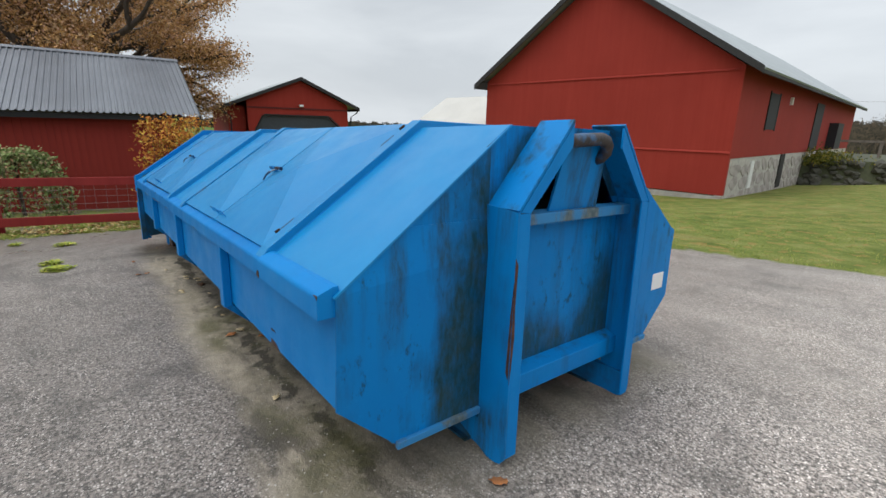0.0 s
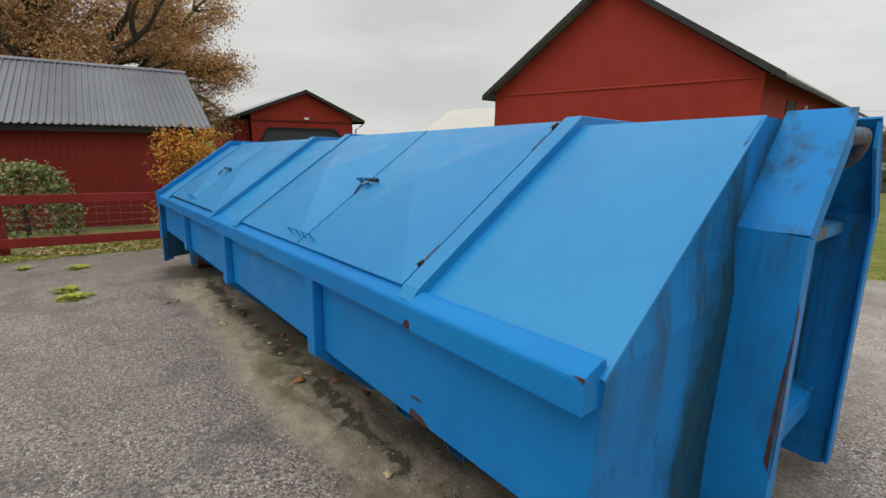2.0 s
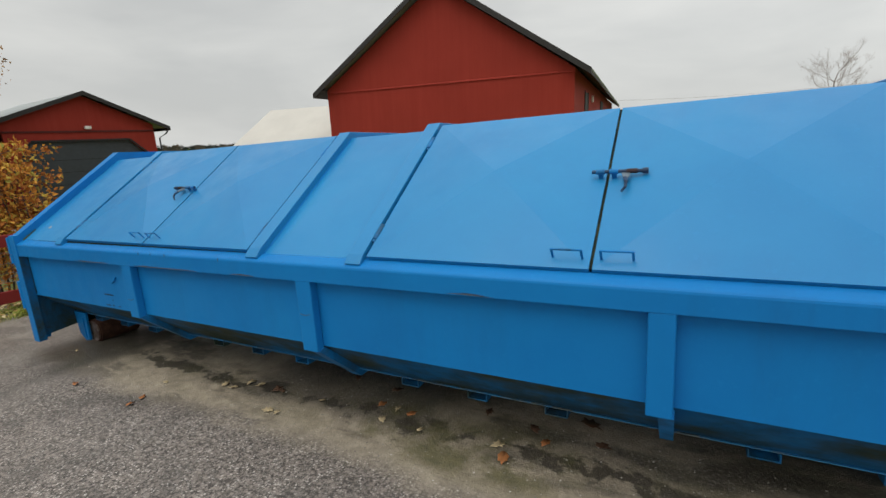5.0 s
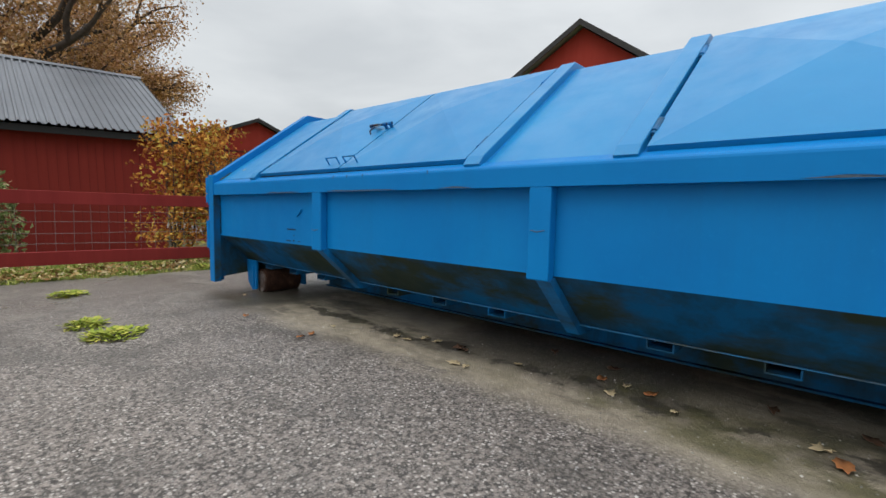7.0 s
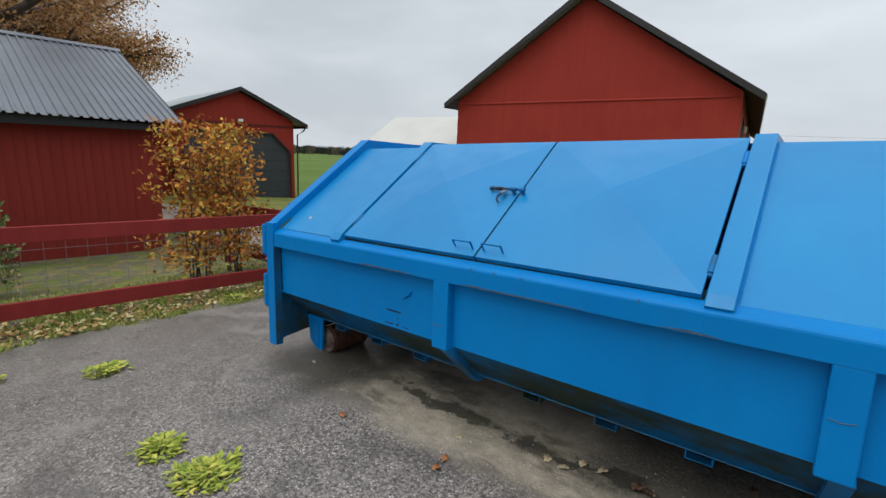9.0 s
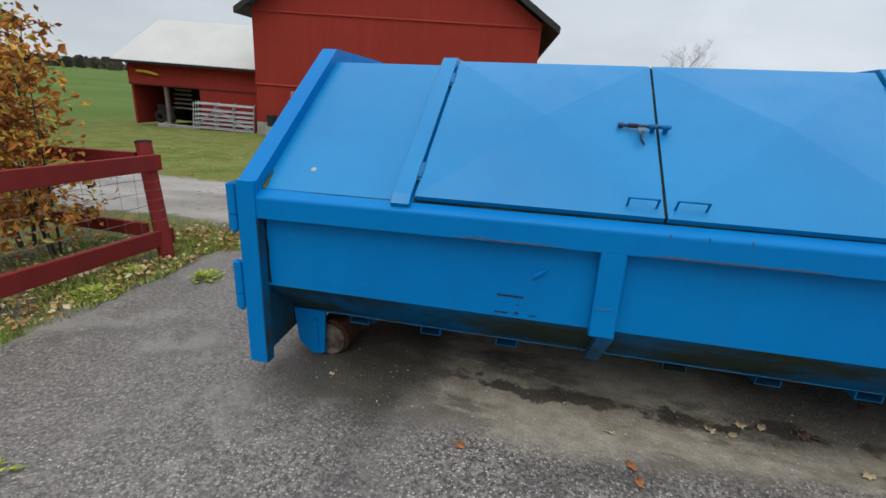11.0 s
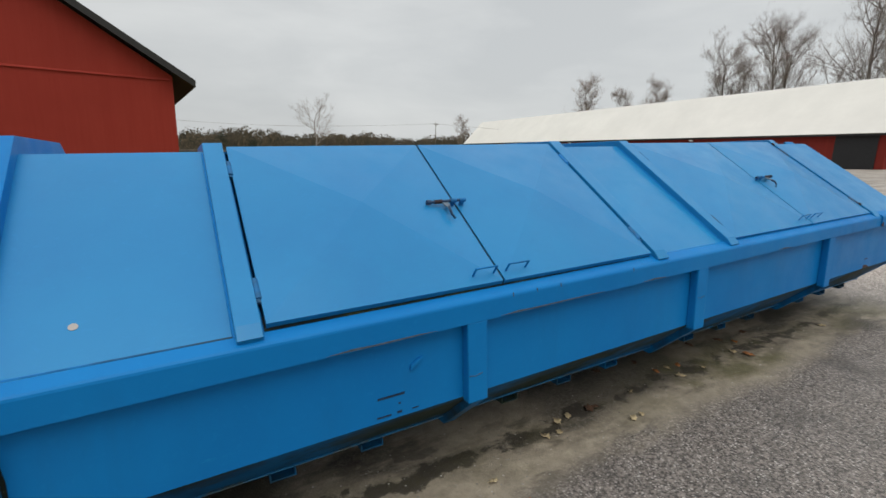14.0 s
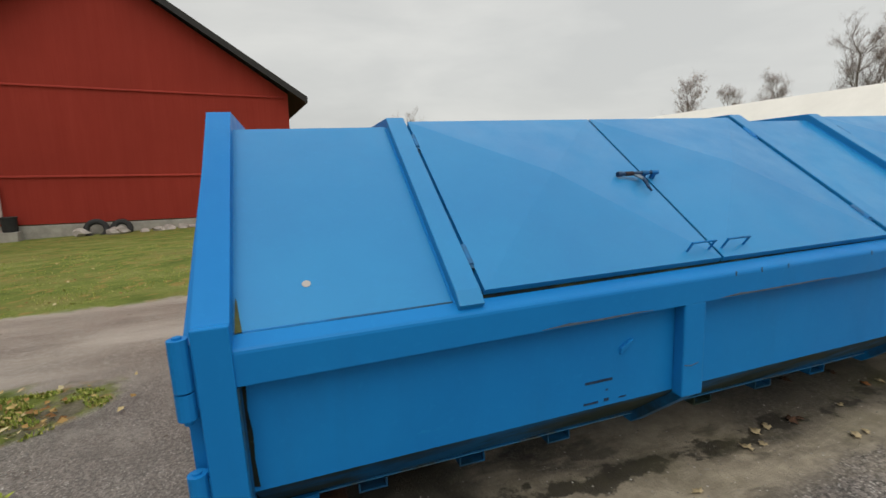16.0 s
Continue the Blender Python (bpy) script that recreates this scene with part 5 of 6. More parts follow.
def build_garage():
    """Red garage with a wide dark door; its front faces the yard, y runs away from it."""
    g = thing("garage", "red wooden garage with a wide dark grey door", "garage", pose(-20.13, 5.83, 0, 0, 0, 84.3))
    W, mid, zl, ze, za, zb = 8.0, 4.43, 2.50, 2.66, 4.25, -1.3
    door = [(1.75, zb), (1.75, 1.20), (2.25, 2.12), (6.10, 2.12), (7.05, 1.20), (7.05, zb)]
    f = 0.35

    def sheet(pts):
        part("wall", prism([(x, f, z) for x, z in pts], (0, 0.15, 0)), M_RED_BARN, g)

    sheet([(1.38, zb), (1.75, zb), (1.75, 1.20), (1.38, 1.20)])
    sheet([(7.05, zb), (7.32, zb), (7.32, 1.20), (7.05, 1.20)])
    sheet([(1.38, 1.20), (1.75, 1.20), (2.25, 2.12), (1.38, 2.12)])
    sheet([(7.32, 1.20), (7.32, 2.12), (6.10, 2.12), (7.05, 1.20)])
    sheet([(1.38, 2.12), (7.32, 2.12), (7.32, 2.86), (mid, za - 0.10), (1.38, 2.92)])
    part("wall", box((0.45, 0.95, zb), (1.38, 1.05, 2.62)), M_RED_BARN, g)
    part("wall", box((7.17, f + 0.15, zb), (7.32, 8.0, 2.75)), M_RED, g)
    part("wall", box((0.45, 1.05, zb), (0.55, 8.0, 2.6)), M_RED, g)
    part("wall", box((0.55, 7.9, zb), (7.17, 8.0, 2.6)), M_RED, g)
    part("wall", prism([(1.0, 8.0, 2.6), (7.2, 8.0, 2.6), (mid, 8.0, za - 0.1)], (0, 0.1, 0)), M_RED, g)
    dr = part("garage_door", prism([(x, f + 0.10, z) for x, z in door], (0, 0.04, 0)), M_DOOR_GREY, g, "dark grey panelled garage door")
    for i in range(5):
        part("groove", box((1.8, f + 0.094, -0.9 + i * 0.55), (7.0, f + 0.099, -0.88 + i * 0.55)), M_BLACK, dr)
    tr = bmesh.new()
    for (xa, za_), (xb, zb_) in zip(door, door[1:]):
        d = Vector((xb - xa, 0, zb_ - za_)).normalized()
        n = Vector((-d.z, 0, d.x)) * 0.09
        a, b = Vector((xa, f - 0.04, za_)), Vector((xb, f - 0.04, zb_))
        add_prism(tr, [a, b, b + n, a + n], (0, 0.04, 0))
    part("door_trim", tr, M_BLACK, g)
    part("roof", roof_slab(0, zl, mid, za, 0.03, 8.4, 0.06), M_FELT, g)
    part("roof", roof_slab(W, ze, mid, za, 0.03, 8.4, 0.06), M_FELT, g)
    part("verge_board", prism([(0, -0.01, zl - 0.10), (mid, -0.01, za - 0.10), (mid, -0.01, za + 0.09), (0, -0.01, zl + 0.09)], (0, 0.035, 0)), M_TAR, g)
    part("verge_board", prism([(W, -0.01, ze - 0.10), (mid, -0.01, za - 0.10), (mid, -0.01, za + 0.09), (W, -0.01, ze + 0.09)], (0, 0.035, 0)), M_TAR, g)
    part("drip_board", box((1.39, f - 0.04, 2.52), (7.31, f, 2.60)), M_TRIM_RED, g)
    for xg, zg, s in ((0.02, zl - 0.06, 1), (W - 0.02, ze - 0.06, -1)):
        part("gutter", tube([(xg, 0.05, zg), (xg, 8.3, zg)], 0.06, 10), M_BLACK, g)
        part("downpipe", tube([(xg, 0.25, zg - 0.02), (xg + s * 0.10, 0.25, zg - 0.18), (xg + s * 0.46, 0.30, zg - 0.42), (xg + s * 0.50, 0.30, -1.2)], 0.04, 10), M_BLACK, g)
    part("lamp", box((4.30, f - 0.15, 2.66), (4.56, f - 0.01, 2.80), 0.03), M_WHITE, g, "white oval wall lamp above the door")


def corrugated(length, width, pitch, depth):
    """A profiled roof sheet: crowns and flat pans across its length."""
    verts, faces = [], []
    prof = []
    n = int(length / pitch)
    for i in range(n):
        b = i * pitch
        prof += [(b, 0), (b + pitch * 0.55, 0), (b + pitch * 0.65, depth), (b + pitch * 0.90, depth)]
    prof.append((n * pitch, 0))
    for x, z in prof:
        verts += [(x, 0, z), (x, width, z), (x, 0, z - 0.004), (x, width, z - 0.004)]
    for i in range(len(prof) - 1):
        a, b = 4 * i, 4 * (i + 1)
        faces += [(a, b, b + 1, a + 1), (a + 2, a + 3, b + 3, b + 2), (a, a + 2, b + 2, b), (a + 1, b + 1, b + 3, a + 3)]
    return verts, faces


def build_shed():
    """Red shed with a corrugated roof; local x runs from its near gable end along the ridge."""
    ang = math.degrees(math.atan2(-0.998, -0.06))
    m = pose(-6.62, 2.2, 0, 0, 0, ang)
    sh = thing("shed", "long red boarded shed with a dark grey corrugated roof", "shed", m)
    run, ze, zr, ln = 4.0, 1.86, 3.62, 15.0
    pitch_len = math.hypot(run, zr - ze)
    a = math.degrees(math.atan2(zr - ze, run))
    v, f = corrugated(ln, pitch_len, 0.135, 0.03)
    for sgn in (0, 1):
        mm = pose(0, 0, ze, -a + 0, 0, 0) if not sgn else pose(0, -2 * run, ze, a, 0, 0)
        pts = []
        for q in v:
            y = -q[1] if not sgn else q[1]
            pts.append(mm @ Vector((q[0], y, q[2])))
        r = tri_ob("roof", pts, f, M_SHEET, sh, "corrugated dark grey roof sheet")
    part("ridge_cap", prism([(0, -run - 0.16, zr - 0.03), (0, -run, zr + 0.055), (0, -run + 0.16, zr - 0.03), (0, -run, zr + 0.035)], (ln, 0, 0)), M_SHEET, sh)
    part("eave_board", box((0.05, -0.14, ze - 0.15), (ln - 0.05, -0.10, ze - 0.03)), M_BLACK, sh)
    part("soffit", box((0.05, -0.5, ze - 0.13), (ln - 0.05, -0.14, ze - 0.10)), M_BLACK, sh)
    for s in (0, 1):
        y0, y1 = (0.0, -run) if not s else (-2 * run, -run)
        part("verge_board", prism([(0.0, y0, ze - 0.12), (0.0, y1, zr - 0.12), (0.0, y1, zr + 0.0), (0.0, y0, ze + 0.0)], (0.03, 0, 0)), M_TAR, sh)
    back = part("wall", box((0.45, -0.52, -1.0), (ln - 0.3, -0.42, ze - 0.05)), M_RED, sh, "red boarded wall")
    part("wall", prism([(0.40, -0.42, -0.9), (0.40, -2 * run + 0.42, -0.9), (0.40, -2 * run + 0.42, ze), (0.40, -run, zr - 0.1), (0.40, -0.42, ze)], (0.10, 0, 0)), M_RED, sh)
    part("wall", box((0.45, -2 * run + 0.42, -0.9), (ln - 0.3, -2 * run + 0.52, ze - 0.05)), M_RED, sh)
    part("wall", prism([(ln - 0.4, -0.42, -0.9), (ln - 0.4, -2 * run + 0.42, -0.9), (ln - 0.4, -2 * run + 0.42, ze), (ln - 0.4, -run, zr - 0.1), (ln - 0.4, -0.42, ze)], (0.10, 0, 0)), M_RED, sh)
    rng = random.Random(3)
    widths = [0.125, 0.14, 0.15, 0.16]
    meshes = []
    for w in widths:
        bm = box((0, 0, 0), (w - 0.003, 0.022, ze - 0.05 + 0.95), 0.0)
        me = bpy.data.meshes.new("board")
        bmesh.ops.recalc_face_normals(bm, faces=bm.faces)
        bm.to_mesh(me)
        bm.free()
        me.materials.append(M_RED)
        meshes.append(me)
    x = 0.42
    while x < ln - 0.5:
        i = rng.randrange(4)
        b = new("board", meshes[i])
        b.parent = back
        b.location = (x, -0.42 + rng.uniform(-0.002, 0.003), -0.95 + rng.uniform(-0.01, 0.01))
        x += widths[i]


def build_long_barn():
    """Very long barn with a pale roof across the yard; x along its gable, y along its length."""
    ang = math.degrees(math.atan2(0.996, 0.087)) - 90
    m = pose(49.4, 13.1, 0, 0, 0, ang)
    lb = thing("long_barn", "very long red barn with a pale steep roof and dark door", "barn", m)
    ze, zr, hw, ln, zb = 3.92, 8.80, 4.55, 75.0, 0.6
    # darker red than the near barn: eave shade and haze are in the colour
    part("wall", box((0.35, 0.8, zb - 1.6), (0.5, ln, ze + 0.3)), M_RED, lb)
    part("wall", box((2 * hw - 0.5, 0.8, zb - 1.6), (2 * hw - 0.35, ln, ze + 0.3)), M_RED, lb)
    gp = [(0.35, 0.7, zb - 0.6), (2 * hw - 0.35, 0.7, zb - 0.6), (2 * hw - 0.35, 0.7, ze + 0.3), (hw, 0.7, zr - 0.1), (0.35, 0.7, ze + 0.3)]
    part("wall", prism(gp, (0, 0.15, 0)), M_RED, lb)
    part("wall", prism([(x, ln, z) for x, _, z in gp], (0, 0.15, 0)), M_RED, lb)
    for xe in (0, 2 * hw):
        part("roof", roof_slab(xe, ze, hw, zr, -0.2, ln + 0.5, 0.06), M_WHITE_ROOF, lb)
        part("soffit", roof_slab(xe, ze - 0.10, hw, zr - 0.10, -0.19, 0.69, 0.03), M_TRIM_RED, lb)
        part("verge_board", prism([(xe, -0.22, ze - 0.15), (hw, -0.22, zr - 0.15), (hw, -0.22, zr + 0.02), (xe, -0.22, ze + 0.02)], (0, 0.03, 0)), M_TRIM_RED, lb)
        part("eave_board", box((xe - 0.01, -0.15, ze - 0.16), (xe + 0.03, ln, ze + 0.0)), M_BLACK, lb)
    part("barn_door", box((0.27, 1.3, zb - 0.3), (0.36, 4.3, ze - 0.15)), M_BLACK, lb, "dark wide sliding door")
    part("gate_opening", box((1.0, 0.64, zb - 0.3), (2.9, 0.71, ze - 0.2)), M_BLACK, lb)
    win = part("window", box((2.35, 0.64, 5.05), (3.95, 0.71, 6.75)), M_DARK, lb, "dark gable window with white bars")
    for wx in (2.30, 2.83, 3.36, 3.90):
        part("window_bar", box((wx, 0.58, 5.0), (wx + 0.13, 0.64, 6.8 if wx > 3 else 5.9 + (wx - 2.3) * 1.0)), M_WHITE, win)
    part("window_sill", box((2.3, 0.57, 4.9), (4.03, 0.64, 5.0)), M_WHITE, win)
    part("side_door", box((5.75, 0.60, 1.2), (6.6, 0.71, 4.9)), M_TIMBER, lb, "grey weathered plank door")
    part("lamp", box((3.2, -0.2, 6.45), (3.7, -0.05, 6.65), 0.03), M_WHITE, lb)
    for i in range(6):
        part("eave_lamp", box((0.05, 18.0 + 10.5 * i, ze - 0.35), (0.25, 18.4 + 10.5 * i, ze - 0.22)), M_WHITE, lb)
    gt = thing("yard_gate", "galvanised tubular gate with a yellow sign", "gate", m @ pose(-0.4, -1.2, zb + 0.45, 0, 0, 0))
    for z in (0.15, 0.42, 0.70, 0.98, 1.25, 1.5):
        part("rail", tube([(0, 0, z), (5.9, 0, z)], 0.035, 8), M_GALV, gt)
    for xx in (0, 2.95, 5.9):
        part("upright", tube([(xx, 0, 0), (xx, 0, 1.6)], 0.04, 8), M_GALV, gt)
    part("sign", box((2.9, -0.06, 0.85), (3.85, -0.04, 1.55)), M_YELLOW, gt, "plain yellow sign")


def build_shelter():
    """Small dark timber shelter with a grey sheet roof on the grass island."""
    x, y = 33.3, 3.1
    z = height(x, y)
    hut = thing("shelter", "small dark timber shelter with a grey sheet roof", "shelter", pose(x, y, z, 0, 0, 10))
    for px, py in ((0, 0), (3.4, 0), (0, -3.2), (3.4, -3.2)):
        part("post", box((px - 0.09, py - 0.09, -0.3), (px + 0.09, py + 0.09, 2.25), 0.01), M_TIMBER, hut)
    part("back_wall", box((3.3, -3.11, -0.2), (3.36, -0.09, 2.2)), M_BARN_DARK, hut)
    part("side_wall", box((0.09, -3.23, -0.2), (3.31, -3.17, 2.2)), M_BARN_DARK, hut)
    part("front_panel", box((-0.03, -3.11, -0.2), (0.03, -0.20, 1.1)), M_BARN_DARK, hut)
    part("roof", prism([(-0.5, 0.45, 2.12), (-0.5, -1.6, 3.25), (-0.5, -1.6, 3.32), (-0.5, 0.45, 2.20)], (4.4, 0, 0)), M_FELT, hut)
    part("roof", prism([(-0.5, -3.65, 2.12), (-0.5, -1.6, 3.25), (-0.5, -1.6, 3.32), (-0.5, -3.65, 2.20)], (4.4, 0, 0)), M_FELT, hut)
    part("gable", prism([(-0.02, 0.05, 2.25), (-0.02, -3.25, 2.25), (-0.02, -1.6, 3.2)], (0.05, 0, 0)), M_BARN_DARK, hut)


def build_bank():
    """Stone-faced bank with shrubs beside the barn, and a low rail on it."""
    m = pose(-12.5, 17.3, 0, 0, 0, math.degrees(math.atan2(0.089, 0.996)))
    bank = thing("stone_bank", "mossy dry-stone bank beside the barn", "stone wall", m)
    rng = random.Random(12)
    bm = bmesh.new()
    pts = [(13.0, 14.6, -1.5), (30.0, 17.0, -1.3), (30.0, 24.0, -1.0), (13.0, 24.0, -1.0)]
    top = [(13.0, 15.1, 0.42), (30.0, 17.6, 0.3), (30.0, 24.0, 0.6), (13.0, 24.0, 0.6)]
    a, b = [bm.verts.new(p) for p in pts], [bm.verts.new(p) for p in top]
    bm.faces.new(b)
    for i in range(4):
        bm.faces.new((a[i], a[(i + 1) % 4], b[(i + 1) % 4], b[i]))
    part("earth", bm, plain_cache("mossy_earth", (0.055, 0.062, 0.024)), bank)
    for i in range(240):
        u = rng.uniform(0, 1)
        z = rng.uniform(-1.2, 0.35)
        p = part("stone", rock_bm_small(rng, rng.uniform(0.16, 0.36)), plain_cache("dark_mossy_stone", (0.070, 0.068, 0.052)), bank)
        p.location = (13.0 + 17 * u, 14.75 + 2.4 * u + 0.3 * (z + 1.5) / 2, z)
        p.rotation_euler = (0, 0, rng.uniform(0, 6))
    pts = []
    for _ in range(1500):
        u = abs(rng.gauss(0, 0.06))
        pts.append(Vector((13.2 + 17 * u + rng.gauss(0, 0.2), 15.0 + 2.4 * u + rng.gauss(0, 0.35), 0.45 + abs(rng.gauss(0, 0.28)) - 0.5 * rng.random() ** 2)))
    shrub = thing("bank_shrub", "low yellow-green shrubs on top of the stone bank", "shrub", m)
    v, f = quad_leaves(pts, None, 0.13, rng)
    tri_ob("leaves", v, f, leaf_mat("yellow_green_bank_leaves", [(0.0, (0.05, 0.07, 0.015)), (0.6, (0.15, 0.16, 0.03)), (1.0, (0.36, 0.28, 0.05))]), shrub)
    part("stems", tube([(13.4, 15.3, 0.3), (13.5, 15.2, 0.7), (13.6, 15.2, 0.95)], 0.03, 6), M_BARK, shrub)
    rail = thing("low_rail", "grey timber rail on low posts above the bank", "railing", m)
    part("rail", box((14.0, 19.7, 1.40), (27.0, 20.0, 1.53)), M_TIMBER, rail)
    for xx in (15.9, 18.5, 21.5):
        part("post", box((xx, 19.75, 0.2), (xx + 0.15, 19.95, 1.40)), M_TIMBER, rail)


def rock_bm_small(rng, r):
    bm = bmesh.new()
    bmesh.ops.create_icosphere(bm, subdivisions=1, radius=r)
    for v in bm.verts:
        v.co *= 1 + rng.uniform(-0.22, 0.22)
        v.co.z *= 0.7
    return bm


def build_fence():
    """Red two-rail fence with wire netting; runs along the verge and turns at its end post."""
    x = -1.97

    def at(xx, yy, z):
        p = TILT @ Vector((xx, yy, z))
        return p

    fence = thing("fence", "red painted wooden fence with two rails and wire netting", "fence")
    foot, head = at(-1.80, 1.385, 0.0), at(-2.02, 1.53, 0.915)
    up = (head - foot).normalized()
    post = part("post", tube([foot - up * 0.2, foot + up * 0.3, head], 0.062, 18), M_RED_FENCE, fence, "leaning red end post")
    part("post_cap", tube([head, head + up * 0.016], 0.066, 18), M_BLACK, post)
    for yy in (-1.68, -4.9):
        p = at(x - 0.075, yy, 0)
        post = part("post", tube([(0, 0, -0.25), (0, 0, 0.90)], 0.062, 18), M_RED_FENCE, fence)
        post.matrix_local = pose(p.x, p.y, p.z)
        part("post_cap", tube([(0, 0, 0.90), (0, 0, 0.915)], 0.066, 18), M_BLACK, post)
    for z0, z1, za, zb in ((0.70, 0.83, 0.725, 0.855), (0.075, 0.21, 0.155, 0.285)):
        xa, ya = (-1.925, 1.555) if z0 > 0.5 else (-1.84, 1.50)
        a0, a1 = at(xa, ya, z0), at(xa, ya, z1)
        b0, b1 = at(x - 0.03, -6.5, za), at(x - 0.03, -6.5, zb)
        bm = prism([a0, b0, b1, a1], (0.042, 0.0, 0.0), 0.004)
        part("rail", bm, M_RED_FENCE, fence)
    # return run away from the yard
    for z0, z1 in ((0.72, 0.84), (0.10, 0.22)):
        a0, a1 = at(x - 0.10, 1.47, z0), at(x - 0.10, 1.47, z1)
        b0, b1 = at(-6.3, 1.95, z0 - 0.10), at(-6.3, 1.95, z1 - 0.10)
        part("rail", prism([a0, b0, b1, a1], (0, 0.042, 0), 0.004), M_RED_FENCE, fence)
    for xx, yy in ((-4.3, 1.78),):
        p = at(xx, yy, 0)
        post = part("post", tube([(0, 0, -0.25), (0, 0, 0.90)], 0.06, 16), M_RED_FENCE, fence)
        post.matrix_local = pose(p.x, p.y, p.z)
    rng = random.Random(4)
    bm = bmesh.new()
    for i in range(6):
        z = 0.17 + i * 0.112
        pts = [at(x - 0.01, 1.55 - k * 0.4, z + rng.uniform(-0.008, 0.008) + k * 0.003) for k in range(21)]
        add_tube(bm, pts, 0.0022, 4)
    for i in range(52):
        yy = 1.5 - i * 0.15
        add_tube(bm, [at(x - 0.01, yy, 0.15), at(x - 0.01, yy + rng.uniform(-0.01, 0.01), 0.78)], 0.0018, 4)
    part("wire_netting", bm, M_WIRE, fence, "thin square wire netting")
    for z in (0.30, 0.38, 0.47, 0.55, 0.62):
        c = foot.lerp(head, z / 0.915)
        ring = [(c.x + 0.066 * math.cos(a), c.y + 0.066 * math.sin(a), c.z + 0.01 * math.sin(a)) for a in [2 * math.pi * k / 14 for k in range(15)]]
        part("wire_wrap", tube(ring, 0.002, 4), M_WIRE, fence)


# ---------------------------------------------------------------- plants


def quad_leaves(points, normals_rng, size, rng, aspect=0.6):
    """Small folded leaves at many points: two triangles each, on a bent midrib."""
    verts, faces = [], []
    for p in points:
        u = Vector((rng.gauss(0, 1), rng.gauss(0, 1), rng.gauss(0, 1))).normalized()
        w = u.cross(Vector((rng.gauss(0, 1), rng.gauss(0, 1), rng.gauss(0, 1)))).normalized()
        s = size * rng.uniform(0.6, 1.3)
        b = len(verts)
        n = u.cross(w) * s * 0.18
        verts += [p - u * s * 0.5, p + w * s * aspect * 0.5 + n, p + u * s * 0.5, p - w * s * aspect * 0.5 + n]
        faces += [(b, b + 1, b + 2), (b, b + 2, b + 3)]
    return verts, faces


def grow(bm_list, start, way, length, r, depth, rng, tips, spread=0.6, lift=0.1, gnarl=0.25, kids=(2, 4), shrink=0.68):
    """A limb with its own bend, and the limbs that leave it."""
    n = 5
    pts, p, d = [start.copy()], start.copy(), way.normalized()
    for i in range(n):
        d = (d + Vector((rng.gauss(0, gnarl), rng.gauss(0, gnarl), rng.gauss(0, gnarl) + lift)) * 0.5).normalized()
        p = p + d * (length / n)
        pts.append(p.copy())
    bm_list.append((pts, r, r * (0.55 if depth > 0 else 0.3)))
    if depth == 0:
        tips.extend(pts[2:])
        return
    for k in range(rng.randint(*kids)):
        i = rng.randint(2, n)
        side = Vector((rng.gauss(0, 1), rng.gauss(0, 1), rng.gauss(0.1, 0.6))).normalized()
        grow(bm_list, pts[i], d + side * spread * rng.uniform(0.8, 1.4), length * shrink * rng.uniform(0.75, 1.15), r * 0.58, depth - 1, rng, tips, spread, lift, gnarl, kids, shrink)
    grow(bm_list, pts[-1], d, length * shrink, r * 0.55, depth - 1, rng, tips, spread, lift, gnarl, kids, shrink)


def limbs_mesh(name, limbs, material, parent, sides=6, thin=0.0):
    verts, faces = [], []
    for pts, r0, r1 in limbs:
        k = sides if r0 > 0.03 else 3
        n = len(pts)
        base = len(verts)
        for i, p in enumerate(pts):
            t = (pts[min(i + 1, n - 1)] - pts[max(i - 1, 0)]).normalized()
            u = t.cross(Vector((0.3, 0.2, 1)) if abs(t.z) < 0.9 else Vector((1, 0.1, 0))).normalized()
            w = t.cross(u)
            r = max(thin, r0 + (r1 - r0) * i / (n - 1))
            for a in range(k):
                c = 2 * math.pi * a / k
                verts.append(p + r * (math.cos(c) * u + math.sin(c) * w))
        for i in range(n - 1):
            for a in range(k):
                b = base + i * k
                faces.append((b + a, b + (a + 1) % k, b + k + (a + 1) % k, b + k + a))
    return tri_ob(name, verts, faces, material, parent, smooth=True)


def build_big_tree():
    rng = random.Random(21)
    x, y = -19.5, -1.4
    tree = thing("maple_tree", "big old autumn tree with thin ochre foliage and dark limbs", "tree", pose(x, y, height(x, y)))
    limbs, tips = [], []
    trunk = [Vector((0, 0, -0.3)), Vector((0.05, 0, 1.0)), Vector((0.0, 0.1, 2.2)), Vector((-0.1, 0.1, 3.0))]
    limbs.append((trunk, 0.78, 0.62))
    for k in range(13):
        a = 2 * math.pi * k / 6.5 + rng.uniform(-0.25, 0.25)
        low = k % 2 == 0
        up = rng.uniform(0.35, 0.7) if low else rng.uniform(0.8, 1.7)
        grow(limbs, trunk[rng.randint(2, 3)], Vector((math.cos(a), math.sin(a), up)), rng.uniform(3.1, 3.7) if low else rng.uniform(4.0, 4.7), 0.33, 3, rng, tips, 0.75, 0.0 if low else 0.06, 0.24, (2, 3), 0.68)
    limbs_mesh("trunk", limbs, M_BARK, tree, 7, 0.012)
    pts = []
    for t in tips:
        c = 0.5 + noise.noise(t * 0.45)
        for _ in range(int(30 + 80 * max(0.0, c))):
            pts.append(t + Vector((rng.gauss(0, 0.34), rng.gauss(0, 0.34), rng.gauss(-0.06, 0.30))))
    rng.shuffle(pts)
    pts = pts[:300000]
    v, f = quad_leaves(pts, None, 0.115, rng)
    tri_ob("crown", v, f, M_LEAF_OAK, tree, "sparse ochre and brown leaves")


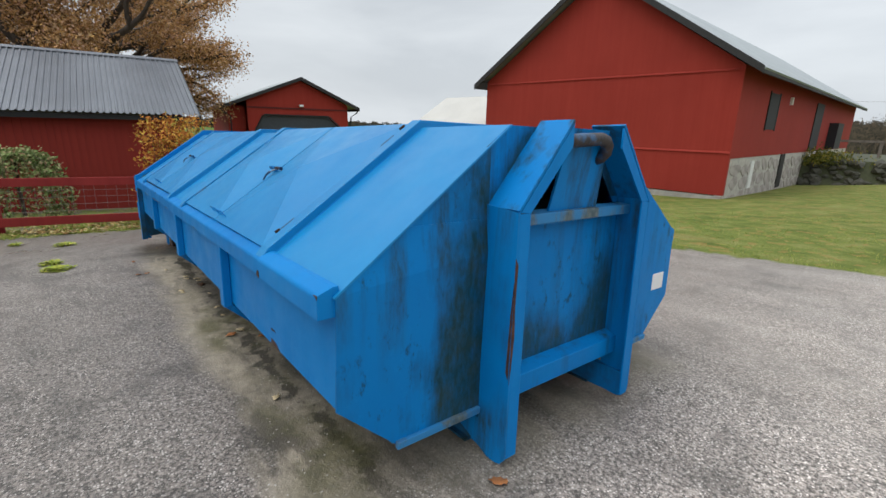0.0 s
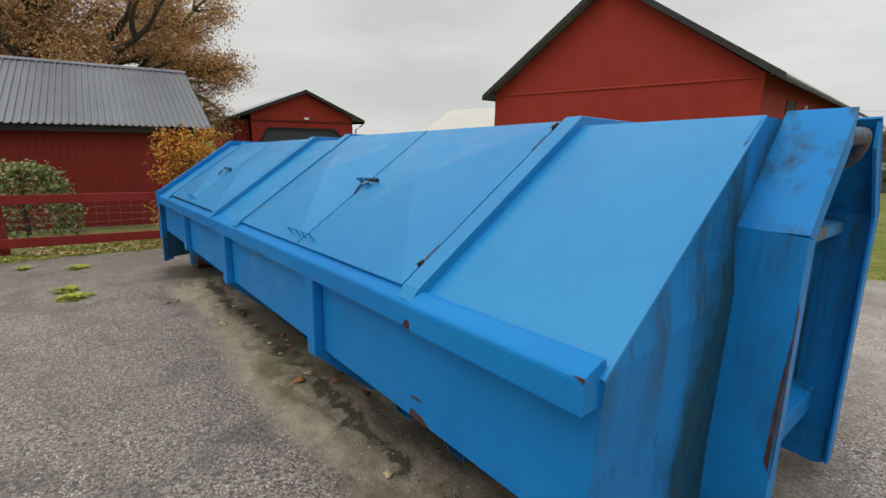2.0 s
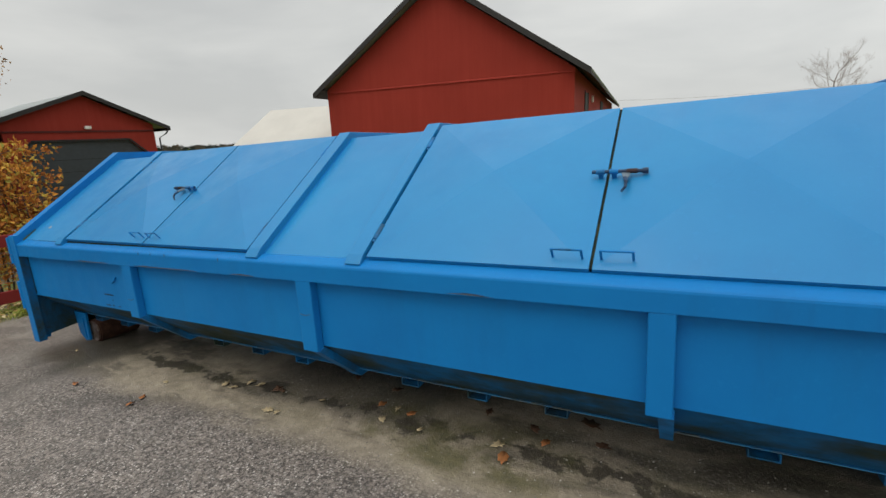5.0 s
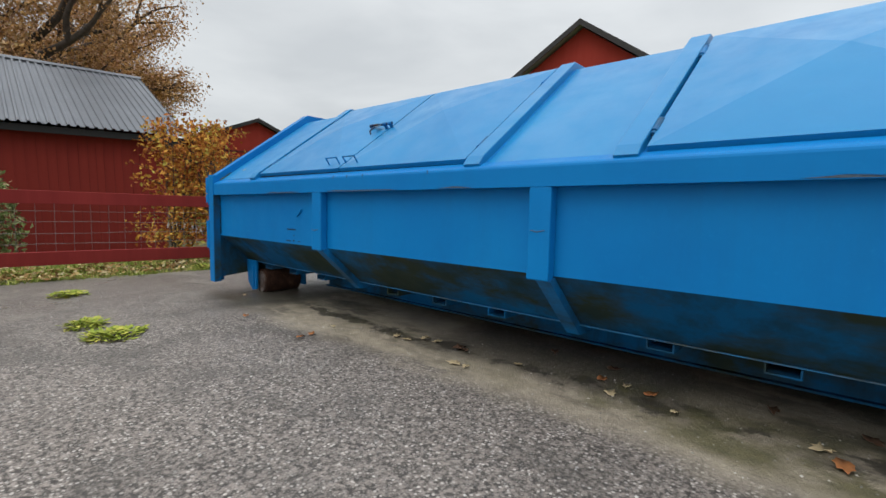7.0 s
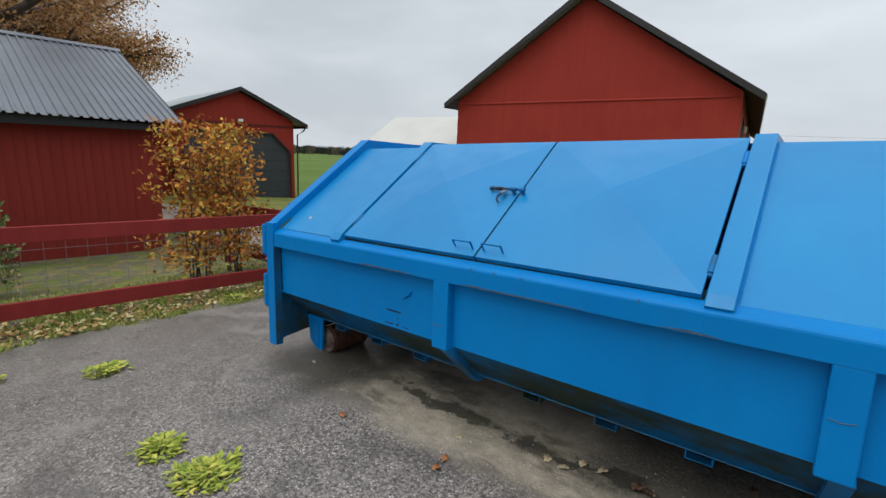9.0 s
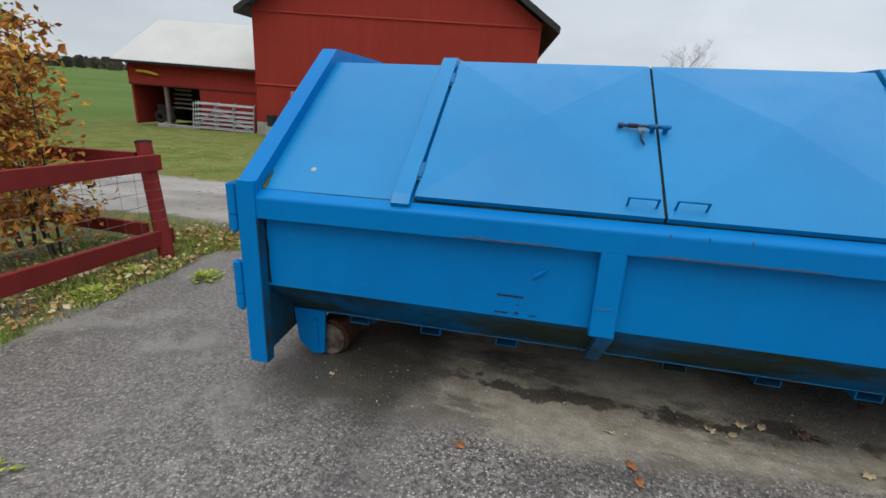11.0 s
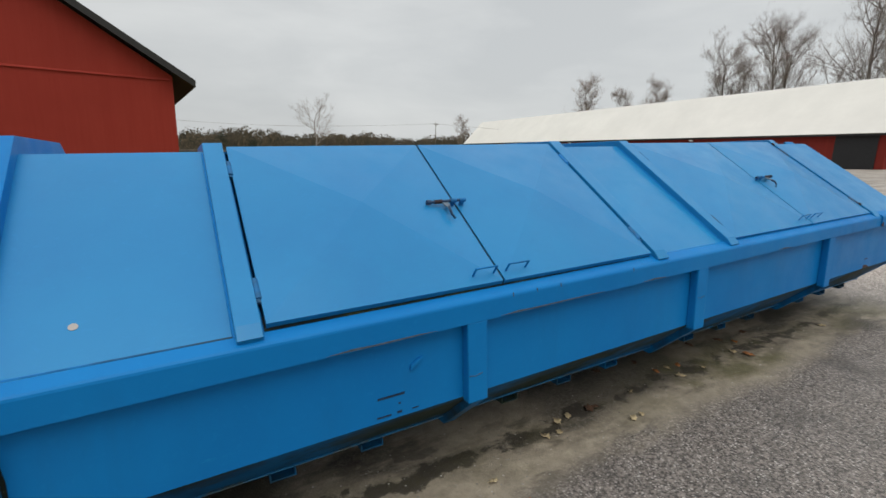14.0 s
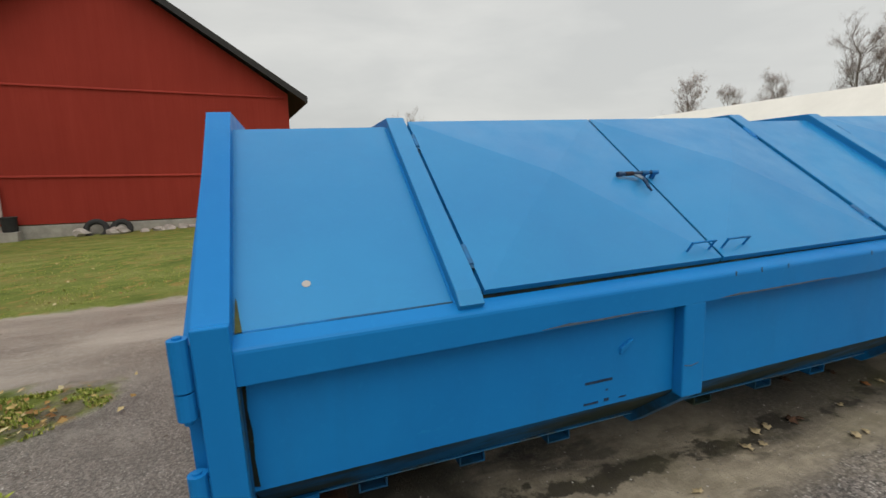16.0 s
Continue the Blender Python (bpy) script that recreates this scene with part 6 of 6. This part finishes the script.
def build_beech():
    rng = random.Random(31)
    for i, (x, y, h) in enumerate(((-2.95, 0.80, 1.95), (-2.65, 1.15, 1.75), (-2.85, 0.62, 1.6), (-3.3, 1.35, 2.0))):
        b = thing("young_beech", "young beech shrub with orange and yellow autumn leaves", "shrub", pose(x, y, height(x, y)), group="young beeches behind the fence")
        limbs, tips = [], []
        for k in range(4):
            a = rng.uniform(0, 6.28)
            st = Vector((0.05 * math.cos(a), 0.05 * math.sin(a), -0.05))
            main = [st + Vector((0.10 * j * math.cos(a) * 0.5, 0.10 * j * math.sin(a) * 0.5, h * j / 5 * rng.uniform(0.9, 1.0))) for j in range(6)]
            limbs.append((main, 0.014, 0.004))
            tips.extend(main[2:])
            for j in range(1, 6):
                for _ in range(3):
                    c = rng.uniform(0, 6.28)
                    ln = rng.uniform(0.25, 0.55) * (1.15 - 0.12 * j)
                    e = [main[j] + Vector((math.cos(c), math.sin(c), 0.35)) * ln * s for s in (0, 0.5, 1.0)]
                    limbs.append((e, 0.006, 0.002))
                    tips.extend([e[1], e[2], (e[1] + e[2]) / 2])
        limbs_mesh("stem", limbs, M_BARK, b, 5, 0.002)
        pts = [rng.choice(tips) + Vector((rng.gauss(0, 0.075), rng.gauss(0, 0.075), rng.gauss(-0.01, 0.07))) for _ in range(1350)]
        v, f = quad_leaves(pts, None, 0.065, rng)
        tri_ob("leaves", v, f, M_LEAF_BEECH, b)


def build_ball_bushes():
    rng = random.Random(41)
    for x, y, r, h in ((-4.3, -1.55, 0.78, 1.55), (-4.3, -3.3, 0.8, 1.7)):
        b = thing("weeping_bush", "rounded weeping green bush with browned top", "bush", pose(x, y, height(x, y)), group="weeping bushes by the shed")
        limbs = [([Vector((0, 0, -0.1)), Vector((0.02, 0, h * 0.5)), Vector((0, 0.02, h * 0.85))], 0.04, 0.02)]
        pts = []
        for k in range(70):
            a = rng.uniform(0, 6.28)
            rr = r * rng.uniform(0.6, 1.05)
            arch = [Vector((0, 0, h * 0.85))]
            for j in range(1, 7):
                s = j / 6
                arch.append(Vector((rr * math.sin(s * 1.57) * math.cos(a), rr * math.sin(s * 1.57) * math.sin(a), h * (0.85 + 0.16 * math.sin(s * 2.2)) - h * 0.88 * s ** 2.4)))
            limbs.append((arch, 0.006, 0.002))
            for _ in range(75):
                s = rng.uniform(0.15, 1.0) * 6
                i = min(5, int(s))
                q = arch[i].lerp(arch[i + 1], s - i)
                pts.append(q + Vector((rng.gauss(0, 0.045), rng.gauss(0, 0.045), rng.gauss(0, 0.05))))
        limbs_mesh("stem", limbs, M_BARK, b, 5, 0.002)
        v, f = quad_leaves(pts, None, 0.075, rng)
        tri_ob("leaves", v, f, M_LEAF_BUSH, b)


def bare_tree(name, label, x, y, h, rng, group="", leaves=0, pale=True, wide=False):
    t = thing(name, label, "tree", pose(x, y, height(x, y) - 0.2), group=group)
    limbs, tips = [], []
    main = [Vector((rng.gauss(0, 0.05) * j, rng.gauss(0, 0.05) * j, h * (0.62 if wide else 0.82) * j / 6)) for j in range(7)]
    limbs.append((main, h * 0.016, h * 0.004))
    for j in range(2, 7):
        for _ in range(3 if wide else 5):
            a = rng.uniform(0, 6.28)
            grow(limbs, main[j], Vector((math.cos(a), math.sin(a), rng.uniform(0.5, 1.3) if wide else rng.uniform(0.8, 1.7))), h * (0.25 if wide else 0.19) * rng.uniform(0.7, 1.15) * (1.25 - 0.09 * j), h * 0.0030, 2, rng, tips, 0.75, 0.10, 0.22, (2, 3) if wide else (2, 4), 0.66)
    limbs_mesh("trunk", limbs, M_BARK_HAZE if pale else M_BARK, t, 5, 0.014)
    verts, faces = [], []
    for p in tips:
        for _ in range(4 if wide else 7):
            p = p + Vector((rng.gauss(0, 1), rng.gauss(0, 1), rng.gauss(0, 1))) * h * 0.008
            d = Vector((rng.gauss(0, 1), rng.gauss(0, 1), rng.gauss(0.5, 0.9))).normalized() * h * 0.045 * rng.uniform(0.4, 1.2)
            s = Vector((rng.gauss(0, 1), rng.gauss(0, 1), 0)).normalized() * 0.010
            b = len(verts)
            verts += [p - s, p + s, p + d]
            faces.append((b, b + 1, b + 2))
    tri_ob("twig_crown", verts, faces, M_TWIG, t)
    if leaves:
        pts = [rng.choice(tips) + Vector((rng.gauss(0, 0.3), rng.gauss(0, 0.3), rng.gauss(0, 0.3))) for _ in range(leaves)]
        v, f = quad_leaves(pts, None, 0.22, rng)
        tri_ob("crown", v, f, M_LEAF_OAK, t)


def spruce(x, y, h, rng, spread=0.165, bare=0.16):
    """A spruce: tiers of boughs that droop and lift at the tip, hung with fronds, open enough to see its trunk."""
    t = thing("spruce", "tall dark green spruce with drooping boughs", "tree", pose(x, y, height(x, y) - 0.2), group="spruces beyond the long barn")
    part("trunk", tube([(0, 0, 0), (0, 0, h * 0.5), (0, 0, h)], h * 0.009, 8, 0.03), M_BARK, t)
    verts, faces = [], []
    z = h * bare
    while z < h * 0.99:
        u = z / h
        rad = (h * spread * (1 - u) ** 0.85 + 0.25) * rng.uniform(0.75, 1.1)
        for k in range(8):
            a = rng.uniform(0, 6.28)
            ln = rad * rng.uniform(0.55, 1.12)
            droop = rng.uniform(0.22, 0.50)
            ahead, side = Vector((math.cos(a), math.sin(a), 0)), Vector((-math.sin(a), math.cos(a), 0))
            n = max(6, int(ln * 3.6))
            for i in range(n):
                q = (i + rng.random()) / n
                c = ahead * (ln * q) + Vector((0, 0, z - droop * ln * math.sin(q * 2.2) + 0.10 * ln * q * q))
                wd = 0.24 + 0.55 * min(1.0, ln / 3) * (1.05 - q)
                for sg in (-1, 1):
                    b = len(verts)
                    verts += [c - ahead * 0.16, c + ahead * 0.18, c + side * (sg * wd * rng.uniform(0.6, 1.3)) + ahead * 0.25 + Vector((0, 0, rng.uniform(-0.22, 0.02)))]
                    faces.append((b, b + 1, b + 2))
                b = len(verts)
                dx = side * rng.uniform(-0.12, 0.12)
                verts += [c - ahead * 0.16, c + ahead * 0.16, c + dx + Vector((0, 0, -rng.uniform(0.25, 0.75) * (1.1 - 0.6 * u)))]
                faces.append((b, b + 1, b + 2))
        z += h * 0.021 * rng.uniform(0.6, 1.5)
    tri_ob("foliage", verts, faces, M_NEEDLE, t)


def wood_band(name, label, material, trees, rng, tall):
    """Many far trees as one mass of small twig and needle clumps; tall: pointed conifers, else rounded bare crowns."""
    verts, faces = [], []
    for x, y, h in trees:
        d = math.hypot(x, y)
        tng = Vector((-y / d, x / d, 0))
        base = height(x, y) - 1
        wid = h * (0.16 if tall else 0.30) * rng.uniform(0.8, 1.2)
        for _ in range(130 if tall else 210):
            u = rng.random() ** (1.0 if tall else 0.85)
            spread = wid * (1.03 - u) if tall else wid * math.sqrt(max(0.03, 1 - (2 * u - 1.0) ** 2))
            p = Vector((x, y, base + h * u)) + tng * rng.uniform(-1, 1) * spread + Vector((rng.gauss(0, 0.8), rng.gauss(0, 0.8), 0))
            size = d / 420 * (rng.uniform(0.7, 1.6) * (1.15 - 0.75 * u) if tall else rng.uniform(0.8, 1.7) * (1.9 - 1.35 * u))
            b = len(verts)
            for k in range(3):
                a = rng.uniform(0, 6.28)
                verts.append(p + (tng * (math.cos(a) * 0.8) + Vector((0, 0, 1.2)) * math.sin(a)) * size)
            faces.append((b, b + 1, b + 2))
    tagged(tri_ob(name, verts, faces, material), label, "woods", kind="stuff")


def build_far_trees():
    rng = random.Random(51)

    def polar(deg, d):
        return 0.6 + d * math.cos(radians(deg)), -1.45 + d * math.sin(radians(deg))

    for deg, d, h, lv in ((30.6, 105, 22, 0), (29.0, 108, 20, 0), (26.4, 100, 24.5, 0), (25.3, 102, 23, 0), (22.0, 95, 18.5, 0), (19.3, 92, 26.5, 0), (16.9, 95, 29, 0), (44.1, 115, 18.5, 250), (40.3, 120, 16, 120), (36.6, 120, 18, 160), (76.1, 118, 17, 0), (58.5, 170, 14, 0), (17.9, 110, 21, 0)):
        x, y = polar(deg, d)
        bare_tree("bare_birch" if lv == 0 else "thin_autumn_tree", "bare grey deciduous tree with fine twigs beyond the barns" if lv == 0 else "thin tree with few brown leaves beyond the long barn", x, y, h, rng, "trees beyond the barns", lv, wide=deg in (76.1, 22.0))
    for deg, d, h, sp in ((14.2, 80, 33, 0.165), (11.3, 74, 32, 0.165), (8.6, 80, 27, 0.16), (6.4, 72, 24, 0.16)):
        x, y = polar(deg, d)
        spruce(x, y, h, rng, sp)
    # undergrowth and small trees under the spruces
    pts = []
    for _ in range(16000):
        deg, d = rng.uniform(-4, 15.5), rng.uniform(84, 112)
        x, y = polar(deg, d)
        pts.append(Vector((x, y, height(x, y) + abs(rng.gauss(0, 3.6)))))
    v, f = quad_leaves(pts, None, 0.55, rng)
    tagged(tri_ob("undergrowth", v, f, M_FOREST), "brown undergrowth and small trees beyond the long barn", "woods", kind="stuff")
    pts = []
    for _ in range(5000):
        deg, d = rng.uniform(4.0, 10.2), rng.uniform(86, 96)
        x, y = polar(deg, d)
        pts.append(Vector((x, y, height(x, y) + 5 + rng.gauss(0, 2.6))))
    v, f = quad_leaves(pts, None, 0.5, rng)
    tagged(tri_ob("larch_stand", v, f, M_LEAF_OAK), "rusty brown autumn trees behind the spruces", "woods", kind="stuff")
    # wooded skyline all round: bare brown wood with dark conifers in it
    bare, dark = [], []
    for i in range(2300):
        deg = rng.uniform(-15, 205) if i < 1850 else rng.uniform(205, 345)
        d = rng.uniform(300, 430) * (1.3 if 105 < deg < 180 else 1.0)
        h = ((9 if 105 < deg < 190 else 14.5) + 4.5 * noise.noise((deg * 0.10, 0.0, 2.0))) * rng.uniform(0.80, 1.05)
        p = (d * math.cos(radians(deg)), d * math.sin(radians(deg)), h)
        conifer = noise.noise((deg * 0.06, 4.0, 0.0)) + rng.uniform(-0.35, 0.35) > (0.0 if d > 370 else 0.30)
        (dark if conifer else bare).append(p)
    # a nearer thicket past the end of the red barn, and two small firs in the field
    for _ in range(70):
        deg, d = rng.uniform(90, 103), rng.uniform(120, 150)
        bare.append((7.4 + d * math.cos(radians(deg)), d * math.sin(radians(deg)), rng.uniform(6.0, 9.0)))
    for deg, d, h in ((86.5, 210, 9.5), (83.0, 240, 7.5)):
        for _ in range(3):
            dark.append((*polar(deg, d), h))
    wood_band("far_woods", "bare brown woods along the skyline", M_FOREST, bare, rng, False)
    wood_band("far_spruces", "dark green conifers along the skyline", M_CONIFER, dark, rng, True)
    # pole with wires
    x, y = polar(61.8, 95)
    pole = thing("utility_pole", "wooden utility pole with crossarm and wires", "pole", pose(x, y, height(x, y)))
    part("mast", tube([(0, 0, 0), (0, 0, 7.6)], 0.10, 8, 0.07), M_TIMBER, pole)
    part("crossarm", box((-0.6, -0.05, 7.2), (0.6, 0.05, 7.32)), M_TIMBER, pole)
    bm = bmesh.new()
    for off in (-0.5, 0.5):
        add_tube(bm, [(off - 60 + 6 * k, 20 - 2 * k, 7.36 - 1.3 * math.sin(math.pi * k / 10)) for k in range(11)], 0.009, 4)
        add_tube(bm, [(off + 6 * k, -2.6 * k, 7.36 - 1.3 * math.sin(math.pi * k / 10)) for k in range(11)], 0.009, 4)
    part("wire", bm, M_WIRE, pole)


def leaf_shape(size, kind, rng):
    """A curled dry leaf with a lobed outline."""
    bm = bmesh.new()
    n = 14
    mid = bm.verts.new((0, 0, 0.006))
    ring = []
    for i in range(n):
        a = 2 * math.pi * i / n
        r = size * (0.5 + (0.16 if i % 2 else -0.08) * (1 if kind else 0.4)) * (1.25 if i in (0, n // 2) else 1.0)
        x, y = r * math.cos(a), 0.72 * r * math.sin(a)
        ring.append(bm.verts.new((x, y, 0.004 + 0.25 * size * (y / size) ** 2 * 2 + rng.uniform(0, 0.012))))
    for i in range(n):
        bm.faces.new((mid, ring[i], ring[(i + 1) % n]))
    ret = bmesh.ops.extrude_face_region(bm, geom=list(bm.faces))
    bmesh.ops.translate(bm, vec=(0, 0, -0.0015), verts=[g for g in ret["geom"] if isinstance(g, bmesh.types.BMVert)])
    return bm


def on_ground(x, y, dz=0.0):
    """A spot measured along the container's own axes, set down on the yard."""
    p = TILT @ Vector((x, y, 0.0))
    return p.x, p.y, height(p.x, p.y) + dz


def build_leaves():
    rng = random.Random(61)
    spots = [(3.29, 0.52, 2, 0.09), (3.41, 0.345, 0, 0.06), (3.51, 0.33, 1, 0.08), (3.385, 0.225, 0, 0.08), (3.30, 0.35, 1, 0.08), (2.40, 0.264, 0, 0.07), (2.25, 0.17, 0, 0.07), (2.604, 0.25, 2, 0.07), (4.05, 0.25, 0, 0.09), (4.10, 0.17, 1, 0.11), (4.17, 0.44, 2, 0.09), (2.77, 0.055, 0, 0.05), (2.93, 0.257, 0, 0.05), (2.16, 0.18, 0, 0.08), (2.31, 0.255, 0, 0.08), (1.72, 0.046, 0, 0.06), (2.56, 0.256, 2, 0.10), (1.78, -0.144, 1, 0.07), (1.794, -0.226, 1, 0.07), (2.70, 0.053, 0, 0.08), (1.10, -0.214, 1, 0.07), (0.37, 0.114, 0, 0.04), (4.42, 0.58, 2, 0.14), (3.63, 0.218, 0, 0.05), (2.96, 0.565, 2, 0.08), (6.44, 0.69, 1, 0.11), (5.19, 0.147, 0, 0.08), (4.25, 0.35, 1, 0.08), (4.5, 0.42, 2, 0.09), (3.9, 0.5, 2, 0.08)]
    mats = (M_LEAF_PALE, M_LEAF_ORANGE, M_LEAF_BROWN)
    words = ("pale curled dry leaf on the asphalt", "orange dry leaf on the asphalt", "dark brown dry leaf on damp asphalt")
    for x, y, k, s in spots:
        ob = mesh_ob("dry_leaf", leaf_shape(s * 0.62, k != 1, rng), mats[k], smooth=True)
        px, py, pz = on_ground(x, y, 0.003)
        ob.matrix_world = pose(px, py, pz, 0, 0, rng.uniform(0, 360))
        tagged(ob, words[k], "leaf", "dry leaves by the container")
    # leaf litter in the verge
    v, f = [], []
    for _ in range(5600):
        r = rng.random()
        if r < 0.72:
            x, y = -1.47 - abs(rng.gauss(0, 0.6)), rng.uniform(-6.5, 1.5)
            if noise.noise((x * 2.1, y * 2.1, 7.0)) < -0.05 and rng.random() < 0.7:
                continue
        elif r < 0.88:
            x, y = rng.gauss(-1.9, 0.4), rng.gauss(1.95, 0.2)
            if rng.random() < 0.55:
                continue
        else:
            x, y = rng.uniform(-9, 4), 5.0 + 7 * rng.random() ** 1.6
            if noise.noise((x * 0.6, y * 1.2, 2.0)) < 0.05:
                continue
        s = rng.uniform(0.012, 0.032)
        a = rng.uniform(0, 6.28)
        z = height(x, y) + rng.uniform(0.012, 0.05)
        c, d = Vector((math.cos(a), math.sin(a), rng.uniform(-0.4, 0.4))) * s, Vector((-math.sin(a), math.cos(a), rng.uniform(-0.4, 0.4))) * s * 0.6
        p = Vector((x, y, z))
        b = len(v)
        v += [p - c, p + d, p + c, p - d + Vector((0, 0, 0.012))]
        f += [(b, b + 1, b + 2), (b, b + 2, b + 3)]
    tagged(tri_ob("leaf_litter", v, f, M_FALLEN), "pale and brown fallen leaves lying in the grass", "leaves", kind="stuff")


def build_grass():
    rng = random.Random(71)
    v, f = [], []

    def blade(x, y, h):
        a = rng.uniform(0, 6.28)
        b = len(v)
        w = 0.003 + 0.003 * rng.random()
        z = height(x, y)
        lean = h * rng.uniform(0.1, 0.9)
        dx, dy = math.cos(a), math.sin(a)
        v.extend([(x - dy * w, y + dx * w, z), (x + dy * w, y - dx * w, z), (x + dx * lean * 0.4 + dy * w, y + dy * lean * 0.4 - dx * w, z + h * 0.6), (x + dx * lean, y + dy * lean, z + h)])
        f.extend([(b, b + 1, b + 2), (b, b + 2, b + 3)])

    for _ in range(52000):
        x, y = -1.46 - abs(rng.gauss(0, 0.9)), rng.uniform(-6, 2.3)
        clump = noise.noise((x * 2.6, y * 2.6, 0.0)) + 0.5 * noise.noise((x * 7, y * 7, 3.0))
        if clump < -0.05 and rng.random() < 0.85:
            continue
        blade(x + 0.14 * noise.noise((y * 1.7, 0, 5)), y, rng.uniform(0.012, 0.034) * (1.1 + max(0.0, clump)))
    for _ in range(11000):
        a, r = rng.uniform(0, 6.28), math.sqrt(rng.random())
        x, y = -1.80 + 0.85 * r * math.cos(a), 1.95 + 0.42 * r * math.sin(a) + 0.14 * r * math.cos(a)
        if noise.noise((x * 3, y * 3, 1.0)) + 0.5 * noise.noise((x * 9, y * 9, 2.0)) < 0.0:
            continue
        blade(x, y, rng.uniform(0.008, 0.028))
    for _ in range(22000):
        x = rng.uniform(-9, 7)
        edge = 4.75 + 0.27 * max(x + 1.6, 0.0)
        y = edge + 0.12 + 7.5 * rng.random() ** 1.5
        if noise.noise((x * 1.1, y * 1.1, 4.0)) + 0.6 * noise.noise((x * 4, y * 4, 6.0)) < -0.08:
            continue
        blade(x, y, rng.uniform(0.012, 0.03))
    tagged(tri_ob("grass", v, f, M_GRASS), "short autumn grass of the verge and lawn", "grass", kind="stuff")
    # weeds growing out of the asphalt
    for x, y, r, n in ((-0.53, -0.89, 0.17, 70), (0.69, -1.0, 0.15, 80), (1.05, -0.93, 0.20, 120), (-0.85, -1.42, 0.10, 30), (-1.14, 1.06, 0.17, 60), (-1.62, 0.55, 0.22, 90), (-1.75, 0.95, 0.20, 80)):
        px, py, pz = on_ground(x, y)
        r *= 0.80
        wv, wf = [], []
        for _ in range(n * 3):
            a, q = rng.uniform(0, 6.28), r * rng.random() ** 0.75
            q *= 0.75 + 0.5 * noise.noise((math.cos(a) * 2 + x, math.sin(a) * 2 + y, 0.0))
            cx, cy = q * math.cos(a), q * math.sin(a)
            ln = rng.uniform(0.022, 0.060)
            w = ln * rng.uniform(0.14, 0.26)
            c = a + rng.gauss(0, 1.0)
            dx, dy = math.cos(c), math.sin(c)
            b = len(wv)
            hh = 0.006 + 0.045 * (1 - q / r * 0.7) * rng.random()
            tip = hh + rng.uniform(-0.008, 0.012)
            wv += [(cx, cy, max(0.002, hh - 0.01)), (cx + dx * ln * 0.5 - dy * w, cy + dy * ln * 0.5 + dx * w, hh), (cx + dx * ln, cy + dy * ln, max(0.003, tip)), (cx + dx * ln * 0.5 + dy * w, cy + dy * ln * 0.5 - dx * w, hh * 0.9)]
            wf += [(b, b + 1, b + 2), (b, b + 2, b + 3)]
        ob = thing("weed", "low yellow-green weed growing through the asphalt", "weed", pose(px, py, pz), "weeds in the yard")
        tri_ob("leaves", wv, wf, M_WEED, ob)
        part("root_crown", tube([(0, 0, -0.01), (0.004, 0, 0.012), (0.006, 0.004, 0.02)], 0.006, 6, 0.003), M_BARK, ob)


def build_chips():
    """Loose stone chips that lie on the asphalt."""
    rng = random.Random(81)
    v, f = [], []
    for _ in range(9000):
        x, y = rng.uniform(-1.4, 8.6), rng.uniform(-2.9, 0.5) if rng.random() < 0.8 else rng.uniform(-0.5, 4.5)
        r = rng.uniform(0.0022, 0.0058)
        z = height(x, y)
        b = len(v)
        a = rng.uniform(0, 6.28)
        ring = [(x + r * rng.uniform(0.7, 1.3) * math.cos(a + k * 1.57), y + r * rng.uniform(0.7, 1.3) * math.sin(a + k * 1.57), z) for k in range(4)]
        v.extend(ring + [(x, y, z + r * rng.uniform(0.5, 0.9))])
        f.extend([(b + k, b + (k + 1) % 4, b + 4) for k in range(4)])
    tagged(tri_ob("stone_chips", v, f, M_CHIP), "loose pale stone chips on the asphalt", "gravel", kind="stuff")


build_barn()
build_lean_to()
build_garage()
build_shed()
build_long_barn()
build_shelter()
build_bank()
build_fence()
build_big_tree()
build_beech()
build_ball_bushes()
build_far_trees()
build_leaves()
build_grass()
build_chips()
